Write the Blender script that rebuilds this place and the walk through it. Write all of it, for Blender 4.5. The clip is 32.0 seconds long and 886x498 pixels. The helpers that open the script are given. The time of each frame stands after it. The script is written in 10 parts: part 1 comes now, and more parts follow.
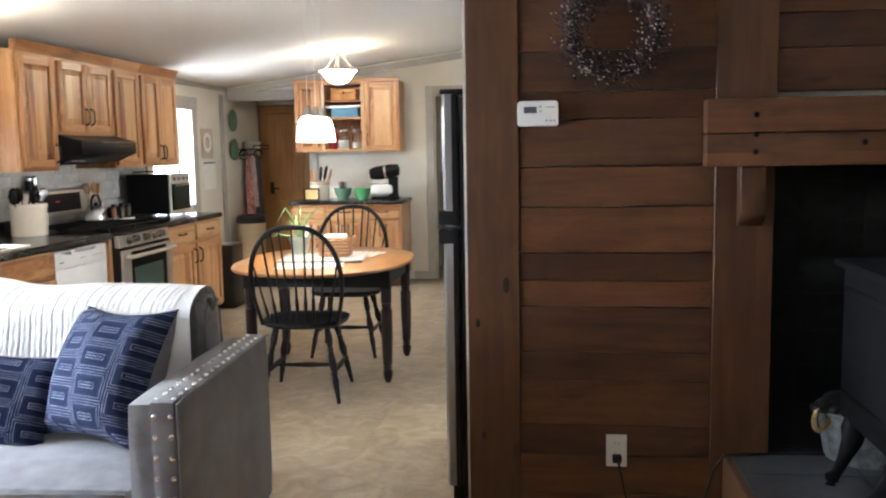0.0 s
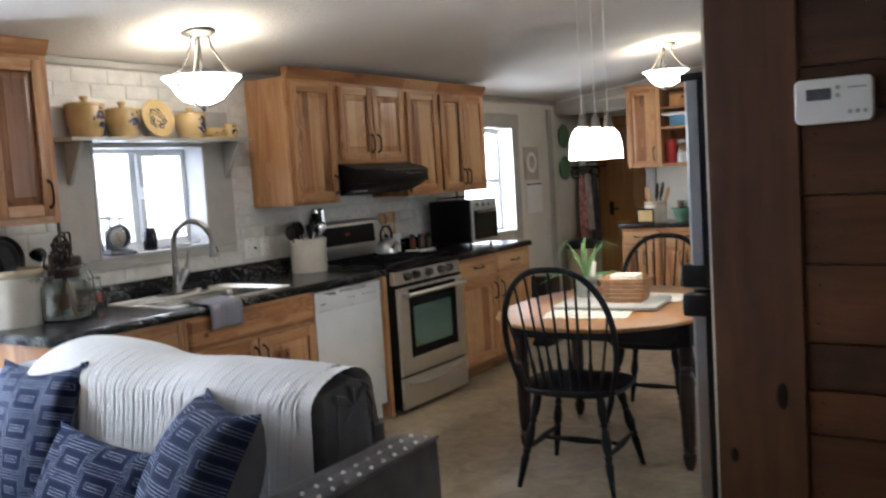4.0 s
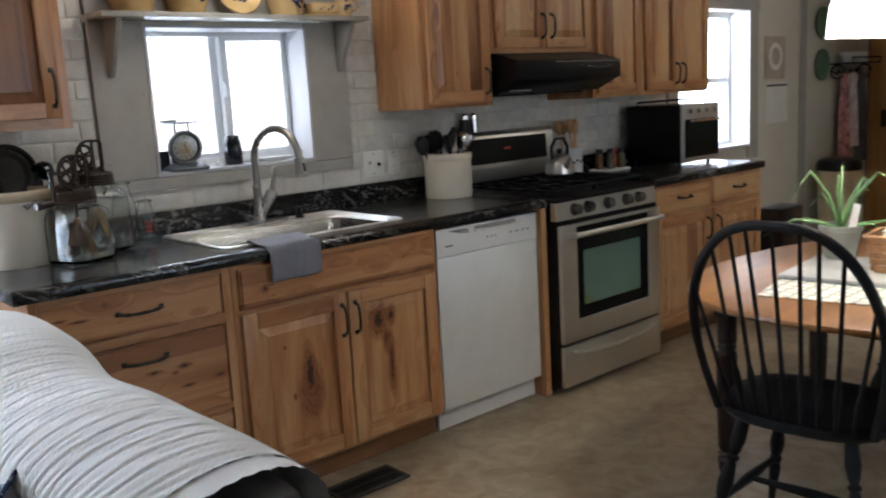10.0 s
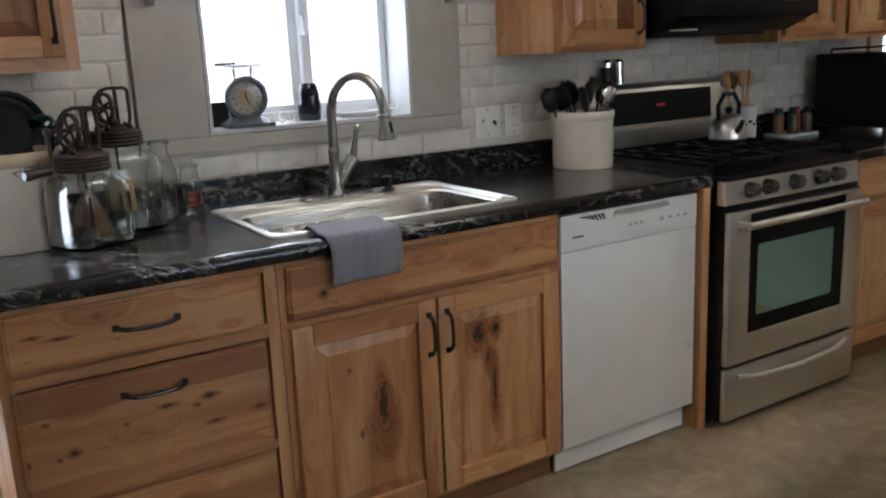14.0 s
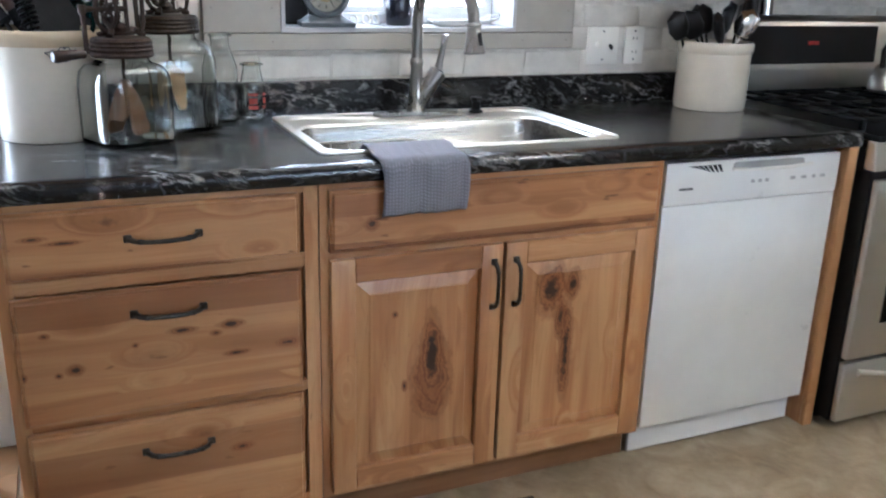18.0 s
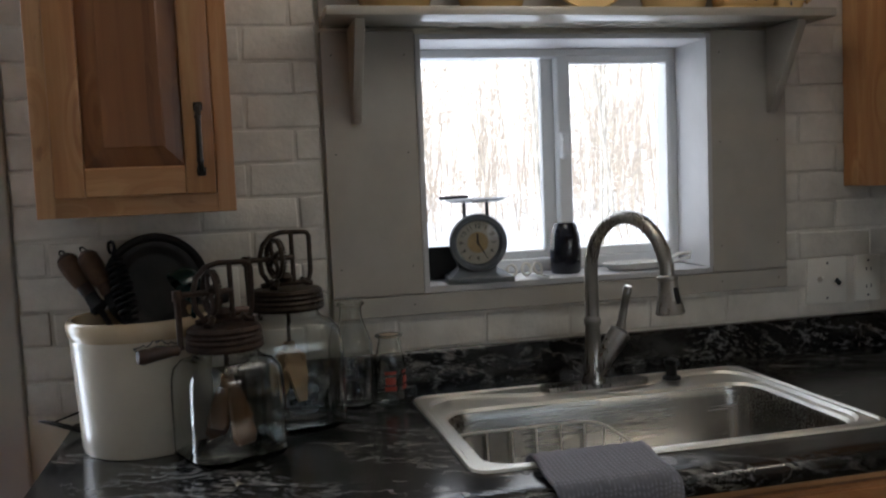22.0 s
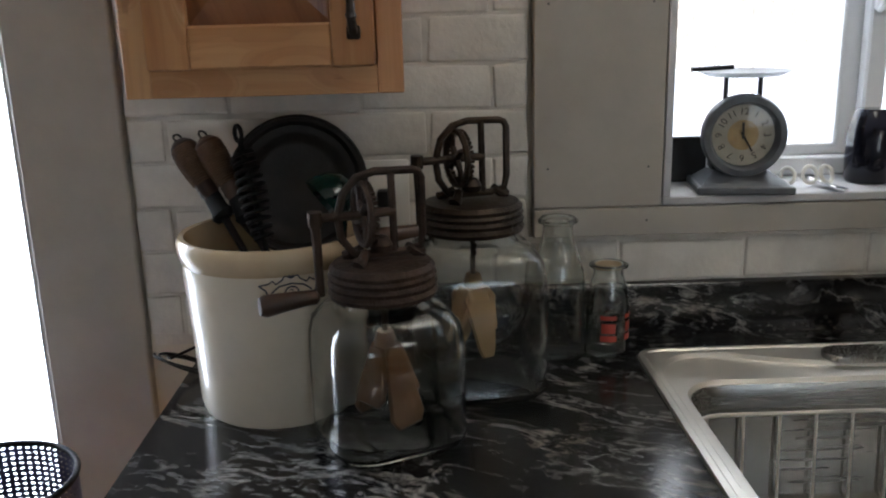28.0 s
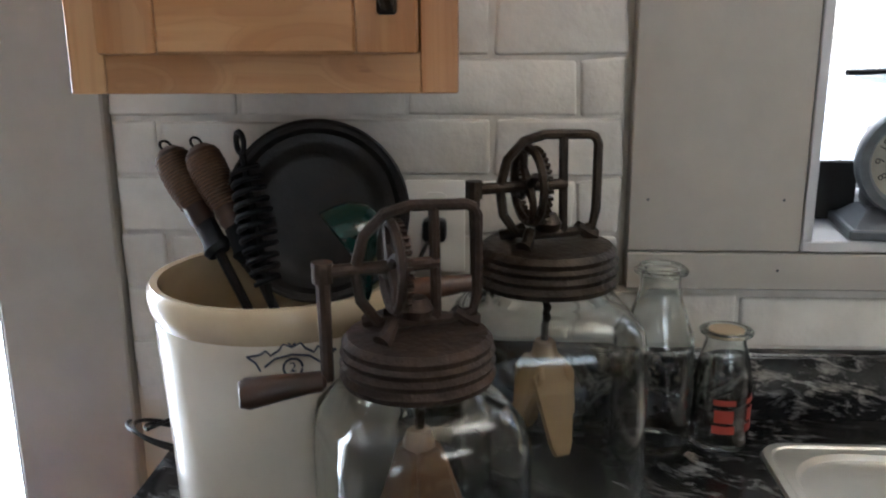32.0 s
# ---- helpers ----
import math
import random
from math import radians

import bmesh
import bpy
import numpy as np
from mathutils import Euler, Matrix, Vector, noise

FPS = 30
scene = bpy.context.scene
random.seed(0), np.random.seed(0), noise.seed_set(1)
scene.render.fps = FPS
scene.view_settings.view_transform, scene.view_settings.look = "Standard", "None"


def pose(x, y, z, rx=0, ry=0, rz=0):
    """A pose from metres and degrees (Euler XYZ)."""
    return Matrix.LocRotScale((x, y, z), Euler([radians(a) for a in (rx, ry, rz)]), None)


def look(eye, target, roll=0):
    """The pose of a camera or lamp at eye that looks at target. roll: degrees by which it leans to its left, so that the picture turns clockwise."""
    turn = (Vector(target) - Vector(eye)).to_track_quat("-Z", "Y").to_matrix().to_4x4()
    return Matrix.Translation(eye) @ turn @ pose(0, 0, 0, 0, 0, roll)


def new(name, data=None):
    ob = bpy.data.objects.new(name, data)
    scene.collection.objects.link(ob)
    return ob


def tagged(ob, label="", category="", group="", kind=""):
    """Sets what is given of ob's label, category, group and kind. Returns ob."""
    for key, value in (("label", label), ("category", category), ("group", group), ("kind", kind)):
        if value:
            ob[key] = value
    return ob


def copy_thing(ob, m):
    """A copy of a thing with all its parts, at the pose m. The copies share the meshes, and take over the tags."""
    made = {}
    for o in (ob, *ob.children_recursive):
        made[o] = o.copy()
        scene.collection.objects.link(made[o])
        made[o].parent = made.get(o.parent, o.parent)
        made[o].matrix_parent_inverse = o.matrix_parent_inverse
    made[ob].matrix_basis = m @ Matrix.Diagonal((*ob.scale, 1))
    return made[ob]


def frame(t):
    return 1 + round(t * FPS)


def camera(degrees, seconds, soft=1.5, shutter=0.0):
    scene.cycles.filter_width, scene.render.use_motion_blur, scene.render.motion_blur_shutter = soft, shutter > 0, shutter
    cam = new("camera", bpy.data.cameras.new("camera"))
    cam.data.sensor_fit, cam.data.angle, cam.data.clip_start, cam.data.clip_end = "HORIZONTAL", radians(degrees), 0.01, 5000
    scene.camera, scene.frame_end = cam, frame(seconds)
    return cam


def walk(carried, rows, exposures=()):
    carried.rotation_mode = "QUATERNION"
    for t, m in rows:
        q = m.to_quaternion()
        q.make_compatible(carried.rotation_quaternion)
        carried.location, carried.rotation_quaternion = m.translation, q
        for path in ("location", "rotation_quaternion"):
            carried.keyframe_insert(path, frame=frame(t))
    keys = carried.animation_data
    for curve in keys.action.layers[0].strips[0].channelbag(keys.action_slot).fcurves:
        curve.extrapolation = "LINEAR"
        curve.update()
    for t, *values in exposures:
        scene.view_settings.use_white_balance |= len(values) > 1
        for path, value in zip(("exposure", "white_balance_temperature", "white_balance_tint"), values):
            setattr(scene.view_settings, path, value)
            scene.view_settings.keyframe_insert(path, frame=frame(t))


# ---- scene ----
cam = camera(54.2, 32.0, 2.0, 0.5)
PATH = [
    (0, (0.627, 0.676, 1.451), (0.37, 2.647, 1.223), -1.0),
    (0.5, (0.621, 0.799, 1.436), (0.391, 2.772, 1.208), -3.7),
    (1, (0.749, 0.961, 1.431), (0.387, 2.903, 1.122), -2.3),
    (1.5, (0.802, 1.081, 1.427), (0.289, 2.987, 1.104), -1.8),
    (2, (0.802, 1.297, 1.424), (0.201, 3.178, 1.109), -1.7),
    (2.5, (0.81, 1.48, 1.426), (0.057, 3.301, 1.081), -2.2),
    (3, (0.887, 1.664, 1.427), (-0.04, 3.399, 1.068), -1.4),
    (3.5, (0.906, 1.797, 1.428), (-0.115, 3.489, 1.118), -2.3),
    (4, (0.855, 1.916, 1.465), (-0.234, 3.586, 1.303), -3.6),
    (4.5, (0.817, 1.997, 1.464), (-0.359, 3.611, 1.348), -4.2),
    (6.5, (0.693, 2.396, 1.399), (-0.596, 3.882, 1.038), -1.4),
    (7, (0.633, 2.486, 1.41), (-0.666, 3.971, 1.083), -2.1),
    (7.5, (0.599, 2.623, 1.417), (-0.722, 4.097, 1.127), -1.8),
    (8, (0.559, 2.749, 1.424), (-0.654, 4.31, 1.122), -0.1),
    (8.5, (0.446, 2.842, 1.413), (-0.795, 4.37, 1.061), -2.1),
    (9, (0.334, 2.933, 1.422), (-0.932, 4.439, 1.061), -3.9),
    (9.5, (0.289, 3.127, 1.424), (-1.064, 4.555, 1.067), -3.8),
    (10, (0.258, 3.256, 1.408), (-1.223, 4.554, 1.062), -3.2),
    (10.5, (0.171, 3.336, 1.4), (-1.347, 4.588, 1.043), -2.7),
    (11, (0.037, 3.405, 1.411), (-1.498, 4.64, 1.07), -3.2),
    (11.5, (-0.045, 3.47, 1.404), (-1.599, 4.671, 1.026), -3.0),
    (12, (-0.08, 3.577, 1.392), (-1.696, 4.677, 0.972), -1.7),
    (12.5, (-0.116, 3.671, 1.381), (-1.776, 4.701, 0.952), -1.8),
    (13, (-0.165, 3.736, 1.374), (-1.835, 4.762, 0.978), -2.4),
    (13.5, (-0.271, 3.797, 1.369), (-1.934, 4.832, 0.967), -2.7),
    (14, (-0.372, 3.841, 1.383), (-2.023, 4.878, 0.936), -2.6),
    (14.5, (-0.39, 3.934, 1.368), (-2.128, 4.799, 0.886), -2.1),
    (16.5, (-0.429, 4.069, 1.362), (-2.215, 4.859, 0.932), -2.6),
    (17, (-0.432, 4.099, 1.35), (-2.181, 4.892, 0.791), -1.6),
    (17.5, (-0.458, 4.118, 1.334), (-2.187, 4.894, 0.695), 0.6),
    (18, (-0.591, 4.118, 1.33), (-2.335, 4.884, 0.719), 1.6),
    (18.5, (-0.7, 4.125, 1.344), (-2.491, 4.836, 0.807), -0.5),
    (19, (-0.76, 4.189, 1.35), (-2.607, 4.8, 0.885), -1.5),
    (19.5, (-0.794, 4.284, 1.345), (-2.69, 4.788, 0.955), -0.9),
    (20, (-0.82, 4.336, 1.354), (-2.751, 4.748, 1.032), -0.8),
    (20.5, (-0.853, 4.377, 1.358), (-2.797, 4.725, 1.043), -0.5),
    (21, (-0.922, 4.35, 1.364), (-2.869, 4.626, 1.003), -1.1),
    (21.5, (-1.043, 4.308, 1.397), (-2.993, 4.679, 1.152), -2.0),
    (22, (-1.111, 4.286, 1.415), (-3.054, 4.735, 1.255), -2.4),
    (22.5, (-1.156, 4.301, 1.417), (-3.091, 4.797, 1.316), -2.9),
    (23, (-1.231, 4.36, 1.425), (-3.165, 4.864, 1.36), -2.7),
    (23.5, (-1.299, 4.427, 1.43), (-3.243, 4.895, 1.387), -1.9),
    (24, (-1.307, 4.462, 1.42), (-3.262, 4.852, 1.257), -1.6),
    (24.5, (-1.34, 4.479, 1.43), (-3.27, 4.98, 1.271), -1.9),
    (26.5, (-1.355, 4.463, 1.448), (-3.33, 4.671, 1.21), -1.8),
    (27, (-1.389, 4.442, 1.435), (-3.347, 4.491, 1.028), -1.4),
    (27.5, (-1.526, 4.383, 1.439), (-3.466, 4.391, 0.952), -1.1),
    (28, (-1.666, 4.307, 1.456), (-3.601, 4.333, 0.95), -1.5),
    (28.5, (-1.738, 4.307, 1.438), (-3.66, 4.361, 0.888), -1.1),
    (29, (-1.805, 4.377, 1.439), (-3.723, 4.314, 0.876), -0.1),
    (29.5, (-1.856, 4.454, 1.432), (-3.765, 4.224, 0.883), 0.8),
    (30, (-1.896, 4.494, 1.427), (-3.8, 4.194, 0.894), 0.5),
    (30.5, (-1.932, 4.478, 1.431), (-3.836, 4.197, 0.89), 0.5),
    (31, (-1.958, 4.414, 1.432), (-3.87, 4.193, 0.889), 0.4),
    (31.5, (-1.984, 4.348, 1.425), (-3.905, 4.208, 0.889), 0.3),
    (32, (-1.995, 4.313, 1.431), (-3.927, 4.19, 0.93), -0.4),
]
LIGHT = [      # seconds, stops, kelvin
    (0, 2.28, 5700), (1, 2.22, 5650), (2, 2.0, 5650), (3, 1.62, 5600), (4, 1.18, 5550), (7, 0.9, 5800), (9, 1.0, 5500), (12, 0.88, 5600), (13, 0.88, 5620), (14, 1.12, 5550), (17, 1.68, 5250), (18, 2.0, 5100), (19, 1.6, 5050), (20, 0.5, 5250),
    (21, 0.4, 5500), (22, -0.05, 5800), (23, -0.05, 5850), (23.5, -0.4, 5800), (24, -0.45, 5800), (26.5, -0.65, 5700), (27, 0.0, 5700), (28, 0.6, 5800), (29, 1.0, 5850), (30, 0.75, 5850), (31, 0.95, 5800), (32, 1.25, 5600),
]
walk(cam, [(t, look(eye, target, roll)) for t, eye, target, roll in PATH], [(t, stops, kelvin, 10) for t, stops, kelvin in LIGHT])

# ---- world, sun and large lights ----
world = bpy.data.worlds.new("winter_sky")
scene.world = world
world.use_nodes = True
wn = world.node_tree
sky = wn.nodes.new("ShaderNodeTexSky")
sky.sky_type = "NISHITA"
sky.sun_disc = False
sky.sun_elevation, sky.sun_rotation = radians(40), radians(168)
sky.air_density, sky.dust_density = 1.0, 0.6
bg = wn.nodes["Background"]
bg.inputs[1].default_value = 0.15
pale = wn.nodes.new("ShaderNodeHueSaturation")
pale.inputs["Saturation"].default_value, pale.inputs["Value"].default_value = 0.35, 2.2
wn.links.new(sky.outputs[0], pale.inputs["Color"])
wn.links.new(pale.outputs[0], bg.inputs[0])

sun_data = bpy.data.lights.new("sun", "SUN")
sun_data.energy, sun_data.angle, sun_data.color = 4.5, radians(4), (1.0, 0.96, 0.90)
sun = new("sun", sun_data)
sun.matrix_world = look((4, -18, 16), (0, 0, 0))


def window_light(name, at, aim, width, height, watts, color=(0.98, 0.97, 0.95)):
    """Daylight of the sky, standing in the opening of a window."""
    data = bpy.data.lights.new(name, "AREA")
    data.shape, data.size, data.size_y, data.energy, data.color = "RECTANGLE", width, height, watts, color
    ob = new(name, data)
    ob.matrix_world = look(at, aim)
    return ob


# sky above and snow below the sink window, both out of sight from inside
window_light("sink_window_sky", (-3.85, 5.06, 2.45), (-2.9, 5.06, 1.35), 1.3, 0.6, 12, (1.0, 0.95, 0.88))
window_light("sink_window_snow_glow", (-3.95, 5.06, 0.62), (-3.0, 5.06, 1.6), 1.3, 0.6, 7.5, (1.0, 0.98, 0.95))
window_light("kitchen_window_daylight", (-3.36, 8.8, 1.42), (-1.0, 8.8, 0.6), 0.9, 0.95, 8)
window_light("glass_door_daylight", (-3.36, 2.9, 1.15), (0, 2.9, 0.5), 1.4, 1.9, 31, (0.90, 0.94, 1.0))
window_light("dining_window_daylight", (2.64, 6.2, 1.5), (-2.0, 6.2, 0.9), 1.7, 1.05, 2.4)


def bulb(name, at, watts, radius, color=(1.0, 0.86, 0.66)):
    data = bpy.data.lights.new(name, "POINT")
    data.energy, data.shadow_soft_size, data.color = watts, radius, color
    ob = new(name, data)
    ob.location = at
    return ob


# ---- materials ----
class Nodes:
    """A material with short ways to its nodes."""

    def __init__(self, name):
        self.m = bpy.data.materials.new(name)
        self.m.use_nodes = True
        self.t = self.m.node_tree
        self.b = self.t.nodes["Principled BSDF"]

    def add(self, kind, **inputs):
        node = self.t.nodes.new("ShaderNode" + kind)
        for key, value in inputs.items():
            self.put(node.inputs[int(key[1:]) if key[0] == "i" and key[1:].isdigit() else key.replace("_", " ")], value)
        return node

    def put(self, socket, value):
        if isinstance(value, bpy.types.NodeSocket):
            self.t.links.new(value, socket)
        elif isinstance(value, (tuple, list)) and len(value) == 3 and socket.type == "RGBA":
            socket.default_value = (*value, 1)
        else:
            socket.default_value = value

    def math(self, op, a, b=0.0, c=0.0):
        node = self.add("Math", i0=a, i1=b, i2=c)
        node.operation = op
        return node.outputs[0]

    def coords(self, scale=(1, 1, 1), shuffle=True):
        """Object coordinates in metres, moved at random from piece to piece."""
        out = self.add("TexCoord").outputs["Object"]
        if shuffle:
            rnd = self.add("ObjectInfo").outputs["Random"]
            far = self.add("CombineXYZ", X=self.math("MULTIPLY", rnd, 37.0), Y=self.math("MULTIPLY", rnd, 53.0), Z=self.math("MULTIPLY", rnd, 71.0))
            both = self.add("VectorMath", i0=out, i1=far.outputs[0])
            out = both.outputs[0]
        return self.add("Mapping", Vector=out, Scale=scale).outputs[0]

    def noise(self, vec, scale, detail=3.0, rough=0.5, distort=0.0):
        return self.add("TexNoise", Vector=vec, Scale=scale, Detail=detail, Roughness=rough, Distortion=distort).outputs[0]

    def ramp(self, fac, stops):
        node = self.add("ValToRGB", Fac=fac)
        els = node.color_ramp.elements
        while len(els) < len(stops):
            els.new(0.5)
        for el, (pos, col) in zip(els, stops):
            el.position = pos
            el.color = (*col, 1) if isinstance(col, (tuple, list)) else (col, col, col, 1)
        return node.outputs[0]

    def mix(self, fac, a, b, how="MIX"):
        node = self.t.nodes.new("ShaderNodeMix")
        node.data_type, node.blend_type = "RGBA", how
        self.put(node.inputs[0], fac)
        self.put(node.inputs[6], a)
        self.put(node.inputs[7], b)
        return node.outputs[2]

    def bump(self, height, strength=0.2, distance=0.01):
        self.put(self.b.inputs["Normal"], self.add("Bump", Height=height, Strength=strength, Distance=distance).outputs[0])

    def done(self, color, rough, metal=0.0, **more):
        self.put(self.b.inputs["Base Color"], color)
        self.put(self.b.inputs["Roughness"], rough)
        self.put(self.b.inputs["Metallic"], metal)
        for key, value in more.items():
            self.put(self.b.inputs[key.replace("_", " ")], value)
        return self.m


def plain(name, color, rough=0.5, metal=0.0, vary=0.12, scale=9.0, bump=0.05, fine=160.0, **more):
    """A painted, glazed or moulded surface: slight stains at one scale, fine relief at another."""
    n = Nodes(name)
    v = n.coords()
    wide = n.noise(v, scale, 4, 0.6)
    small = n.noise(v, fine, 2, 0.6)
    dark = tuple(c * (1 - vary) for c in color)
    light = tuple(min(1.0, c * (1 + vary * 0.6)) for c in color)
    col = n.mix(n.ramp(wide, [(0.35, 0.0), (0.68, 1.0)]), dark, light)
    n.bump(small, bump, 0.004)
    swing = min(0.16, vary)
    r = n.math("MULTIPLY_ADD", wide, swing, rough - swing / 2)
    return n.done(col, r, metal, **more)


def wood(name, dark, mid, light, along, rough=0.38, stave=0.085, knots=0.6, streaks=0.6, tone=0.35, coat=0.15, grain=1.0, blotch=0.0):
    """Sawn wood with staves of differing tone, grain, heart streaks and knots. along: 'z', or 'h' for level boards."""
    n = Nodes(name)
    raw = n.coords()
    sep = n.add("SeparateXYZ", Vector=raw)
    level = n.math("ADD", sep.outputs[0], sep.outputs[1])
    across, run = {"z": (level, sep.outputs[2]), "h": (sep.outputs[2], level), "y": (sep.outputs[0], sep.outputs[1]), "x": (sep.outputs[1], sep.outputs[0])}[along]
    wob = n.math("MULTIPLY", n.math("SUBTRACT", n.noise(raw, 1.7, 1), 0.5), 0.05)
    which = n.math("FLOOR", n.math("DIVIDE", n.math("ADD", across, wob) if stave < 0.05 else across, stave))
    tint = n.t.nodes.new("ShaderNodeTexWhiteNoise")
    tint.noise_dimensions = "1D"
    n.put(tint.inputs["W"], which)
    pos = n.add("CombineXYZ", X=n.math("MULTIPLY_ADD", tint.outputs[0], 9.0, across), Y=n.math("MULTIPLY_ADD", tint.outputs[0], 23.0, run), Z=n.math("MULTIPLY", tint.outputs[0], 5.0)).outputs[0]
    # knots bend the grain round them
    kp = n.add("Mapping", Vector=pos, Scale=(9.0, 3.1, 1.0)).outputs[0]
    vor = n.add("TexVoronoi", Vector=kp, Scale=1.0, Randomness=1.0)
    near = n.ramp(vor.outputs["Distance"], [(0.0, 1.0), (0.34, 0.0)])
    gp = n.add("Mapping", Vector=pos, Scale=(34.0 * grain, 1.6, 1.0)).outputs[0]
    gp2 = n.add("VectorMath", i0=gp, i1=n.add("CombineXYZ", X=n.math("MULTIPLY", near, 3.0), Y=0.0, Z=0.0).outputs[0]).outputs[0]
    fig = n.noise(gp2, 1.0, 5, 0.62, 0.5)
    cathedral = n.noise(n.add("Mapping", Vector=pos, Scale=(11.0, 0.9, 1.0)).outputs[0], 1.0, 3, 0.55, 1.2)
    col = n.ramp(n.math("MULTIPLY_ADD", cathedral, 0.55, n.math("MULTIPLY", fig, 0.45)), [(0.30, dark), (0.47, mid), (0.62, light), (0.85, mid)])
    heart = n.noise(n.add("Mapping", Vector=pos, Scale=(8.0, 0.75, 3.0)).outputs[0], 1.0, 2, 0.5, 0.6)
    col = n.mix(n.math("MULTIPLY", n.ramp(heart, [(0.56, 0.0), (0.68, 1.0)]), streaks), col, tuple(c * 0.42 for c in mid))
    core = n.ramp(vor.outputs["Distance"], [(0.05, 1.0), (0.17, 0.0)])
    some = n.ramp(n.noise(n.add("Mapping", Vector=kp, Scale=(0.45, 0.45, 1.0)).outputs[0], 1.0, 1), [(0.54, 0.0), (0.58, 1.0)])
    col = n.mix(n.math("MULTIPLY", n.math("MULTIPLY", core, some), knots), col, tuple(c * 0.13 for c in dark))
    bright = n.math("MULTIPLY_ADD", tint.outputs[0], tone, 1.0 - tone * 0.55)
    if blotch:
        patch = n.noise(n.add("Mapping", Vector=pos, Scale=(9.0, 3.2, 1.0)).outputs[0], 1.0, 4, 0.6, 0.7)
        bright = n.math("MULTIPLY", bright, n.math("MULTIPLY_ADD", n.math("SUBTRACT", patch, 0.5), blotch * 2.2, 1.0))
    col = n.mix(1.0, col, n.add("CombineXYZ", X=bright, Y=bright, Z=n.math("MULTIPLY", bright, 0.97)).outputs[0], "MULTIPLY")
    n.bump(n.math("ADD", fig, n.math("MULTIPLY", core, 0.4)), 0.12, 0.002)
    return n.done(col, n.math("MULTIPLY_ADD", fig, 0.2, rough - 0.1), 0.0, Coat_Weight=coat, Coat_Roughness=0.25)




def hickory(name, along, stave=0.1, contrast=1.0, knots=1.0, marks=(), bands=(), heart=0.0):
    """Rustic hickory: glued staves of sapwood and heartwood, soft grain, dark flecks and knots. marks: single knots as (across, along, half width, half height)."""
    n = Nodes(name)

    def axes(v):
        sep = n.add("SeparateXYZ", Vector=v)
        level = n.math("ADD", sep.outputs[0], sep.outputs[1])
        return (level, sep.outputs[2]) if along == "z" else (sep.outputs[2], level)
    raw = n.coords()
    across, run = axes(raw)
    bend = n.math("MULTIPLY", n.math("SUBTRACT", n.noise(raw, 2.3, 2), 0.5), 0.012)
    cell = n.math("DIVIDE", n.math("ADD", across, bend), stave)
    tint = n.t.nodes.new("ShaderNodeTexWhiteNoise")
    tint.noise_dimensions = "1D"
    n.put(tint.inputs["W"], n.math("FLOOR", cell))
    pick = tint.outputs[0]
    pos = n.add("CombineXYZ", X=n.math("MULTIPLY_ADD", pick, 9.0, across), Y=n.math("MULTIPLY_ADD", pick, 23.0, run), Z=n.math("MULTIPLY", pick, 5.0)).outputs[0]
    kp = n.add("Mapping", Vector=pos, Scale=(10.0, 4.0, 1.0)).outputs[0]
    vor = n.add("TexVoronoi", Vector=kp, Scale=1.0, Randomness=1.0)
    near = n.ramp(vor.outputs["Distance"], [(0.0, 1.0), (0.4, 0.0)])
    push = n.add("CombineXYZ", X=n.math("MULTIPLY", near, 1.6), Y=0.0, Z=0.0).outputs[0]
    slow = n.noise(n.add("VectorMath", i0=n.add("Mapping", Vector=pos, Scale=(13.0, 1.1, 1.0)).outputs[0], i1=push).outputs[0], 1.0, 3, 0.5, 0.9)
    fine = n.noise(n.add("Mapping", Vector=pos, Scale=(150.0, 4.0, 1.0)).outputs[0], 1.0, 4, 0.6, 0.3)
    tone = n.math("ADD", n.math("MULTIPLY", n.math("SUBTRACT", pick, 0.5), 0.5 * contrast), n.math("ADD", n.math("MULTIPLY_ADD", slow, 0.9, n.math("MULTIPLY", fine, 0.16)), heart))
    col = n.ramp(tone, [(0.20, (0.62, 0.388, 0.188)), (0.42, (0.56, 0.312, 0.138)), (0.58, (0.45, 0.213, 0.081)), (0.74, (0.32, 0.133, 0.047)), (0.92, (0.17, 0.065, 0.023))])
    rings = n.math("PINGPONG", n.math("MULTIPLY_ADD", slow, 14.0, n.math("MULTIPLY", fine, 0.8)), 0.5)
    col = n.mix(n.math("MULTIPLY", n.ramp(rings, [(0.30, 0.0), (0.5, 1.0)]), 0.22), col, (0.33, 0.15, 0.055))
    flecks = n.ramp(n.noise(n.add("Mapping", Vector=pos, Scale=(60.0, 14.0, 1.0)).outputs[0], 1.0, 2), [(0.715, 0.0), (0.75, 1.0)])
    col = n.mix(n.math("MULTIPLY", flecks, 0.7 * knots), col, (0.085, 0.032, 0.013))
    some = n.ramp(n.noise(n.add("Mapping", Vector=kp, Scale=(0.45, 0.45, 1.0)).outputs[0], 1.0, 1), [(0.53, 0.0), (0.57, 1.0)])
    rag = n.math("MULTIPLY", n.math("SUBTRACT", n.noise(raw, 55.0, 3), 0.5), 0.16)
    far_ = n.math("ADD", vor.outputs["Distance"], rag)
    col = n.mix(n.math("MULTIPLY", n.math("MULTIPLY", n.ramp(far_, [(0.12, 1.0), (0.30, 0.0)]), some), 0.55 * knots), col, (0.26, 0.10, 0.032))
    core = n.math("MULTIPLY", n.ramp(far_, [(0.04, 1.0), (0.115, 0.0)]), some)
    col = n.mix(n.math("MULTIPLY", core, 0.92 * knots), col, (0.03, 0.013, 0.007))
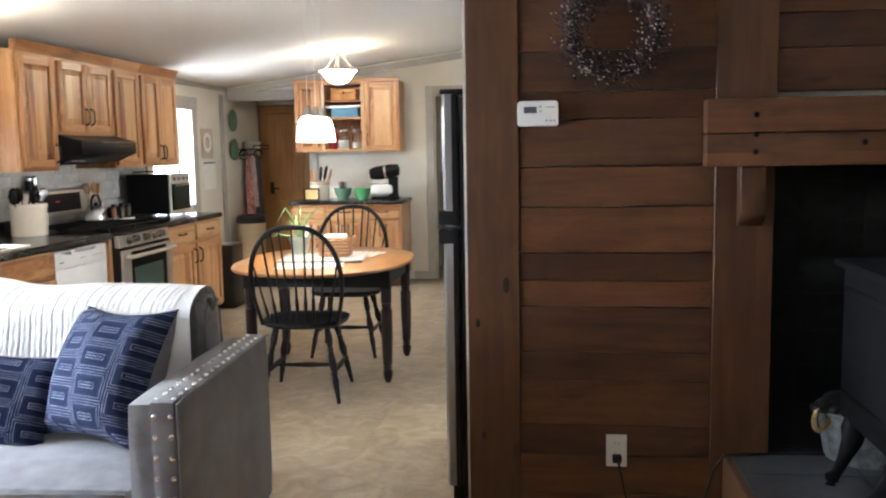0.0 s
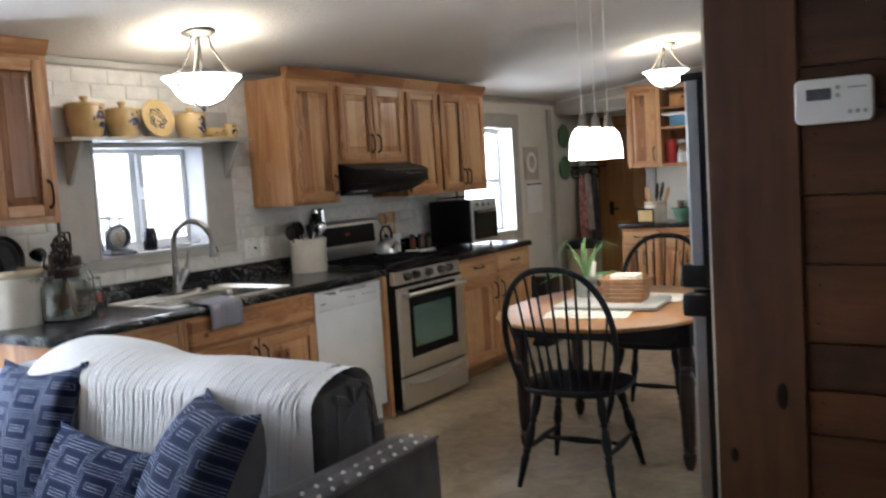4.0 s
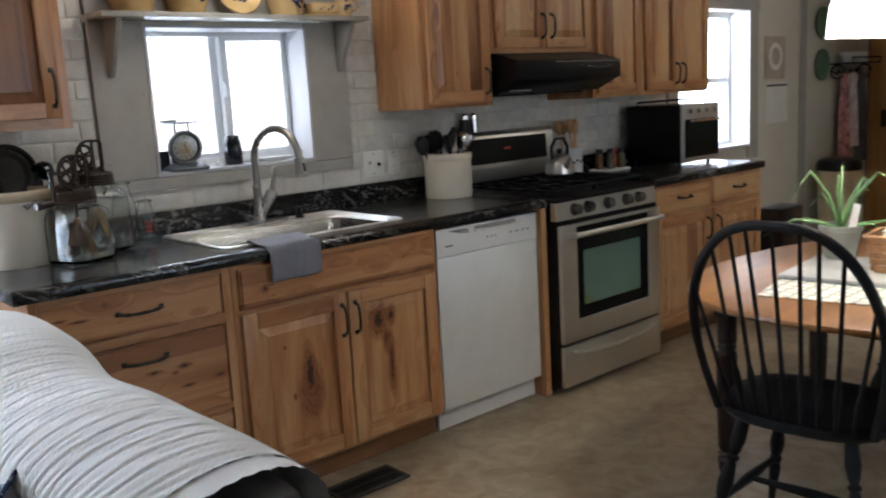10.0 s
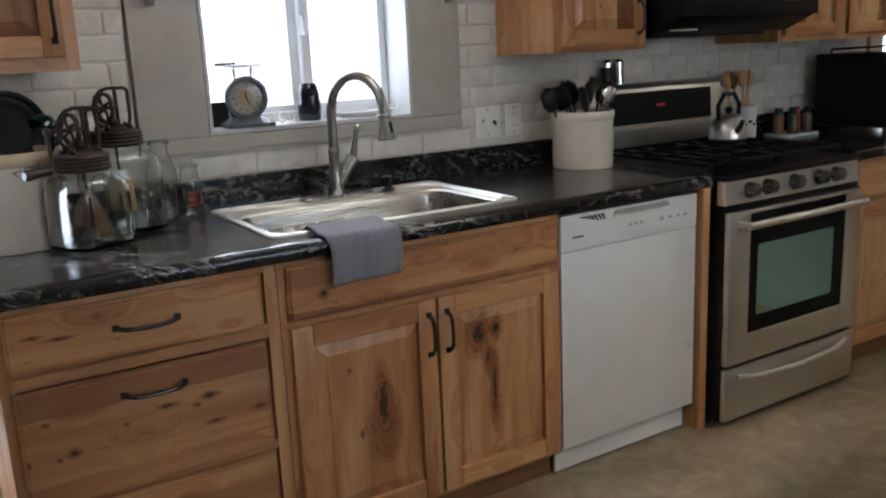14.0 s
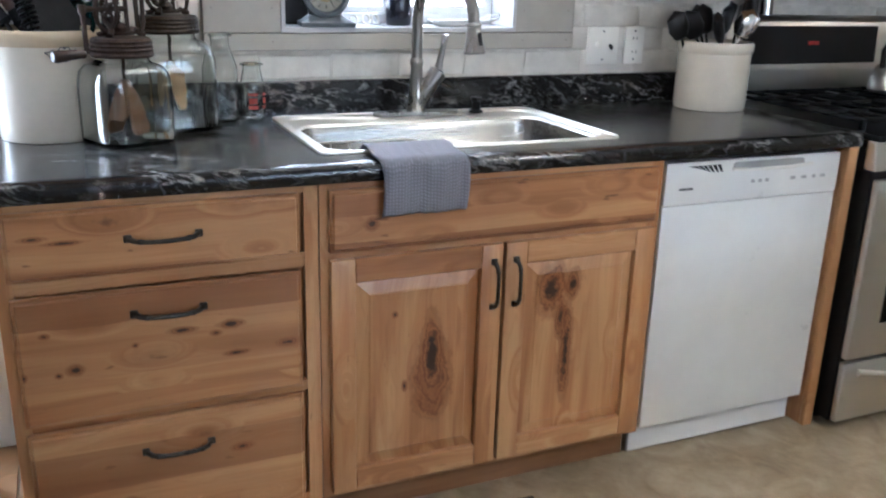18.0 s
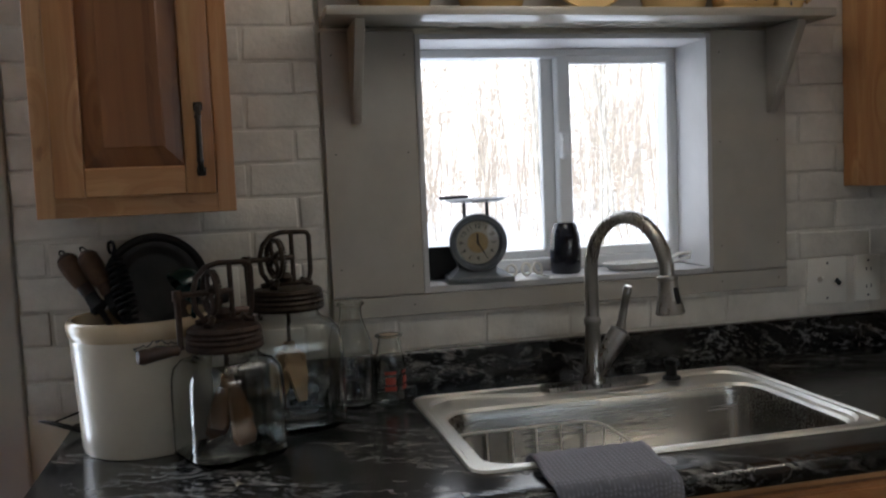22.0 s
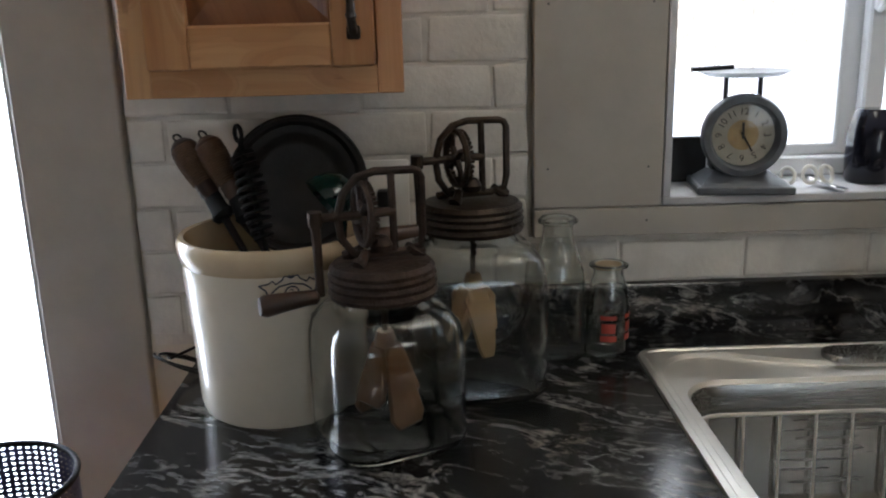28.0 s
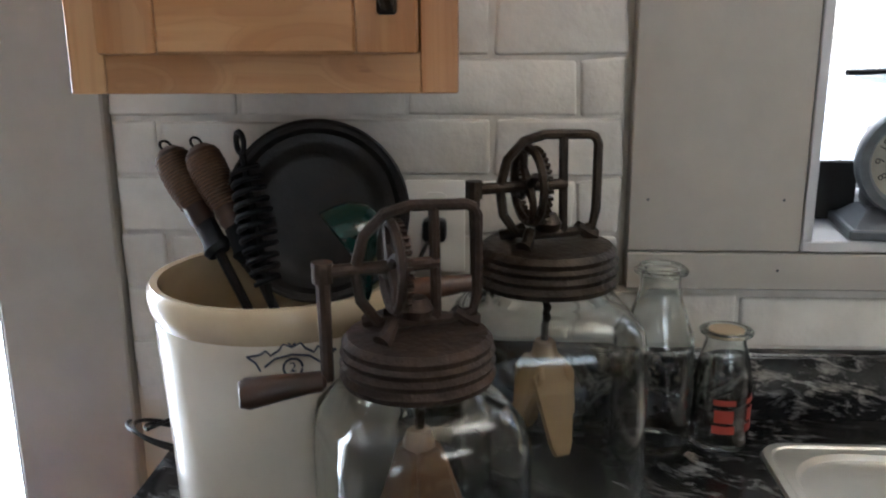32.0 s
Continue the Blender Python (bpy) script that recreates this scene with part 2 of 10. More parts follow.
    if bands:
        edge = n.math("ADD", axes(n.coords((1, 1, 1), False))[0], n.math("MULTIPLY", n.math("SUBTRACT", slow, 0.5), 0.02))
        for lo, hi, amount in bands:
            inside = n.math("MULTIPLY", n.math("GREATER_THAN", edge, lo), n.math("LESS_THAN", edge, hi))
            col = n.mix(n.math("MULTIPLY", inside, amount), col, n.mix(fine, (0.20, 0.078, 0.027), (0.30, 0.13, 0.047)))
    if marks:
        a1, r1 = axes(n.coords((1, 1, 1), False))
        wob = n.math("MULTIPLY", n.math("SUBTRACT", n.noise(raw, 24.0, 4, 0.65), 0.5), 1.5)
        for a0, r0, wa, hr in marks:
            du = n.math("DIVIDE", n.math("SUBTRACT", a1, a0), wa)
            dv = n.math("DIVIDE", n.math("SUBTRACT", r1, r0), hr)
            d = n.math("ADD", n.math("SQRT", n.math("ADD", n.math("MULTIPLY", du, du), n.math("MULTIPLY", dv, dv))), wob)
            halo = n.math("MULTIPLY", n.ramp(n.math("MULTIPLY", d, 0.4), [(0.36, 1.0), (0.66, 0.0)]), 0.95)
            rings_ = n.math("PINGPONG", n.math("MULTIPLY_ADD", d, 2.6, fine), 0.5)
            col = n.mix(halo, col, n.mix(n.math("MULTIPLY", rings_, 2.0), (0.15, 0.048, 0.016), (0.34, 0.135, 0.043)))
            cut = n.math("ADD", d, n.math("MULTIPLY", n.math("SUBTRACT", n.noise(raw, 60.0, 3, 0.6), 0.5), 0.8))
            col = n.mix(n.ramp(cut, [(0.36, 1.0), (0.62, 0.0)]), col, (0.045, 0.017, 0.008))
    n.bump(n.math("SUBTRACT", fine, n.math("MULTIPLY", core, 0.5)), 0.07, 0.002)
    return n.done(col, n.math("MULTIPLY_ADD", fine, 0.14, 0.30), 0.0, Coat_Weight=0.2, Coat_Roughness=0.22)


hickory_v = hickory("hickory_upright", "z", 0.1, 1.35)
hickory_h = hickory("hickory_level", "h", 0.11, 1.1)
hickory_frame_v = hickory("hickory_stile", "z", 0.4, 0.35, 0.4)
hickory_frame_h = hickory("hickory_rail", "h", 0.4, 0.35, 0.4)
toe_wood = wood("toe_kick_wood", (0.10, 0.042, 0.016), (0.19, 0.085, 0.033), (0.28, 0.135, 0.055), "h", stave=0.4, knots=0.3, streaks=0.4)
hickory_side = hickory("hickory_side", "z", 0.4, 0.2, 0.1)
CEDAR = ((0.052, 0.0185, 0.0062), (0.086, 0.032, 0.0098), (0.118, 0.047, 0.0148))
cedar_h = wood("stained_board", *CEDAR, "h", rough=0.5, stave=0.6, knots=0.5, streaks=0.12, tone=0.7, coat=0.05, blotch=0.7)
cedar_v = wood("stained_post", (0.062, 0.0235, 0.0078), (0.087, 0.034, 0.0115), (0.112, 0.046, 0.0160), "z", rough=0.5, stave=0.6, knots=0.7, streaks=0.1, tone=0.2, coat=0.05, blotch=0.45)
pine_door = wood("orange_pine", (0.36, 0.15, 0.04), (0.50, 0.24, 0.075), (0.58, 0.31, 0.11), "z", stave=0.14, knots=0.4, streaks=0.1, tone=0.15)
table_wood = wood("honey_tabletop", (0.155, 0.056, 0.009), (0.235, 0.098, 0.018), (0.29, 0.132, 0.028), "y", rough=0.36, stave=0.11, knots=0.05, streaks=0.08, tone=0.12, coat=0.08, grain=0.4)
floor_wood = wood("oak_floor", (0.22, 0.11, 0.045), (0.36, 0.2, 0.09), (0.44, 0.26, 0.13), "h", stave=0.6, knots=0.1, streaks=0.1, tone=0.5)
spoon_wood = wood("spoon_wood", (0.40, 0.20, 0.08), (0.56, 0.31, 0.14), (0.66, 0.40, 0.2), "z", stave=0.5, knots=0.0, streaks=0.0, tone=0.5, coat=0.0, grain=2.0)
handle_wood = wood("worn_handle_wood", (0.022, 0.010, 0.006), (0.046, 0.020, 0.011), (0.08, 0.036, 0.018), "z", stave=0.5, knots=0.0, streaks=0.3, tone=0.4, coat=0.1, grain=2.0)
greige_gloss = plain("greige_gloss_paint", (0.40, 0.372, 0.325), 0.16, vary=0.06, bump=0.02)
greige = plain("greige_trim_paint", (0.40, 0.372, 0.325), 0.55, vary=0.08, bump=0.08)
brick_paint = plain("painted_brick_white", (0.66, 0.63, 0.57), 0.55, vary=0.12, scale=14, bump=0.35, fine=75.0)
mortar_paint = plain("painted_mortar", (0.64, 0.61, 0.55), 0.6, vary=0.15, scale=20, bump=0.4, fine=60.0)
wall_paint = plain("cream_wall_paint", (0.66, 0.62, 0.52), 0.6, vary=0.05, scale=3.0, bump=0.12, fine=220.0)
vinyl_white = plain("white_vinyl", (0.80, 0.81, 0.82), 0.35, vary=0.03)
white_enamel = plain("white_enamel", (0.78, 0.78, 0.76), 0.28, vary=0.03, bump=0.06, fine=300.0)
white_plastic = plain("white_plastic", (0.80, 0.78, 0.72), 0.35, vary=0.03, bump=0.02)
black_paint = plain("black_chair_paint", (0.009, 0.009, 0.010), 0.5, vary=0.5, scale=20, bump=0.1, Specular_IOR_Level=0.25)
black_plastic = plain("black_plastic", (0.009, 0.009, 0.010), 0.34, vary=0.2, bump=0.03, Specular_IOR_Level=0.35)
black_enamel = plain("black_enamel", (0.006, 0.006, 0.007), 0.40, vary=0.2, bump=0.02, Specular_IOR_Level=0.22)
black_iron = plain("black_iron", (0.009, 0.009, 0.0095), 0.6, vary=0.4, bump=0.3, fine=90.0, Specular_IOR_Level=0.16)
black_tile = plain("black_slate", (0.026, 0.029, 0.031), 0.5, vary=0.4, scale=16, bump=0.3, fine=60)
slate_grey = plain("grey_hearth_slate", (0.085, 0.09, 0.095), 0.55, vary=0.35, scale=7, bump=0.3, fine=50)
pull_bronze = plain("dark_bronze", (0.07, 0.062, 0.054), 0.30, 0.9, vary=0.4, scale=30)
stoneware = plain("cream_stoneware", (0.69, 0.62, 0.50), 0.22, vary=0.07, scale=8, bump=0.03, Coat_Weight=0.4, Coat_Roughness=0.1)
stoneware_rim = plain("tan_stoneware_rim", (0.58, 0.46, 0.30), 0.25, vary=0.1, scale=12, bump=0.03, Coat_Weight=0.4, Coat_Roughness=0.1)
yellow_ware = plain("yellow_pottery", (0.64, 0.45, 0.20), 0.25, vary=0.08, bump=0.03, Coat_Weight=0.4, Coat_Roughness=0.1)
blue_glaze = plain("navy_glaze", (0.018, 0.028, 0.075), 0.25, vary=0.3)
dark_rust = plain("dark_rusty_iron", (0.040, 0.027, 0.017), 0.42, 0.6, vary=0.5, scale=40, bump=0.5, fine=120)
rust_iron = plain("rusty_iron", (0.052, 0.032, 0.022), 0.62, 0.5, vary=0.5, scale=40, bump=0.5, fine=120)
dark_steel = plain("dark_pan_steel", (0.017, 0.014, 0.013), 0.42, 0.4, vary=0.4, scale=14, bump=0.1)
green_enamel = plain("dark_green_enamel", (0.003, 0.022, 0.02), 0.1, vary=0.2)
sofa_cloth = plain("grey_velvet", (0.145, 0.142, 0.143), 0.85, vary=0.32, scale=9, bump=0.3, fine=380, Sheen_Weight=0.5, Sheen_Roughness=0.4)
# the same velvet, its colour lightened for the light on the seat tops
sofa_cloth_lit = plain("lit_grey_velvet", (0.24, 0.24, 0.25), 0.85, vary=0.26, scale=11, bump=0.3, fine=380, Sheen_Weight=0.5, Sheen_Roughness=0.4)
nail_chrome = plain("polished_nail", (0.82, 0.82, 0.83), 0.10, 1.0, vary=0.05)
jade = plain("jadeite_green", (0.16, 0.50, 0.20), 0.2, vary=0.1)
paper_white = plain("paper_white", (0.78, 0.77, 0.72), 0.8, vary=0.04)
snow = plain("snow", (0.82, 0.84, 0.88), 0.8, vary=0.08, scale=0.6, bump=0.4, fine=4.0)
bark = plain("grey_bark", (0.62, 0.52, 0.41), 0.9, vary=0.4, scale=5.0, bump=0.6, fine=40.0)
bark_pale = plain("pale_bark", (0.62, 0.54, 0.44), 0.9, vary=0.35, scale=6.0, bump=0.5, fine=40.0)
grey_wash = plain("grey_cast_metal", (0.11, 0.12, 0.13), 0.45, 0.3, vary=0.25, scale=25)
red_tin = plain("red_tin", (0.45, 0.03, 0.025), 0.35, vary=0.1)
blue_tin = plain("blue_box", (0.12, 0.28, 0.42), 0.5, vary=0.15)
basket_weave = plain("split_oak_basket", (0.38, 0.19, 0.075), 0.55, vary=0.35, scale=30, bump=0.3)
# white paint toned down to grey, offsetting the strong light of the window lamps
dimmed_reveal_paint = plain("dimmed_white_window_paint", (0.52, 0.52, 0.53), 0.45, vary=0.06)
knob_steel = plain("dark_knob_steel", (0.17, 0.16, 0.145), 0.28, 0.9, vary=0.2)
ice_stone = plain("grey_marble_board", (0.42, 0.42, 0.40), 0.35, vary=0.2, scale=10)


def brushed(name, color, rough, axis, coarse=1.0):
    """Rolled stainless sheet with fine lines along one axis."""
    n = Nodes(name)
    scale = {"y": (260, 5, 260), "z": (260, 260, 5)}[axis]
    fine = n.noise(n.coords(scale), 1.0, 2)
    wide = n.noise(n.coords(), 5.0, 3)
    n.bump(fine, 0.06 * coarse, 0.001)
    r = n.math("MULTIPLY_ADD", fine, 0.10, n.math("MULTIPLY_ADD", wide, 0.12, rough - 0.1))
    return n.done(n.mix(wide, tuple(c * 0.9 for c in color), color), r, 1.0)


stainless = brushed("stainless_front", (0.70, 0.68, 0.64), 0.31, "y", 0.5)
# one sink steel twice: bowl darkened for shade, rim brightened for reflected light
shaded_bowl_steel = brushed("shaded_sink_bowl", (0.34, 0.33, 0.305), 0.25, "y", 0.0)
lit_rim_steel = brushed("lit_rim_steel", (0.84, 0.815, 0.75), 0.44, "y", 0.0)
nickel = brushed("brushed_nickel", (0.38, 0.365, 0.34), 0.28, "z", 0.5)
chrome = plain("chrome", (0.7, 0.7, 0.7), 0.12, 1.0, vary=0.03)


def laminate():
    """Black marble-look laminate: white veins that flow across it, broken granite patches, a gloss top."""
    n = Nodes("black_marble_laminate")
    v = n.coords((1, 1, 1), False)
    warp = n.add("TexNoise", Vector=v, Scale=2.6, Detail=3.0)
    shifted = n.add("VectorMath", i0=v, i1=n.add("Mapping", Vector=warp.outputs["Color"], Scale=(0.16, 0.16, 0.16)).outputs[0])
    shifted.operation = "ADD"
    along = n.add("Mapping", Vector=shifted.outputs[0], Rotation=(radians(14), 0, radians(24))).outputs[0]
    flow = n.noise(n.add("Mapping", Vector=along, Scale=(17.0, 3.6, 17.0)).outputs[0], 1.0, 5, 0.55, 0.25)
    thin = n.ramp(n.math("ABSOLUTE", n.math("SUBTRACT", flow, 0.5)), [(0.0, 1.0), (0.010, 0.75), (0.032, 0.0)])
    torn = n.noise(n.add("Mapping", Vector=along, Scale=(82.0, 34.0, 76.0)).outputs[0], 1.0, 8, 0.74, 0.35)
    cloud = n.noise(n.add("Mapping", Vector=along, Scale=(8.0, 2.6, 8.0)).outputs[0], 1.0, 3, 0.5, 0.4)
    patch = n.math("MULTIPLY", n.ramp(torn, [(0.525, 0.0), (0.585, 0.5), (0.69, 1.0)]), n.ramp(cloud, [(0.48, 0.05), (0.65, 0.9)]))
    broken = n.math("MULTIPLY", thin, n.ramp(torn, [(0.40, 0.12), (0.54, 1.0)]))
    amount = n.math("MAXIMUM", patch, n.math("MULTIPLY", broken, n.ramp(cloud, [(0.40, 0.12), (0.60, 0.75)])))
    speck = n.noise(v, 75.0, 3, 0.7)
    base = n.mix(speck, (0.003, 0.003, 0.004), (0.014, 0.0135, 0.0135))
    warm = n.noise(v, 6.0, 2)
    pale = n.mix(n.ramp(warm, [(0.54, 0.0), (0.68, 0.8)]), n.mix(speck, (0.14, 0.136, 0.128), (0.48, 0.47, 0.445)), n.mix(speck, (0.15, 0.125, 0.09), (0.44, 0.39, 0.31)))
    n.bump(n.math("ADD", speck, amount), 0.04, 0.002)
    return n.done(n.mix(amount, base, pale), n.math("MULTIPLY_ADD", speck, 0.10, 0.13), 0.0)


counter_top = laminate()


def vinyl_tile():
    """Stone-look sheet vinyl: soft broad clouds, pale drawn-out flecks, a satin wear layer."""
    n = Nodes("beige_vinyl_tile")
    v = n.add("NewGeometry").outputs["Position"]
    wide = n.noise(v, 2.1, 3, 0.5, 0.8)
    big = n.noise(v, 6.5, 4, 0.55, 1.6)
    turned_ = n.add("Mapping", Vector=v, Rotation=(0, 0, radians(38))).outputs[0]
    fleck = n.noise(n.add("Mapping", Vector=turned_, Scale=(17.0, 6.0, 1.0)).outputs[0], 1.0, 5, 0.6, 1.1)
    grain = n.noise(v, 70.0, 3, 0.6, 0.5)
    mixed = n.math("MULTIPLY_ADD", big, 0.46, n.math("MULTIPLY_ADD", wide, 0.26, n.math("MULTIPLY_ADD", fleck, 0.18, n.math("MULTIPLY", grain, 0.10))))
    col = n.ramp(mixed, [(0.36, (0.225, 0.168, 0.098)), (0.46, (0.305, 0.238, 0.148)), (0.54, (0.375, 0.302, 0.198)), (0.66, (0.475, 0.398, 0.280))])
    rnd = n.add("ObjectInfo").outputs["Random"]
    tone = n.math("MULTIPLY_ADD", rnd, 0.05, 0.96)
    col = n.mix(1.0, col, n.add("CombineXYZ", X=tone, Y=tone, Z=tone).outputs[0], "MULTIPLY")
    n.bump(fleck, 0.05, 0.002)
    return n.done(col, n.math("MULTIPLY_ADD", fleck, 0.16, 0.24), 0.0)


floor_tile = vinyl_tile()


def popcorn():
    n = Nodes("textured_ceiling")
    v = n.coords((1, 1, 1), False)
    lump = n.noise(v, 55.0, 4, 0.7)
    wide = n.noise(v, 1.3, 3)
    n.bump(lump, 0.75, 0.012)
    return n.done(n.mix(wide, (0.66, 0.62, 0.55), (0.75, 0.71, 0.64)), 0.85)


ceiling_mat = popcorn()


def glass(name, color=(1, 1, 1), rough=0.0, ior=1.45):
    n = Nodes(name)
    return n.done(color, rough, 0.0, Transmission_Weight=1.0, IOR=ior)


clear_glass = glass("clear_glass", (0.94, 0.965, 0.955))
pane_glass = glass("window_glass", (0.98, 1.0, 1.0), 0.0, 1.1)
oven_glass = plain("dark_oven_glass", (0.005, 0.006, 0.006), 0.25, vary=0.1, bump=0.0, Specular_IOR_Level=0.15)


def glowing(name, color, strength):
    n = Nodes(name)
    n.put(n.b.inputs["Emission Color"], (*color, 1))
    n.put(n.b.inputs["Emission Strength"], strength)
    return n.done(color, 0.4)


lamp_glow = glowing("lit_frosted_shade", (1.0, 0.91, 0.76), 3.2)
pendant_glow = glowing("lit_pendant_shade", (1.0, 0.92, 0.80), 4.0)


# ---- mesh helpers ----
def box(x0, x1, y0, y1, z0, z1, bevel=0.0, seg=1):
    bm = bmesh.new()
    bmesh.ops.create_cube(bm, size=1.0)
    for v in bm.verts:
        v.co = Vector(((x0 + x1) / 2 + v.co.x * (x1 - x0), (y0 + y1) / 2 + v.co.y * (y1 - y0), (z0 + z1) / 2 + v.co.z * (z1 - z0)))
    if bevel:
        bmesh.ops.bevel(bm, geom=bm.edges[:], offset=bevel, segments=seg, affect="EDGES", profile=0.5)
    return bm


def ring_slab(axis, lo, hi, a, b, bevel=0.0, seg=1):
    """A slab with a square hole, in one piece: a and b each give outer, inner, inner, outer edges along the two other axes."""
    bm = bmesh.new()
    put = {"x": lambda p, q, w: (w, p, q), "y": lambda p, q, w: (p, w, q), "z": lambda p, q, w: (p, q, w)}[axis]
    vs = [[[bm.verts.new(put(p, q, w)) for w in (lo, hi)] for q in b] for p in a]
    for w in (0, 1):
        for i in range(3):
            for j in range(3):
                if (i, j) != (1, 1):
                    bm.faces.new((vs[i][j][w], vs[i + 1][j][w], vs[i + 1][j + 1][w], vs[i][j + 1][w]))
    for r0, r1 in ((0, 3), (1, 2)):
        loop = [(i, r0) for i in range(r0, r1)] + [(r1, j) for j in range(r0, r1)] + [(i, r1) for i in range(r1, r0, -1)] + [(r0, j) for j in range(r1, r0, -1)]
        for (i, j), (k, l) in zip(loop, loop[1:] + loop[:1]):
            bm.faces.new((vs[i][j][0], vs[k][l][0], vs[k][l][1], vs[i][j][1]))
    bmesh.ops.recalc_face_normals(bm, faces=bm.faces[:])
    if bevel:
        sharp = [e for e in bm.edges if len(e.link_faces) == 2 and e.calc_face_angle() > 0.5]
        bmesh.ops.bevel(bm, geom=sharp, offset=bevel, segments=seg, affect="EDGES", profile=0.5)
    return bm


def join(*bms):
    """Several bmeshes in one; the later ones are freed."""
    out = bms[0]
    for other in bms[1:]:
        vs = [out.verts.new(v.co) for v in other.verts]
        other.verts.index_update()
        for f in other.faces:
            try:
                nf = out.faces.new([vs[v.index] for v in f.verts])
                nf.smooth = f.smooth
            except ValueError:
                pass
        other.free()
    return out


def lathe(profile, at=(0, 0, 0), n=32, squeeze=(1, 1)):
    """A turned shape from (radius, height) pairs."""
    bm = bmesh.new()
    rings = []
    for r, z in profile:
        if r < 1e-5:
            rings.append([bm.verts.new((at[0], at[1], at[2] + z))])
        else:
            rings.append([bm.verts.new((at[0] + squeeze[0] * r * math.cos(a), at[1] + squeeze[1] * r * math.sin(a), at[2] + z)) for a in (2 * math.pi * k / n for k in range(n))])
    for a, b in zip(rings, rings[1:]):
        for k in range(n):
            p = [a[k % len(a)], a[(k + 1) % len(a)], b[(k + 1) % len(b)], b[k % len(b)]]
            p = [v for i, v in enumerate(p) if v not in p[:i]]
            if len(p) > 2:
                bm.faces.new(p).smooth = True
    return bm


def tube(points, radius, n=8, closed=False, cap=True):
    """A round bar along points; radius is one number or one for each point."""
    pts = [Vector(p) for p in points]
    m = len(pts)
    radii = radius if isinstance(radius, (list, tuple)) else [radius] * m
    bm = bmesh.new()
    rings, side = [], None
    for i, p in enumerate(pts):
        a, b = (pts[i - 1], pts[(i + 1) % m]) if closed else (pts[max(i - 1, 0)], pts[min(i + 1, m - 1)])
        d = (b - a).normalized()
        if side is None:
            side = d.orthogonal().normalized()
        side = (side - d * side.dot(d)).normalized()
        up = d.cross(side)
        rings.append([bm.verts.new(p + radii[i] * (math.cos(t) * side + math.sin(t) * up)) for t in (2 * math.pi * k / n for k in range(n))])
    for i in range(m if closed else m - 1):
        a, b = rings[i], rings[(i + 1) % m]
        for k in range(n):
            bm.faces.new((a[k], a[(k + 1) % n], b[(k + 1) % n], b[k])).smooth = True
    if cap and not closed:
        bm.faces.new(rings[0])
        bm.faces.new(rings[-1])
    return bm


def prism(outline, axis, lo, hi, bevel=0.0):
    """A flat outline of two coordinates, drawn out along the third axis from lo to hi."""
    bm = bmesh.new()
    put = {"x": lambda p, w: (w, p[0], p[1]), "y": lambda p, w: (p[0], w, p[1]), "z": lambda p, w: (p[0], p[1], w)}[axis]
    a = [bm.verts.new(put(p, lo)) for p in outline]
    b = [bm.verts.new(put(p, hi)) for p in outline]
    bm.faces.new(a)
    bm.faces.new(b)
    for k in range(len(a)):
        bm.faces.new((a[k], a[(k + 1) % len(a)], b[(k + 1) % len(a)], b[k]))
    if bevel:
        bmesh.ops.bevel(bm, geom=[e for e in bm.edges], offset=bevel, segments=1, affect="EDGES")
    return bm


def rounded(w, h, r, n=5, cx=0.0, cy=0.0):
    """The outline of a rectangle with round corners."""
    out = []
    for sx, sy, a0 in ((1, 1, 0), (-1, 1, 90), (-1, -1, 180), (1, -1, 270)):
        for k in range(n + 1):
            a = radians(a0 + 90 * k / n)
            out.append((cx + sx * (w / 2 - r) + r * math.cos(a), cy + sy * (h / 2 - r) + r * math.sin(a)))
    return out


def arc(center, radius, a0, a1, n, plane="xz"):
    """Points on a circle, degrees from a0 to a1, in the plane named."""
    out = []
    for k in range(n + 1):
        a = radians(a0 + (a1 - a0) * k / n)
        u, v = radius * math.cos(a), radius * math.sin(a)
        d = {"xz": (u, 0, v), "yz": (0, u, v), "xy": (u, v, 0)}[plane]
        out.append(tuple(c + e for c, e in zip(center, d)))
    return out


def moved(bm, m):
    bm.transform(m)
    return bm


def soft_shape(rx, ry, rz):
    """A squashed, slightly lumpy ball for stuffed or leather things."""
    bm = bmesh.new()
    bmesh.ops.create_icosphere(bm, subdivisions=3, radius=1.0)
    for v in bm.verts:
        k = 1 + 0.07 * math.sin(5 * v.co.x + 2 * v.co.y) + 0.05 * math.sin(9 * v.co.y - 3 * v.co.x)
        v.co = (v.co.x * rx * k, v.co.y * ry * k, v.co.z * rz * k)
    return bm


def thing(name, at, label, category, group="", kind=""):
    ob = new(name)
    ob.empty_display_size = 0.05
    ob.location = at
    return tagged(ob, label, category, group, kind)


def root_of(ob):
    while ob.parent:
        ob = ob.parent
    return ob


def part(name, bm, material, parent, label="", smooth=35):
    """One mesh under a thing or under a part; the bmesh is in world coordinates."""
    bmesh.ops.recalc_face_normals(bm, faces=bm.faces[:])
    me = bpy.data.meshes.new(name)
    bmesh.ops.translate(bm, verts=bm.verts[:], vec=-root_of(parent).location)
    bm.to_mesh(me)
    bm.free()
    if smooth:
        me.polygons.foreach_set("use_smooth", [True] * len(me.polygons))
        me.set_sharp_from_angle(angle=radians(smooth))
    me.materials.append(material)
    ob = new(name, me)
    ob.parent = parent
    return tagged(ob, label) if label else ob


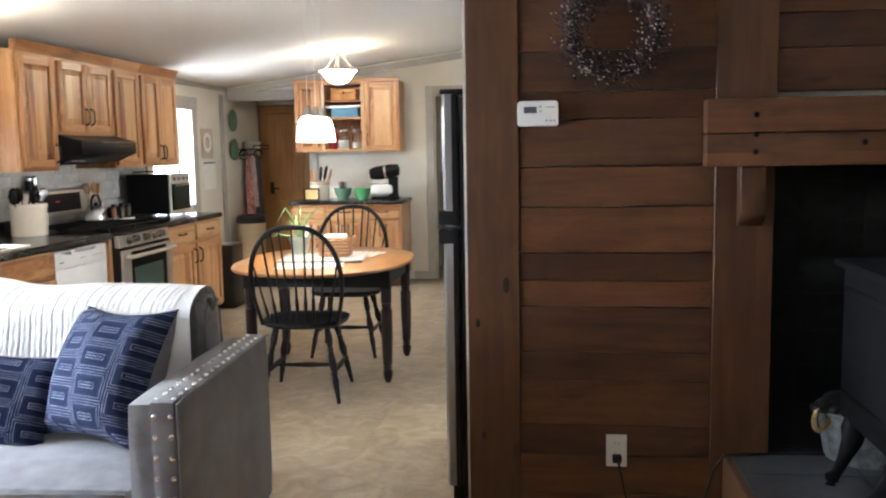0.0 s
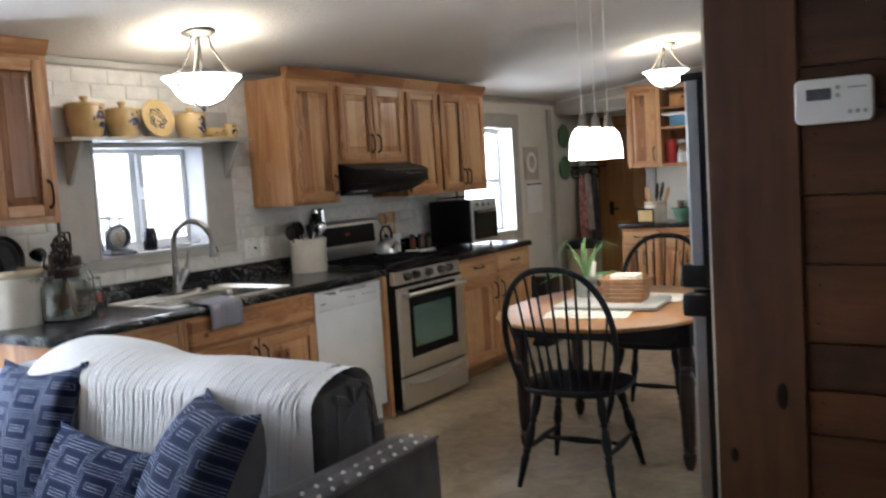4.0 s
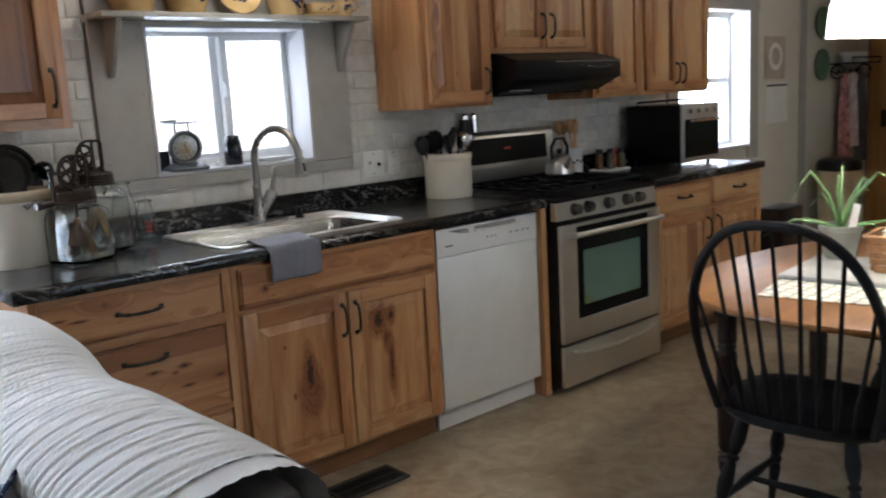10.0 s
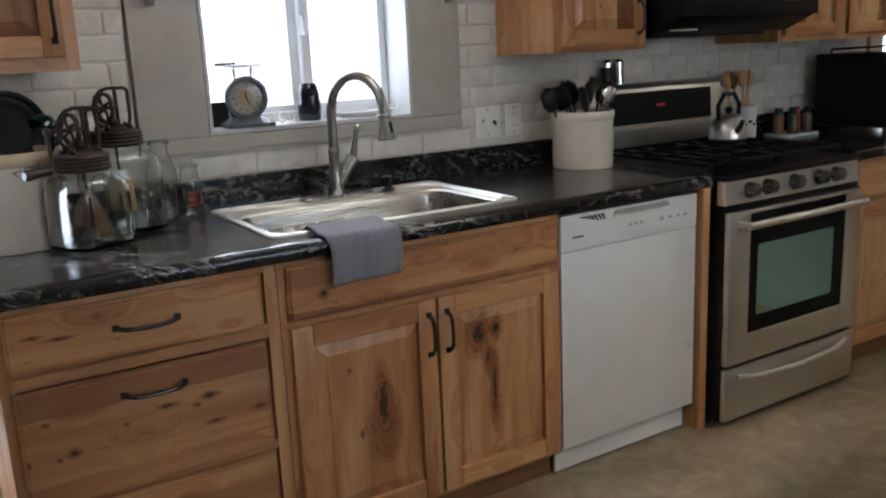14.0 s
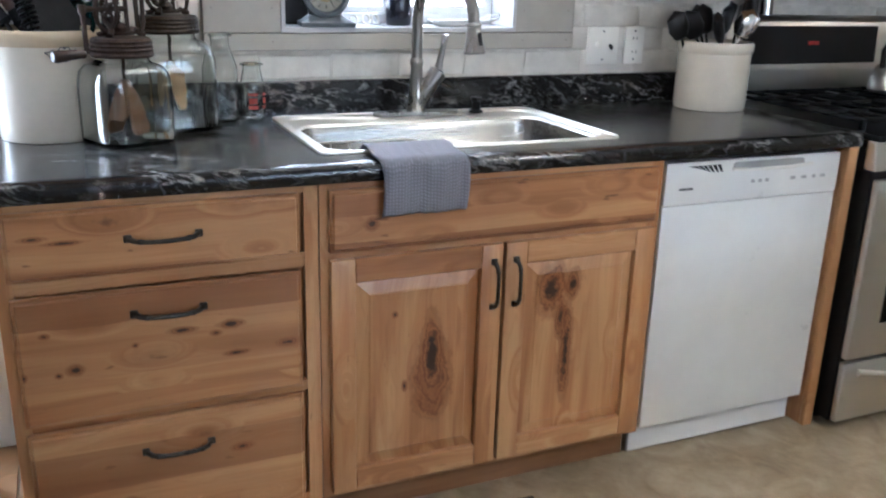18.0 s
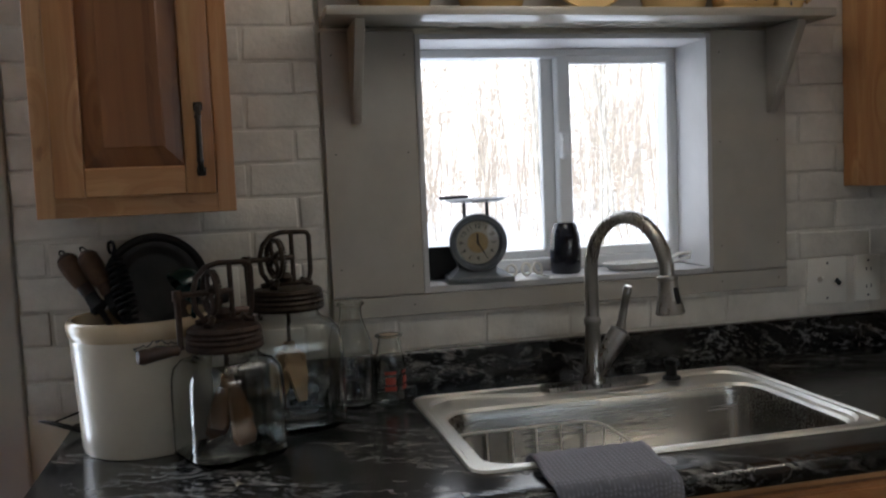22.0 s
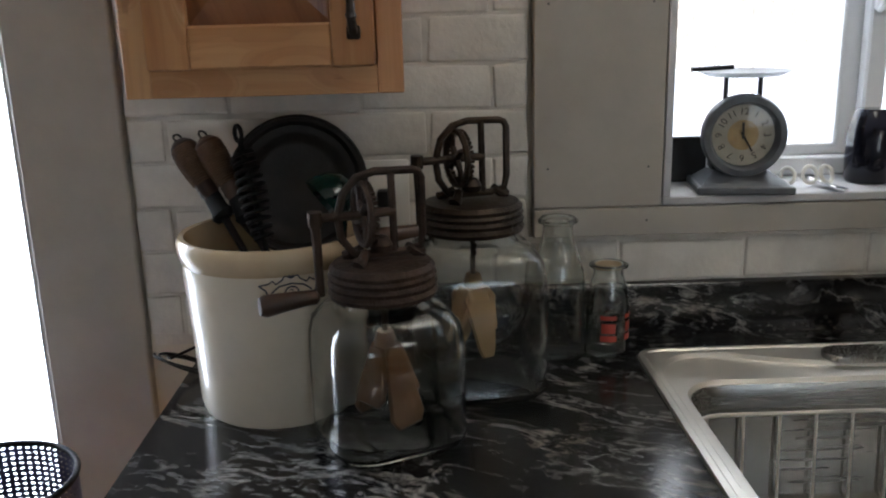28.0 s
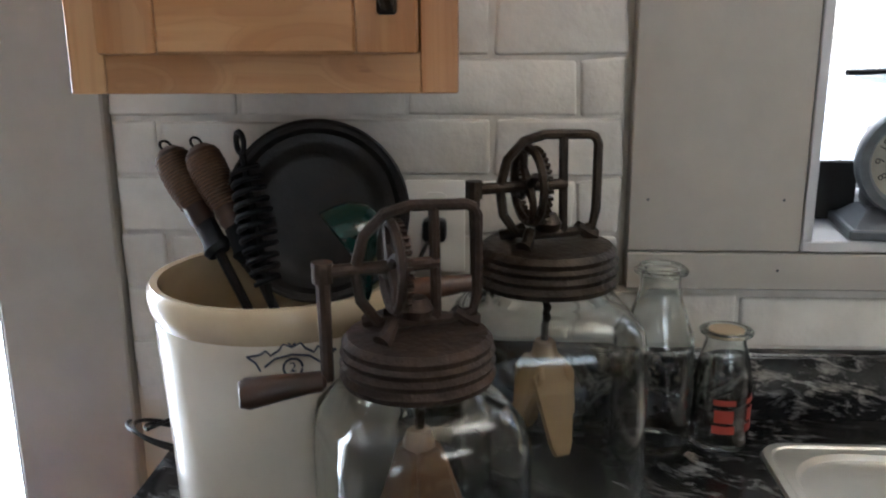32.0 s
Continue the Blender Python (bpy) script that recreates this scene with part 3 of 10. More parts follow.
def solo(name, bm, material, label, category, group="", kind="", smooth=35):
    """A thing or a piece of the setting that is one mesh, with its origin at its base."""
    bmesh.ops.recalc_face_normals(bm, faces=bm.faces[:])
    lo = Vector([min(v.co[i] for v in bm.verts) for i in range(3)])
    hi = Vector([max(v.co[i] for v in bm.verts) for i in range(3)])
    base = Vector(((lo.x + hi.x) / 2, (lo.y + hi.y) / 2, lo.z))
    bmesh.ops.translate(bm, verts=bm.verts[:], vec=-base)
    me = bpy.data.meshes.new(name)
    bm.to_mesh(me)
    bm.free()
    if smooth:
        me.polygons.foreach_set("use_smooth", [True] * len(me.polygons))
        me.set_sharp_from_angle(angle=radians(smooth))
    me.materials.append(material)
    ob = new(name, me)
    ob.location = base
    return tagged(ob, label, category, group, kind)


def copy_part(ob, parent, offset):
    """Another part on the same mesh, moved by offset."""
    twin = ob.copy()
    scene.collection.objects.link(twin)
    twin.parent = parent
    twin.location = ob.location + Vector(offset)
    return twin

# ---- structure ----
# Plan: x runs east, y north along the kitchen counter. West wall x = -3.09, partition y = 3.86, north wall y = 10.28.
WEST, NORTH, EAST, SOUTH = -3.09, 10.28, 2.4, -3.4
OUT = -3.30


def ceil_z(x):
    return 2.19 + 0.125 * (min(x, 1.4) + 3.09) - 0.125 * max(0.0, x - 1.4)


def structure(name, bm, material, label, category, smooth=35):
    return solo(name, bm, material, label, category, kind="structure", smooth=smooth)


# west wall in pieces round the glass door, the sink window and the far kitchen window
W1 = (4.69, 5.43, 1.155, 1.745)
W2 = (8.33, 9.25, 0.93, 1.90)
W0 = (2.15, 3.645, 0.06, 2.05)
west = [
    box(OUT, WEST, SOUTH, W0[0], -0.05, 2.25), box(OUT, WEST, W0[0], W0[1], W0[3], 2.25), box(OUT, WEST, W0[0], W0[1], -0.05, W0[2]),
    box(OUT, WEST, W0[1], W1[0], -0.05, 2.25), box(OUT, WEST, W1[0], W1[1], -0.05, W1[2]), box(OUT, WEST, W1[0], W1[1], W1[3], 2.25),
    box(OUT, WEST, W1[1], W2[0], -0.05, 2.25), box(OUT, WEST, W2[0], W2[1], -0.05, W2[2]), box(OUT, WEST, W2[0], W2[1], W2[3], 2.25),
    box(OUT, WEST, W2[1], 11.5, -0.05, 2.25),
]
wall_west = structure("wall_west", join(*west), wall_paint, "cream painted west wall behind the kitchen counter", "wall", 0)
# north wall with the hall doorway and the pantry doorway
DW = (-3.089, -2.12, 2.06)
DP = (-0.70, 0.10, 2.06)
north = [
    box(DW[0], DW[1], NORTH, NORTH + 0.12, DW[2], 2.6), box(DW[1], DP[0], NORTH, NORTH + 0.12, -0.05, 2.8),
    box(DP[0], DP[1], NORTH, NORTH + 0.12, DP[2], 2.9), box(DP[1], EAST, NORTH, NORTH + 0.12, -0.05, 2.95),
]
structure("wall_north", join(*north), wall_paint, "cream north wall with two cased doorways", "wall", 0)
# east wall of the kitchen with one window
WE = (5.3, 7.1, 0.95, 2.05)
east = [
    box(EAST, EAST + 0.18, 3.86, WE[0], -0.05, 2.9), box(EAST, EAST + 0.18, WE[0], WE[1], -0.05, WE[2]), box(EAST, EAST + 0.18, WE[0], WE[1], WE[3], 2.9),
    box(EAST, EAST + 0.18, WE[1], NORTH + 0.12, -0.05, 2.9),
]
structure("wall_east", join(*east), wall_paint, "cream east wall of the kitchen", "wall", 0)
structure("wall_partition", join(box(0.292, 1.40, 3.885, 3.985, -0.05, 2.85), box(1.40, 3.0, 3.885, 3.985, 1.45, 2.85), box(3.0, 4.2, 3.885, 3.985, -0.05, 2.85)), wall_paint, "partition between kitchen and living room", "wall", 0)
structure("wall_south", box(OUT, 4.2, SOUTH - 0.15, SOUTH, -0.05, 2.9), wall_paint, "plain south wall of the living room", "wall", 0)
structure("wall_living_east", box(4.2, 4.35, SOUTH, 3.985, -0.05, 2.9), wall_paint, "plain east wall of the living room", "wall", 0)
# short back hall beyond the wide doorway
structure("wall_hall", join(box(-2.03, -1.88, NORTH + 0.12, 11.35, -0.05, 2.5), box(WEST, -1.88, 11.35, 11.5, 2.04, 2.5)), wall_paint, "cream wall of the short back hall", "wall", 0)
structure("wall_hall_back", box(WEST, -1.88, 11.35, 11.5, -0.05, 2.04), wood("brown_panelling", (0.13, 0.06, 0.028), (0.19, 0.09, 0.042), (0.25, 0.125, 0.06), "z", stave=0.12, knots=0.2, streaks=0.2), "brown wood panelled back wall of the hall", "wall", 0)
structure("trim_hall_corner", box(WEST + 0.001, WEST + 0.02, 10.05, 10.14, 0.0, 2.10, 0.003), greige, "greige upright trim board on the west wall", "trim")
# pantry beyond the other doorway
pan = [box(-0.95, -0.80, NORTH + 0.12, 12.2, -0.05, 2.9), box(-0.8, 0.6, 12.05, 12.2, -0.05, 2.9), box(0.45, 0.6, NORTH + 0.12, 12.05, -0.05, 2.9)]
structure("wall_pantry", join(*pan), wall_paint, "cream walls of the room behind the kitchen", "wall", 0)

# the ceiling slopes up from the west wall to a ridge
cb = bmesh.new()
xs = [OUT - 0.3, -3.09, 1.4, 4.5]
lower = [[cb.verts.new((x, y, ceil_z(x))) for x in xs] for y in (SOUTH - 0.2, 12.9)]
upper = [[cb.verts.new((x, y, ceil_z(x) + 0.12)) for x in xs] for y in (SOUTH - 0.2, 12.9)]
for k in range(3):
    cb.faces.new((lower[0][k], lower[0][k + 1], lower[1][k + 1], lower[1][k]))
    cb.faces.new((upper[0][k], upper[0][k + 1], upper[1][k + 1], upper[1][k]))
    for r in (0, 1):
        cb.faces.new((lower[r][k], lower[r][k + 1], upper[r][k + 1], upper[r][k]))
for k in (0, 3):
    cb.faces.new((lower[0][k], lower[1][k], upper[1][k], upper[0][k]))
structure("ceiling", cb, ceiling_mat, "white sloping ceiling with a popcorn texture", "ceiling", 0)

# floors: one slab, tiles and boards lie on it
structure("floor", box(-3.6, 4.3, SOUTH - 0.1, 12.9, -0.25, -0.006), mortar_paint, "beige vinyl tile kitchen floor", "floor", 0)
structure("floor_strip", prism([(3.905, -0.004), (3.965, -0.004), (3.955, 0.008), (3.915, 0.008)], "x", -3.0, 0.29), floor_wood, "wooden strip between the two floors", "floor strip")

# greige casing and trim on the north wall
for nm, (a, b, top) in (("1", DW), ("2", DP)):
    bms = [box(b, b + 0.09, NORTH - 0.02, NORTH + 0.001, 0.0, top + 0.09, 0.003), box(a, b, NORTH - 0.02, NORTH + 0.001, top, top + 0.09, 0.003), box(b - 0.018, b, NORTH, NORTH + 0.12, 0, top), box(a + 0.018, b - 0.018, NORTH, NORTH + 0.12, top - 0.018, top)]
    if nm == "2":
        bms += [box(a - 0.09, a, NORTH - 0.02, NORTH + 0.001, 0.0, top + 0.09, 0.003), box(a, a + 0.018, NORTH, NORTH + 0.12, 0, top)]
    structure("door_casing_" + nm, join(*bms), greige, "greige painted doorway casing", "door casing")
structure("trim_crown_north", prism([(WEST + 0.02, 2.10), (0.9, 2.10 + 0.125 * 3.99), (0.9, 2.17 + 0.125 * 3.99), (WEST + 0.02, 2.17)], "y", NORTH - 0.03, NORTH - 0.001), greige, "greige crown trim under the sloping ceiling", "trim")
structure("trim_crown_west", box(WEST + 0.001, WEST + 0.03, 3.99, NORTH - 0.03, 2.145, 2.19, 0.008), greige, "greige crown trim along the west wall", "trim")
structure("baseboard_west", box(WEST + 0.001, WEST + 0.016, 8.2, NORTH - 0.03, 0.0, 0.09, 0.003), greige, "greige baseboard", "baseboard")
structure("baseboard_north", box(-0.95, DP[0] - 0.09, NORTH - 0.016, NORTH - 0.001, 0.0, 0.09, 0.003), greige, "greige baseboard", "baseboard")


# ---- windows ----
def slider_window(name, y0, y1, z0, z1, x, label):
    """A white vinyl slider: outer frame, a fixed and a sliding sash, panes, latch."""
    w = thing(name, (x, (y0 + y1) / 2, z0), label, "window", kind="structure")
    f = 0.032
    part("window_frame", ring_slab("x", x - 0.07, x, (y0, y0 + f, y1 - f, y1), (z0, z0 + f, z1 - f, z1), 0.003), vinyl_white, w)
    mid = y0 + 0.412

    def sash(xs, a, b):
        s = part("sash", ring_slab("x", xs - 0.03, xs, a, b, 0.004), vinyl_white, w)
        g = part("pane", box(xs - 0.018, xs - 0.014, a[1] - 0.002, a[2] + 0.002, b[1] - 0.002, b[2] + 0.002), pane_glass, s, smooth=0)
        g.visible_shadow = False
    sash(x - 0.034, (y0 + 0.014, y0 + 0.043, y0 + 0.366, y0 + 0.42), (z0 + 0.03, z0 + 0.052, z1 - 0.023, z1 - 0.012))
    sash(x - 0.002, (y0 + 0.397, y0 + 0.434, y1 - 0.036, y1 - 0.012), (z0 + 0.03, z0 + 0.054, z1 - 0.049, z1 - 0.012))
    zc = (z0 + z1) / 2 + 0.035
    part("latch", join(box(x - 0.004, x + 0.012, mid - 0.012, mid + 0.006, zc - 0.035, zc + 0.03, 0.003), tube([(x + 0.012, mid - 0.008, zc + 0.02), (x + 0.03, mid - 0.012, zc + 0.005), (x + 0.03, mid - 0.012, zc - 0.025), (x + 0.012, mid - 0.008, zc - 0.035)], 0.005, 8)), vinyl_white, w, "white sash latch")
    return w


slider_window("window_1", W1[0], W1[1], 1.17, W1[3], -3.215, "white vinyl sliding window over the sink")


def hung_window(name, y0, y1, z0, z1, x, sgn, label):
    w = thing(name, (x, (y0 + y1) / 2, z0), label, "window", kind="structure")
    f = 0.04
    a, b = sorted((x, x + sgn * 0.06))
    part("window_frame", ring_slab("x", a, b, (y0, y0 + f, y1 - f, y1), (z0, z0 + f, z1 - f, z1), 0.003), vinyl_white, w)
    zm = (z0 + z1) / 2
    part("meeting_rail", box(a + 0.01, b - 0.01, y0 + f, y1 - f, zm - 0.02, zm + 0.02, 0.003), vinyl_white, w)
    for lo, hi in ((z0 + f, zm - 0.02), (zm + 0.02, z1 - f)):
        g = part("pane", box((a + b) / 2 - 0.002, (a + b) / 2 + 0.002, y0 + f - 0.002, y1 - f + 0.002, lo - 0.002, hi + 0.002), pane_glass, w, smooth=0)
        g.visible_shadow = False
    return w


hung_window("window_2", W2[0], W2[1], W2[2], W2[3], -3.215, -1, "white hung window past the wall cabinets")
hung_window("window_3", WE[0], WE[1], WE[2], WE[3], EAST + 0.12, 1, "white window in the east wall")
# glass door beside the counter
gd = thing("door_1", (-3.2, (W0[0] + W0[1]) / 2, W0[2]), "white framed glass patio door", "glass door", kind="structure")
ym = (W0[0] + W0[1]) / 2
for a, b in ((W0[0], ym + 0.03), (ym - 0.03, W0[1])):
    xs = -3.21 if a == W0[0] else -3.17
    leaf = part("door_leaf", ring_slab("x", xs - 0.03, xs, (a, a + 0.06, b - 0.012, b), (W0[2], W0[2] + 0.1, W0[3] - 0.06, W0[3]), 0.003), vinyl_white, gd)
    g = part("pane", box(xs - 0.017, xs - 0.013, a + 0.058, b - 0.01, W0[2] + 0.098, W0[3] - 0.058), pane_glass, leaf, smooth=0)
    g.visible_shadow = False
structure("door_casing_3", join(box(WEST - 0.001, -3.065, 3.645, 3.816, 0.0, 2.13, 0.003), box(WEST - 0.001, -3.065, 2.06, 3.645, 2.05, 2.13, 0.003), box(OUT + 0.02, WEST - 0.001, 3.627, 3.645, 0.06, 2.05), box(WEST - 0.001, -3.065, 2.03, 2.15, 0.0, 2.05, 0.003)), greige, "greige casing of the glass door", "door casing")

# greige boards round the sink window, reveal and sill
TX = -3.062
trim_bits = [
    box(WEST - 0.001, TX, 4.477, W1[0], W1[2] - 0.001, 1.753, 0.002), box(WEST - 0.001, TX, W1[1], 5.64, W1[2] - 0.001, 1.753, 0.002),
    box(WEST - 0.001, TX, 4.477, 5.64, 1.104, W1[2] - 0.003, 0.002), box(WEST - 0.001, TX, 4.477, 5.64, 1.782, 1.94, 0.002),
]
for bmt, nm in zip(trim_bits, ("left", "right", "bottom", "header")):
    structure("window_trim_" + nm, bmt, greige, "flat greige board trim round the sink window", "window trim")
structure("window_reveal", join(box(-3.215, TX + 0.004, W1[1] - 0.012, W1[1], W1[2] + 0.014, W1[3], 0.001), box(-3.215, TX + 0.004, W1[0], W1[0] + 0.012, W1[2] + 0.014, W1[3], 0.001), box(-3.215, TX + 0.004, W1[0] + 0.012, W1[1] - 0.012, W1[3] - 0.012, W1[3], 0.001)), dimmed_reveal_paint, "white boxed window reveal", "window reveal")
structure("window_sill", box(-3.285, TX + 0.001, W1[0], W1[1], W1[2] - 0.001, 1.1685, 0.002), dimmed_reveal_paint, "white painted window sill", "window sill")
for ny in (4.50, 4.665, 5.455, 5.615):
    for nz in (1.13, 1.22, 1.48, 1.70):
        part("nail", moved(lathe([(0.0, 0.0008), (0.0016, 0.0006), (0.002, 0.0)], (0, 0, 0), 8), pose(TX, ny, nz, 0, 90, 0)), slate_grey, bpy.data.objects["window_trim_bottom" if nz < 1.15 else "window_trim_left" if ny < 5 else "window_trim_right"])
# trim of the far window
structure("window_trim_far", join(box(WEST - 0.001, TX, W2[0] - 0.12, W2[0], W2[2], W2[3] + 0.11, 0.002), box(WEST - 0.001, TX, W2[1], W2[1] + 0.12, W2[2] - 0.1, W2[3], 0.002), box(WEST - 0.001, TX + 0.004, W2[0], W2[1] + 0.13, W2[3], W2[3] + 0.13, 0.002)), greige, "greige trim of the far window", "window trim")
structure("window_reveal_far", join(box(-3.215, TX + 0.002, W2[1] - 0.012, W2[1], W2[2], W2[3], 0.001), box(-3.215, TX + 0.002, W2[0], W2[1] - 0.012, W2[2] - 0.004, W2[2] + 0.012, 0.001)), vinyl_white, "white reveal of the far window", "window reveal")

# ---- outdoors ----
gb = bmesh.new()
N = 24
grid = [[gb.verts.new((-3.6 - 240 * (i / N) ** 2, -160 + 340 * j / N, -0.55 - 0.6 * min(1, i / 8) + 0.35 * noise.noise(Vector((i * 0.7, j * 0.7, 0))) + (8.0 * max(0, i / N - 0.5)))) for j in range(N + 1)] for i in range(N + 1)]
for i in range(N):
    for j in range(N):
        gb.faces.new((grid[i][j], grid[i + 1][j], grid[i + 1][j + 1], grid[i][j + 1]))
structure("ground", gb, snow, "snow-covered ground behind the house", "ground", 60)
structure("ground_east", box(EAST + 0.3, 120, -90, 110, -0.9, -0.6), snow, "snow-covered yard on the east side", "ground", 0)


def bare_trees(seed, count, x_near, x_far, y0, y1, thick, material, name, label):
    """Leafless winter trees, too many to count: tapered trunks with forked limbs."""
    rng = random.Random(seed)
    vs, fs = [], []

    def limb(p, d, length, r0, r1, sides, bend):
        segs = 4 if sides > 3 else 2
        ring0 = None
        for s in range(segs + 1):
            q = p + d * (length * s / segs) + Vector((bend[0], bend[1], 0)) * (s / segs) ** 2
            r = r0 + (r1 - r0) * s / segs
            side = d.orthogonal().normalized()
            up = d.cross(side)
            base = len(vs)
            for k in range(sides):
                a = 2 * math.pi * k / sides
                vs.append(tuple(q + r * (math.cos(a) * side + math.sin(a) * up)))
            if ring0 is not None:
                for k in range(sides):
                    fs.append((ring0 + k, ring0 + (k + 1) % sides, base + (k + 1) % sides, base + k))
            ring0 = base

    for _ in range(count):
        u = rng.random()
        p = Vector((x_near + (x_far - x_near) * u ** 0.8, rng.uniform(y0, y1), -1.4))
        h = rng.uniform(9, 18)
        r = thick * rng.uniform(0.4, 1.4)
        lean = Vector((rng.gauss(0, 0.07), rng.gauss(0, 0.10), 1)).normalized()
        limb(p, lean, h, r, r * 0.25, 5, (0, rng.gauss(0, 0.4)))
        for _ in range(rng.randint(10, 16)):
            z = rng.uniform(0.08, 0.95)
            a = rng.uniform(0, 6.28)
            d = Vector((math.cos(a), math.sin(a), rng.uniform(0.2, 1.3))).normalized()
            q = p + lean * (h * z)
            ln = rng.uniform(0.8, 3.0) * (1.15 - z)
            rr = max(r * 0.30 * (1.1 - z), 0.014)
            limb(q, d, ln, rr, rr * 0.3, 3, (0, 0))
            for _ in range(4):
                e = (d + Vector((rng.gauss(0, 0.7), rng.gauss(0, 0.7), rng.uniform(-0.2, 0.6)))).normalized()
                limb(q + d * (ln * rng.uniform(0.2, 0.9)), e, ln * 0.6, max(rr * 0.5, 0.009), 0.005, 3, (0, 0))
    me = bpy.data.meshes.new(name)
    me.from_pydata(vs, [], fs)
    me.materials.append(material)
    ob = new(name, me)
    return tagged(ob, label, "trees", kind="stuff")


bare_trees(3, 26, -13, -26, -6, 26, 0.04, bark_pale, "near_trees", "bare pale winter trees behind the house")
bare_trees(8, 1500, -24, -75, -28, 46, 0.032, bark, "far_trees", "dense bare winter woods in snow")
structure("backdrop", box(-92, -91, -150, 170, -6, 60), glowing("white_winter_sky", (1.0, 0.95, 0.90), 2.2), "white overcast winter sky behind the woods", "sky", 0)

# ---- cabinets ----
def west_frame(x, y):
    """Local u (level), w (outwards), v (up) to the world, for a unit that faces east."""
    return Matrix(((0, 1, 0, x), (1, 0, 0, y), (0, 0, 1, 0), (0, 0, 0, 1)))


def north_frame(x, y):
    """The same for a unit that faces south."""
    return Matrix(((1, 0, 0, x), (0, -1, 0, y), (0, 0, 1, 0), (0, 0, 0, 1)))


def pull(F, u, v, w, upright, length=0.115):
    """An arched bronze pull with flared feet."""
    h = length / 2
    pts, rad = [], []
    for k in range(13):
        s = -1 + 2 * k / 12
        lift = 0.026 * (1 - s ** 4) ** 0.5 if abs(s) < 1 else 0.0
        pts.append((u, w + 0.004 + lift, v + s * h) if upright else (u + s * h, w + 0.004 + lift, v - 0.004 * (1 - s * s)))
        rad.append(0.0042 + 0.0022 * abs(s) ** 3 + 0.0012 * (1 - abs(s)))
    bm = tube(pts, rad, 8)
    for s in (-1, 1):
        c = (u, w + 0.002, v + s * h) if upright else (u + s * h, w + 0.002, v)
        for e in (0.62, 0.72):
            kk = [i for i in range(13) if abs(-1 + 2 * i / 12 - s * e) < 0.09][0]
            bm = join(bm, tube([pts[max(kk - 1, 0)], pts[kk], pts[min(kk + 1, 12)]], [0.0035, 0.0068, 0.0035], 8)) if e == 0.62 else bm
        bm = join(bm, box(c[0] - 0.008, c[0] + 0.008, c[1] - 0.002, c[1] + 0.006, c[2] - 0.008, c[2] + 0.008, 0.002))
    return moved(bm, F)


def slab_front(F, u0, u1, w, v0, v1, th=0.02):
    """A drawer front with a routed edge."""
    a = box(u0, u1, w, w + th - 0.006, v0, v1, 0.002)
    b = box(u0 + 0.006, u1 - 0.006, w + th - 0.007, w + th, v0 + 0.006, v1 - 0.006, 0.004)
    return moved(join(a, b), F)


def raised_door(F, unit, u0, u1, w, v0, v1, pull_at, th=0.02, rail=0.058, panel=None):
    """A frame-and-panel door: stiles and rails on a thin back, sunken field, raised panel, pull."""
    d = part("door", moved(box(u0 + 0.001, u1 - 0.001, w, w + 0.003, v0 + 0.001, v1 - 0.001), F), hickory_side, unit)
    for p, q in ((u0, u0 + rail), (u1 - rail, u1)):
        part("stile", moved(box(p, q, w + 0.0005, w + th, v0, v1, 0.004, 2), F), hickory_frame_v, d)
    for p, q in ((v0, v0 + rail), (v1 - rail, v1)):
        part("rail", moved(box(u0 + rail - 0.001, u1 - rail + 0.001, w + 0.001, w + th - 0.001, p, q, 0.003), F), hickory_frame_h, d)
    a0, a1, b0, b1 = u0 + rail - 0.004, u1 - rail + 0.004, v0 + rail - 0.004, v1 - rail + 0.004
    bm = bmesh.new()
    rows = [((a0, a1, b0, b1), w + 0.004), ((a0 + 0.008, a1 - 0.008, b0 + 0.008, b1 - 0.008), w + 0.006), ((a0 + 0.036, a1 - 0.036, b0 + 0.036, b1 - 0.036), w + 0.015), ((a0 + 0.039, a1 - 0.039, b0 + 0.039, b1 - 0.039), w + 0.0175)]
    prev = None
    for (p0, p1, q0, q1), ww in rows:
        ring = [bm.verts.new(c) for c in ((p0, ww, q0), (p1, ww, q0), (p1, ww, q1), (p0, ww, q1))]
        if prev:
            for k in range(4):
                bm.faces.new((prev[k], prev[(k + 1) % 4], ring[(k + 1) % 4], ring[k]))
        prev = ring
    bm.faces.new(prev)
    part("panel", moved(bm, F), panel or hickory_v, d, smooth=12)
    if pull_at:
        part("handle", pull(F, pull_at[0], pull_at[1], w + th, True), pull_bronze, d, "dark bronze pull")
    return d


def carcass(F, u0, u1, depth, v0, v1, unit, mat=None):
    part("body", moved(box(u0, u1, -depth, 0.0, v0, v1, 0.001), F), mat or hickory_side, unit)


def face_frame(F, unit, u0, u1, v0, v1, w, stile=0.038, rails=()):
    f = part("face_frame", moved(box(u0, u0 + stile, w - 0.018, w, v0, v1, 0.001), F), hickory_frame_v, unit)
    part("stile", moved(box(u1 - stile, u1, w - 0.018, w, v0, v1, 0.001), F), hickory_frame_v, f)
    for a, b in rails:
        part("rail", moved(box(u0 + stile, u1 - stile, w - 0.018, w - 0.0005, a, b, 0.001), F), hickory_frame_h, f)


FX = -2.385          # face frames of the base units
BF = west_frame(FX, 0)
BD = 0.655           # depth of the base units
CT = 0.928           # top of the counter
CB = 0.888


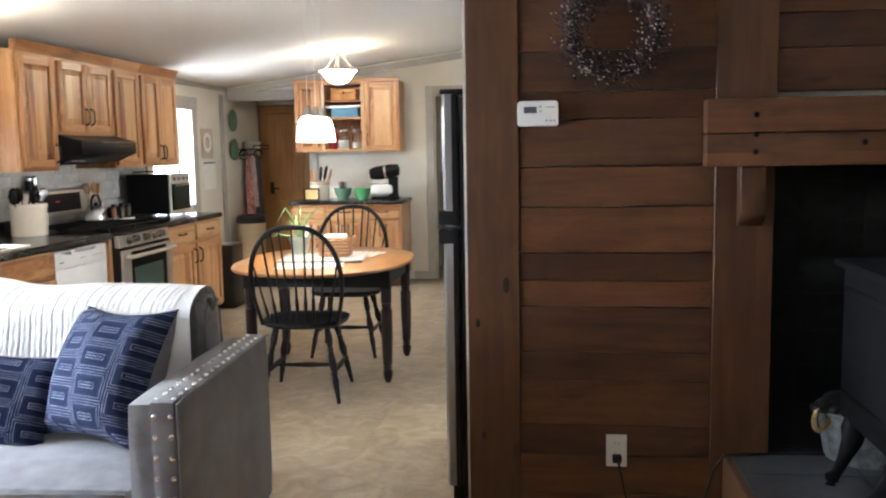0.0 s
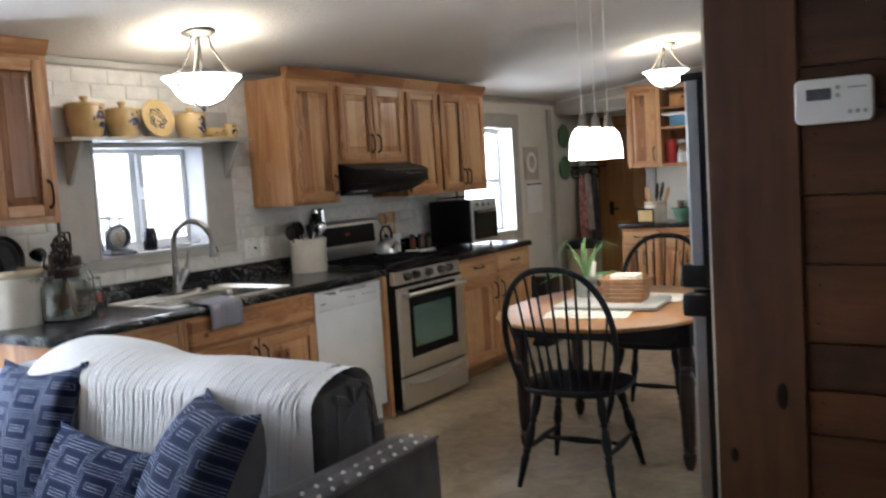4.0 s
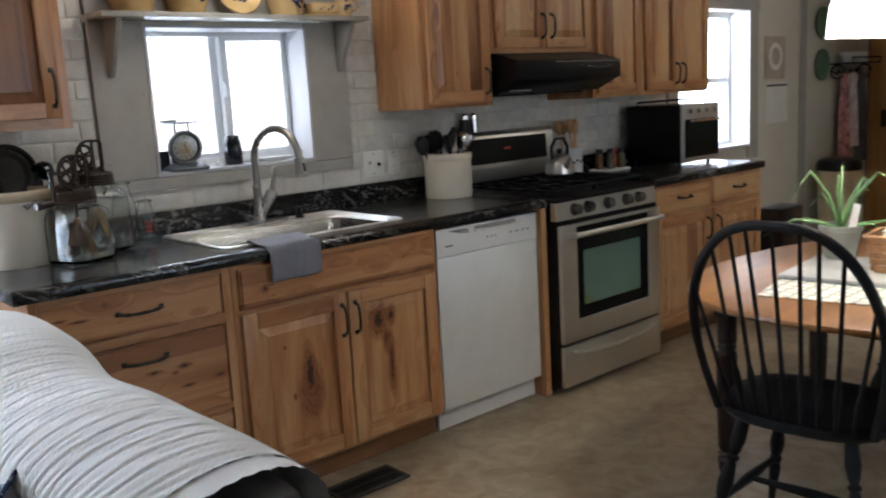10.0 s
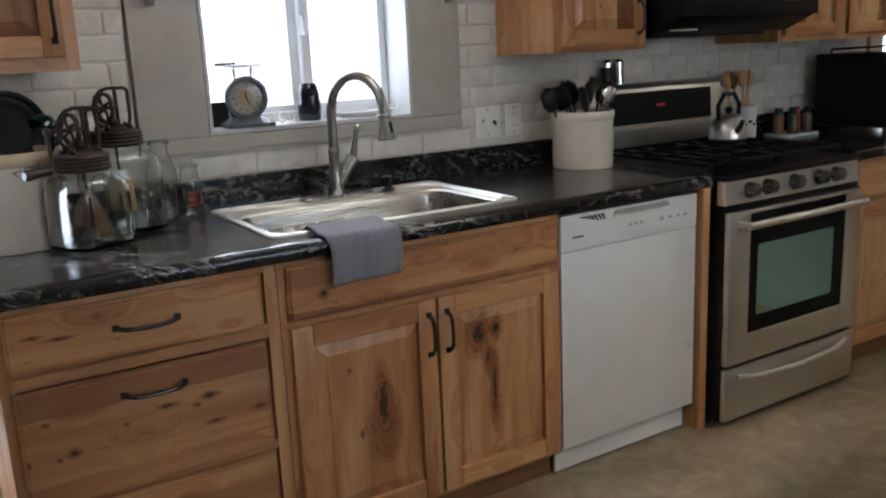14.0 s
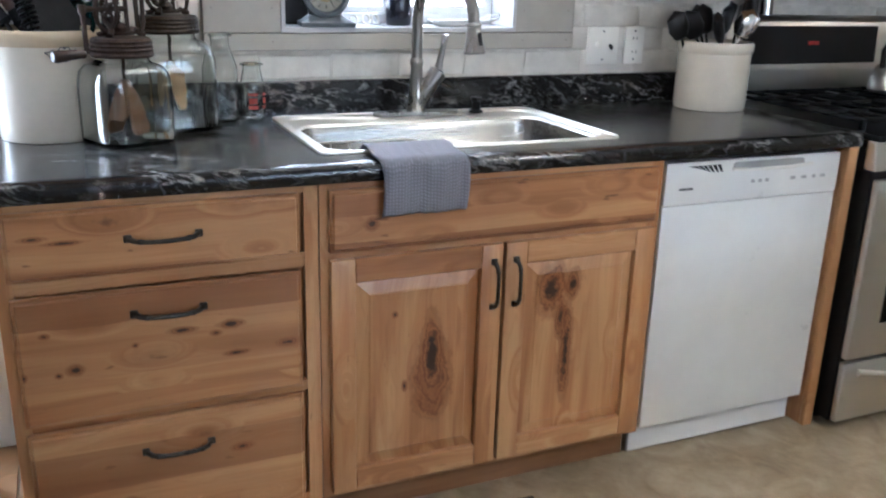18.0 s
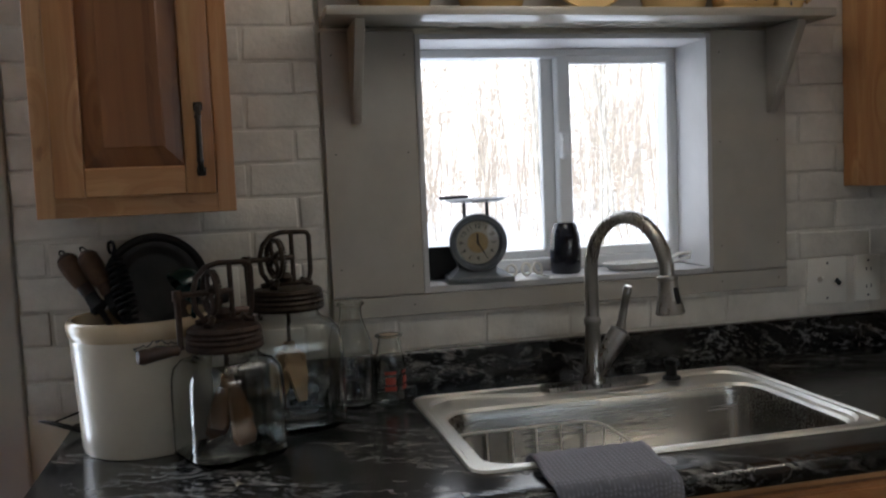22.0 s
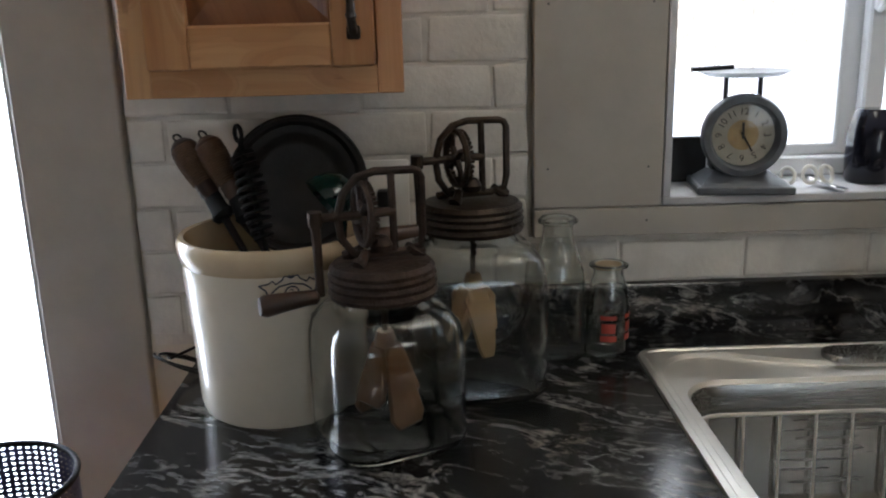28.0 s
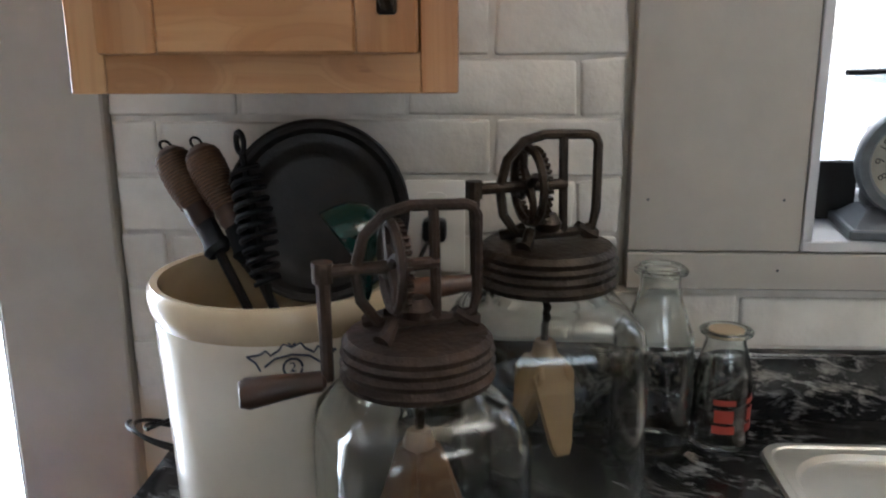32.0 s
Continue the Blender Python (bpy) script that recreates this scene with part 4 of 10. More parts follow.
def base_drawers():
    u0, u1 = 3.955, 4.598
    un = thing("drawer_cabinet", (FX - 0.3, (u0 + u1) / 2, 0), "rustic hickory base cabinet with three wide drawers", "cabinet", "base cabinets")
    carcass(BF, u0, u1, BD, 0.10, CB, un)
    face_frame(BF, un, u0, u1, 0.10, CB, 0.018, 0.032, ((0.10, 0.125), (0.40, 0.425), (0.70, 0.735), (CB - 0.02, CB)))
    off = 0.338 - (u0 + u1) / 2      # level coordinate of the unit's own origin
    boards = (
        hickory("hickory_drawer_top", "h", 0.4, 0.3, 0.8, ((0.820, 4.03 + off, 0.005, 0.02), (0.808, 4.085 + off, 0.004, 0.03)), (), 0.10),
        hickory("hickory_drawer_middle", "h", 0.4, 0.25, 0.8, ((0.596, 4.295 + off, 0.006, 0.024), (0.596, 4.397 + off, 0.008, 0.022), (0.580, 4.365 + off, 0.006, 0.010), (0.536, 4.519 + off, 0.008, 0.020), (0.528, 4.406 + off, 0.005, 0.022), (0.539, 4.082 + off, 0.010, 0.014), (0.530, 4.05 + off, 0.005, 0.006), (0.619, 4.031 + off, 0.005, 0.008), (0.575, 4.20 + off, 0.005, 0.006), (0.535, 3.985 + off, 0.008, 0.006)), ((0.629, 0.72, 0.85), (0.51, 0.629, 0.22)), 0.04),
        hickory("hickory_drawer_low", "h", 0.4, 0.25, 0.7, ((0.296, 4.408 + off, 0.008, 0.022), (0.20, 4.16 + off, 0.016, 0.022)), ((0.25, 0.345, 0.55),), 0.05),
    )
    for (a, b, p), board in zip(((0.732, 0.872, 0.807), (0.418, 0.698, 0.646), (0.118, 0.400, 0.326)), boards):
        d = part("drawer_front", slab_front(BF, u0 + 0.022, u1 - 0.045, 0.018, a, b), board, un)
        part("handle", pull(BF, 4.272, p, 0.038, False, 0.138), pull_bronze, d, "dark bronze pull")
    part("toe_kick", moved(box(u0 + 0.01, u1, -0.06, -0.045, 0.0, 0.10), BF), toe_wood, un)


def base_sink():
    u0, u1 = 4.60, 5.512
    un = thing("sink_cabinet", (FX - 0.3, (u0 + u1) / 2, 0), "rustic hickory sink cabinet with two knotty doors", "cabinet", "base cabinets")
    part("body", moved(join(box(u0, u0 + 0.018, -BD, 0.0, 0.10, CB), box(u1 - 0.018, u1, -BD, 0.0, 0.10, CB), box(u0 + 0.018, u1 - 0.018, -BD, 0.0, 0.10, 0.118), box(u0 + 0.018, u1 - 0.018, -BD, -BD + 0.012, 0.118, CB)), BF), hickory_side, un)
    face_frame(BF, un, u0, u1, 0.10, CB, 0.018, 0.035, ((0.10, 0.135), (0.70, 0.735), (CB - 0.02, CB)))
    part("false_front", slab_front(BF, u0 + 0.02, u1 - 0.02, 0.018, 0.728, 0.872), hickory("hickory_false_front", "h", 0.06, 0.6, 0.9, ((0.79, 4.715 + 0.338 - (u0 + u1) / 2, 0.012, 0.013),), (), 0.14), un)
    m = 5.054
    off = 0.334 - (u0 + u1) / 2
    knotty = hickory("hickory_knot_panel", "z", 0.4, 0.15, 0.3, ((4.870 + off, 0.335, 0.034, 0.05), (4.872 + off, 0.395, 0.036, 0.075), (4.870 + off, 0.45, 0.022, 0.09), (4.80 + off, 0.375, 0.006, 0.012), (4.775 + off, 0.565, 0.006, 0.007)), (), 0.02)
    blotchy = hickory("hickory_blotch_panel", "z", 0.4, 0.15, 0.3, ((5.195 + off, 0.575, 0.036, 0.055), (5.225 + off, 0.50, 0.014, 0.045), (5.255 + off, 0.585, 0.018, 0.03), (5.245 + off, 0.40, 0.016, 0.11)), (), 0.02)
    raised_door(BF, un, u0 + 0.02, m - 0.004, 0.018, 0.118, 0.712, (m - 0.03, 0.612), panel=knotty)
    raised_door(BF, un, m + 0.004, u1 - 0.02, 0.018, 0.118, 0.712, (m + 0.03, 0.612), panel=blotchy)
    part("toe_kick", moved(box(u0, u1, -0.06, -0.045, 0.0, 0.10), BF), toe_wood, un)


def base_far(u0, u1, hinge, nm, last):
    un = thing("base_cabinet", (FX - 0.3, (u0 + u1) / 2, 0), "rustic hickory base cabinet with one drawer and one door", "cabinet", "base cabinets")
    carcass(BF, u0, u1, BD, 0.10, CB, un)
    face_frame(BF, un, u0, u1, 0.10, CB, 0.018, 0.035, ((0.10, 0.13), (0.70, 0.74), (CB - 0.02, CB)))
    d = part("drawer_front", slab_front(BF, u0 + 0.02, u1 - 0.02, 0.018, 0.735, 0.872), hickory_h, un)
    part("handle", pull(BF, (u0 + u1) / 2, 0.81, 0.038, False), pull_bronze, d, "dark bronze pull")
    raised_door(BF, un, u0 + 0.02, u1 - 0.02, 0.018, 0.118, 0.712, ((u1 - 0.05) if hinge > 0 else (u0 + 0.05), 0.61))
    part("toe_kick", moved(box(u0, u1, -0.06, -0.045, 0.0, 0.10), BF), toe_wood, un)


base_drawers()
base_sink()
base_far(7.0, 7.555, 1, "a", False)
base_far(7.557, 8.115, -1, "b", True)
fl = thing("filler_panel", (FX, 6.16, 0), "narrow hickory end panel beside the dishwasher", "cabinet panel")
part("panel", moved(box(6.142, 6.178, -BD, 0.010, 0.0, CB, 0.002), BF), hickory_side, fl)
part("front_strip", moved(box(6.142, 6.178, 0.0105, 0.030, 0.0, CB, 0.002), BF), hickory_frame_v, fl)

UX = -2.765          # face frames of the wall units
UF = west_frame(UX, 0)
UD = 0.32
UB, UT = 1.355, 2.135


def wall_unit(u0, u1, v0, doors, label, crown=True, panel=None, inset=0.0, foot=0.022):
    un = thing("wall_cabinet", (UX - 0.15, (u0 + u1) / 2, v0), label, "cabinet", "wall cabinets")
    carcass(UF, u0, u1 - inset, UD - 0.001, v0, UT, un)
    face_frame(UF, un, u0, u1, v0, UT, 0.018, 0.032, ((v0, v0 + 0.035), (UT - 0.05, UT)))
    for a, b, p in doors:
        raised_door(UF, un, a, b, 0.018, v0 + foot, UT - 0.035, p, rail=0.052, panel=panel)
    if crown:
        prof = [(0.0, UT - 0.012), (0.024, UT - 0.012), (0.03, UT + 0.0), (0.052, UT + 0.04), (0.058, UT + 0.055), (0.0, UT + 0.055)]
        bm = bmesh.new()
        a = [bm.verts.new((u0 - 0.002 if k in (0, 5) else u0 - 0.002, p[0], p[1])) for k, p in enumerate(prof)]
        b = [bm.verts.new((u1 + 0.002, p[0], p[1])) for p in prof]
        bm.faces.new(a)
        bm.faces.new(b)
        for k in range(6):
            bm.faces.new((a[k], a[(k + 1) % 6], b[(k + 1) % 6], b[k]))
        part("crown", moved(bm, UF), hickory_h, un)
    return un


wall_unit(3.938, 4.279, 1.374, ((3.972, 4.246, (4.222, 1.505)),), "hickory wall cabinet beside the sink window", panel=hickory("hickory_heart_panel", "z", 0.4, 0.35, 0.5, (), ((0.03, 0.05, 0.45), (0.085, 0.10, 0.4), (0.145, 0.17, 0.6), (0.178, 0.215, 0.75), (0.228, 0.25, 0.5)), 0.28), inset=0.027, foot=0.034)
wall_unit(5.82, 6.262, UB, ((5.852, 6.24, (6.205, 1.47)),), "hickory wall cabinet with one tall door")
wall_unit(6.264, 7.028, 1.60, ((6.29, 6.643, (6.612, 1.73)), (6.649, 7.002, (6.68, 1.73))), "short hickory wall cabinet above the range hood")
wall_unit(7.03, 7.47, UB, ((7.055, 7.445, None),), "hickory wall cabinet with one tall door")
wall_unit(7.472, 8.17, UB, ((7.495, 7.817, (7.79, 1.47)), (7.823, 8.147, (7.85, 1.47))), "hickory wall cabinet with two doors")

# ---- counter ----
EDGE = -2.345


def counter(u0, u1, label, cut=None):
    """A laminate top with a rolled front edge, opened for the sink."""
    front = [(EDGE - 0.03, CB), (EDGE - 0.004, CB), (EDGE, CB + 0.008), (EDGE, CT - 0.014), (EDGE - 0.004, CT - 0.005), (EDGE - 0.013, CT), (EDGE - 0.045, CT), (EDGE - 0.045, CB)]
    if cut:
        c0, c1, cx0, cx1 = cut
        top = ring_slab("z", CB, CT, (-3.062, cx0, cx1, EDGE - 0.045), (u0, c0, c1, u1))
    else:
        top = box(-3.062, EDGE - 0.045, u0, u1, CB, CT)
    ob = solo("countertop", top, counter_top, label, "countertop")
    part("front_edge", prism(front, "y", u0, u1), counter_top, ob)
    return ob


SY0, SY1, SX0, SX1 = 4.630, 5.442, -2.985, -2.452
counter(3.915, 6.176, "black laminate countertop with white marble streaks", (SY0 + 0.02, SY1 - 0.02, SX0 + 0.02, SX1 - 0.02))
counter(7.0, 8.135, "short black marbled countertop beside the range")
for a, b, lb in ((3.95, 6.176, "low black marbled backsplash along the counter"), (7.0, 8.17, "low black marbled backsplash beside the range")):
    bs = thing("backsplash", (-3.075, (a + b) / 2, CT), lb, "backsplash")
    part("strip", box(-3.087, -3.063, a, b, CT - 0.04, 1.0135, 0.001), counter_top, bs)
    part("top_edge", prism([(-3.087, 1.0138), (-3.0635, 1.0138), (-3.0625, 1.016), (-3.0645, 1.0185), (-3.087, 1.0195)], "y", a, b), counter_top, bs, "rounded top edge")


# ---- sink ----
def kitchen_sink():
    s = thing("kitchen_sink", ((SX0 + SX1) / 2, (SY0 + SY1) / 2, CT - 0.19), "stainless steel drop-in sink with one wide bowl", "sink")
    cx, cy = (SX0 + SX1) / 2, (SY0 + SY1) / 2
    n = 6
    W, L = SX1 - SX0, SY1 - SY0
    # the bowl lies towards the front, leaving a ledge for the faucet
    bx, bw = cx + 0.042, W - 0.155
    rings = [
        (rounded(W, L, 0.035, n, cx, cy), CT + 0.001), (rounded(W - 0.004, L - 0.004, 0.034, n, cx, cy), CT + 0.006), (rounded(W - 0.02, L - 0.02, 0.03, n, cx, cy), CT + 0.007),
        (rounded(W - 0.026, L - 0.026, 0.028, n, cx, cy), CT + 0.0045), (rounded(W - 0.048, L - 0.044, 0.075, n, cx, cy), CT + 0.0045), (rounded(W - 0.056, L - 0.054, 0.073, n, cx, cy), CT - 0.002),
        (rounded(bw + 0.010, L - 0.080, 0.065, n, bx, cy), CT - 0.0035), (rounded(bw, L - 0.090, 0.06, n, bx, cy), CT - 0.010),
        (rounded(bw - 0.012, L - 0.10, 0.055, n, bx, cy), CT - 0.03), (rounded(bw - 0.03, L - 0.118, 0.05, n, bx, cy), CT - 0.185), (rounded(bw - 0.08, L - 0.17, 0.03, n, bx, cy), CT - 0.21),
    ]
    # the flat ledge under the faucet reaches in towards the bowl
    wavy = []
    for i, (outline, z) in enumerate(rings):
        back = [outline[2 * n + 1], outline[2 * n + 2]]
        mids = []
        for k in range(1, 24):
            f_ = k / 24
            bump_ = 0.060 * max(0.0, math.sin(math.pi * min(1.0, max(0.0, (f_ - 0.08) / 0.84)))) ** 0.8 if i in (4, 5) else 0.0
            mids.append((back[0][0] + bump_, back[0][1] + (back[1][1] - back[0][1]) * f_))
        wavy.append((outline[:2 * n + 2] + mids + outline[2 * n + 2:], z))
    rings = wavy
    bm = bmesh.new()
    prev = None
    for outline, z in rings[:8]:
        ring = [bm.verts.new((p[0], p[1], z)) for p in outline]
        if prev:
            for k in range(len(ring)):
                bm.faces.new((prev[k], prev[(k + 1) % len(ring)], ring[(k + 1) % len(ring)], ring[k]))
        prev = ring
    part("rim", bm, lit_rim_steel, s, smooth=24)
    bm = bmesh.new()
    prev = None
    for outline, z in rings[7:]:
        ring = [bm.verts.new((p[0], p[1], z)) for p in outline]
        if prev:
            for k in range(len(ring)):
                bm.faces.new((prev[k], prev[(k + 1) % len(ring)], ring[(k + 1) % len(ring)], ring[k]))
        prev = ring
    bm.faces.new(prev)
    part("bowl", bm, shaded_bowl_steel, s, "deep steel bowl", smooth=50)
    part("drain", lathe([(0.0, 0.002), (0.03, 0.002), (0.042, 0.004), (0.045, 0.001)], (bx, cy, CT - 0.209), 24), chrome, s, "round drain strainer")
    # wire basket rack standing in the bowl
    rack = thing("wire_rack", (bx, cy - 0.17, CT - 0.207), "white coated wire rack standing in the sink", "wire rack")
    y0, y1, x0, x1 = cy - 0.355, cy - 0.02, bx - 0.17, bx + 0.165
    zt, zb = CT - 0.05, CT - 0.2
    part("rim", tube([(p[0], p[1], zt) for p in rounded(x1 - x0, y1 - y0, 0.05, 4, (x0 + x1) / 2, (y0 + y1) / 2)], 0.0032, 6, True), white_plastic, rack)
    for k in range(6):
        y = y0 + 0.03 + (y1 - y0 - 0.06) * k / 5
        part("wire", tube([(x0, y, zt), (x0 + 0.01, y, zb), (x1 - 0.01, y, zb), (x1, y, zt)], 0.0024, 6), white_plastic, rack)
    for k in range(4):
        x = x0 + 0.04 + (x1 - x0 - 0.08) * k / 3
        part("wire", tube([(x, y0, zt), (x, y0 + 0.01, zb + 0.004), (x, y1 - 0.01, zb + 0.004), (x, y1, zt)], 0.0024, 6), white_plastic, rack)


kitchen_sink()


def faucet():
    x, y, z = -2.925, 5.045, CT + 0.004
    f = thing("kitchen_faucet", (x, y, z), "brushed nickel pull-down faucet with a high arched spout", "faucet")
    part("deck_plate", prism(rounded(0.055, 0.26, 0.026, 6, x, y), "z", z, z + 0.010, 0.002), nickel, f)
    part("body", lathe([(0.028, 0.008), (0.027, 0.02), (0.0215, 0.035), (0.0185, 0.09), (0.0165, 0.14), (0.0195, 0.145), (0.0195, 0.155), (0.0155, 0.162)], (x, y, z), 24), nickel, f)
    dx, dy = 0.955, 0.295     # the spout swings a little to the north
    r, top = 0.118, 0.268
    pts = [(x, y, z + 0.15), (x, y, z + 0.21)]
    for k in range(15):
        a = radians(180 - 181 * k / 14)
        u = r + r * math.cos(a)
        pts.append((x + dx * u, y + dy * u, z + top + r * math.sin(a) * 1.02))
    part("spout", tube(pts, [0.0155] * 2 + [0.0150] * 15, 16), nickel, f)
    e = Vector(pts[-1])
    d = (Vector(pts[-1]) - Vector(pts[-2])).normalized()
    head = part("spray_head", tube([e - d * 0.006, e - d * 0.003, e + d * 0.003, e + d * 0.006, e + d * 0.038, e + d * 0.070, e + d * 0.074], [0.017, 0.021, 0.021, 0.0185, 0.0225, 0.030, 0.026], 20), nickel, f)
    part("spray_button", tube([e + d * 0.018 + Vector((dx, dy, 0)) * 0.019, e + d * 0.050 + Vector((dx, dy, 0)) * 0.0245], 0.006, 8), black_plastic, head, "black spray button")
    # lever on the side
    part("valve", tube([(x + 0.008, y + 0.005, z + 0.035), (x + 0.012, y + 0.045, z + 0.10), (x + 0.012, y + 0.062, z + 0.122), (x + 0.012, y + 0.066, z + 0.128)], [0.017, 0.024, 0.0255, 0.014], 16), nickel, f)
    part("lever", tube([(x + 0.012, y + 0.062, z + 0.125), (x + 0.014, y + 0.065, z + 0.15), (x + 0.02, y + 0.072, z + 0.195), (x + 0.024, y + 0.077, z + 0.222), (x + 0.025, y + 0.078, z + 0.228)], [0.013, 0.0095, 0.0085, 0.011, 0.008], 12), nickel, f)
    solo("soap_dispenser", join(lathe([(0.021, 0.0), (0.021, 0.006), (0.013, 0.01), (0.012, 0.032), (0.016, 0.036), (0.016, 0.046), (0.0, 0.05)], (-2.92, 5.235, z), 18), tube([(-2.92, 5.235, z + 0.04), (-2.89, 5.235, z + 0.043)], 0.006, 8)), black_plastic, "small black soap pump beside the faucet", "soap dispenser")


faucet()


# ---- appliances ----
def dishwasher():
    y0, y1, x = 5.522, 6.135, -2.378
    d = thing("dishwasher", (-2.7, (y0 + y1) / 2, 0), "white built-in dishwasher with a plain door", "dishwasher")
    part("tub", box(-3.03, x - 0.03, y0 + 0.005, y1 - 0.005, 0.10, CB - 0.004), black_plastic, d)
    part("door", box(x - 0.03, x + 0.0045, y0 + 0.004, y1 - 0.004, 0.102, 0.7552, 0.004, 2), white_enamel, d)
    c = part("control_panel", box(x - 0.03, x + 0.006, y0 + 0.004, y1 - 0.004, 0.7562, 0.872, 0.004, 2), white_enamel, d)
    part("handle_recess", prism(rounded(0.25, 0.022, 0.01, 4, (y0 + y1) / 2 + 0.04, 0.853), "x", x + 0.0062, x + 0.0075), plain("recess_grey", (0.35, 0.35, 0.34), 0.5), c)
    part("handle_lip", tube([(x + 0.010, y0 + 0.22, 0.846), (x + 0.014, y0 + 0.30, 0.842), (x + 0.014, y0 + 0.42, 0.842), (x + 0.010, y0 + 0.50, 0.846)], 0.005, 8), white_plastic, c)
    for k in range(7):
        part("vent_slot", prism([(y0 + 0.07 + 0.016 * k, 0.861), (y0 + 0.082 + 0.016 * k, 0.861), (y0 + 0.104 + 0.014 * k, 0.861 - 0.004 * min(k + 1.5, 5)), (y0 + 0.098 + 0.014 * k, 0.861 - 0.004 * min(k + 1.5, 5))], "x", x + 0.006, x + 0.0072), black_plastic, c)
    for k, (yy, w) in enumerate(((0.05, 0.045), (0.29, 0.012), (0.315, 0.012), (0.34, 0.012), (0.43, 0.018), (0.47, 0.018), (0.51, 0.012), (0.54, 0.018))):
        part("marking", box(x + 0.006, x + 0.0068, y0 + yy, y0 + yy + w, 0.803 if k else 0.797, 0.812 if k else 0.803), plain("pale_marking", (0.42, 0.42, 0.42), 0.5) if k else slate_grey, c)
    part("toe_panel", box(-2.43, -2.418, y0 + 0.004, y1 - 0.004, 0.004, 0.098, 0.002), white_enamel, d)


dishwasher()


def oven_coating():
    """The coated window with its reflection painted in: olive low down to blue-green."""
    n = Nodes("oven_window_reflection")
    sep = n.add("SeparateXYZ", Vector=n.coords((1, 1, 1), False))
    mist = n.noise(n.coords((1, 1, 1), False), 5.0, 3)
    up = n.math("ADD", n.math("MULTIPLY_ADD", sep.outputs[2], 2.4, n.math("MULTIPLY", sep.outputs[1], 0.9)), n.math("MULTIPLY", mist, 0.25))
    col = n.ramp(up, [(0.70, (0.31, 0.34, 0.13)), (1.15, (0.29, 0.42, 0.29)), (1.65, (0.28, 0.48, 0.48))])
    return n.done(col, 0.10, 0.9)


def gas_range():
    y0, y1 = 6.195, 6.965
    xf = -2.316
    r = thing("gas_range", (-2.7, (y0 + y1) / 2, 0), "stainless gas range with a black cooktop and glass oven door", "range")
    part("body", box(-3.03, xf + 0.004, y0, y1, 0.03, 0.82, 0.003), black_enamel, r)
    part("upper_body", box(-3.03, xf - 0.03, y0, y1, 0.8205, 0.905), black_enamel, r)
    for yy in (y0 + 0.05, y1 - 0.05):
        part("foot", lathe([(0.02, 0), (0.02, 0.01), (0.012, 0.012), (0.012, 0.032)], (xf - 0.09, yy, 0.0), 12), black_plastic, r)
    part("cooktop", box(-3.0, xf + 0.012, y0, y1, 0.905, 0.925, 0.006, 2), black_enamel, r)
    cp = part("control_panel", prism([(xf - 0.03, 0.822), (xf + 0.012, 0.822), (xf - 0.002, 0.905), (xf - 0.03, 0.905)], "y", y0, y1, 0.003), stainless, r)
    for yy in (0.11, 0.205, 0.355, 0.50, 0.60):
        yk = y0 + yy + 0.02
        kn = part("knob", moved(join(lathe([(0.0, 0.0), (0.029, 0.0), (0.029, 0.006), (0.025, 0.012), (0.023, 0.034), (0.0, 0.036)], (0, 0, 0), 20), box(-0.004, 0.004, -0.019, 0.019, 0.034, 0.040, 0.002)), pose(xf + 0.004, yk, 0.864, 0, 81, 0)), knob_steel, cp, "round steel knob")
    door = part("oven_door", ring_slab("x", xf + 0.005, xf + 0.03, (y0 + 0.004, y0 + 0.115, y1 - 0.10, y1 - 0.004), (0.245, 0.349, 0.785, 0.80), 0.005, 2), stainless, r)
    part("oven_glass", box(xf + 0.006, xf + 0.024, y0 + 0.115, y1 - 0.10, 0.349, 0.785), oven_glass, door, "black glass oven window")
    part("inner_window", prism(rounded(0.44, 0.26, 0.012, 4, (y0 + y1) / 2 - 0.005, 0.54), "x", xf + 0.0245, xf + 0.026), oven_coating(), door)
    part("handle", join(tube([(xf + 0.075, y0 + 0.045, 0.757), (xf + 0.082, (y0 + y1) / 2, 0.757), (xf + 0.075, y1 - 0.045, 0.757)], 0.0135, 12), box(xf + 0.028, xf + 0.08, y0 + 0.04, y0 + 0.065, 0.744, 0.77, 0.005), box(xf + 0.028, xf + 0.08, y1 - 0.065, y1 - 0.04, 0.744, 0.77, 0.005)), stainless, door, "steel bar handle")
    dr = part("drawer", box(xf + 0.005, xf + 0.028, y0 + 0.004, y1 - 0.004, 0.035, 0.232, 0.005, 2), stainless, r)
    part("handle", tube([(xf + 0.03, y0 + 0.06, 0.196), (xf + 0.05, y0 + 0.16, 0.183), (xf + 0.058, (y0 + y1) / 2, 0.176), (xf + 0.05, y1 - 0.16, 0.183), (xf + 0.03, y1 - 0.06, 0.196)], 0.012, 10), stainless, dr)
    # back guard with its display
    bg_ = part("back_guard", prism([(-3.055, 0.91), (-2.985, 0.91), (-2.985, 0.96), (-2.975, 1.03), (-2.985, 1.195), (-3.005, 1.215), (-3.055, 1.215)], "y", y0, y1, 0.004), stainless, r)
    part("display", moved(box(-0.002, 0.003, y0 + 0.07, y1 - 0.07, -0.065, 0.065, 0.002), pose(-2.977, 0, 1.115, 0, -3.5, 0)), black_enamel, bg_, "black control display")
    part("red_digits", box(-2.977, -2.9735, (y0 + y1) / 2 - 0.02, (y0 + y1) / 2 + 0.03, 1.115, 1.128), red_tin, bg_)
    for k in range(6):
        part("button_mark", box(-2.977, -2.9737, y0 + 0.14 + 0.03 * k, y0 + 0.155 + 0.03 * k, 1.10, 1.106), slate_grey, bg_)
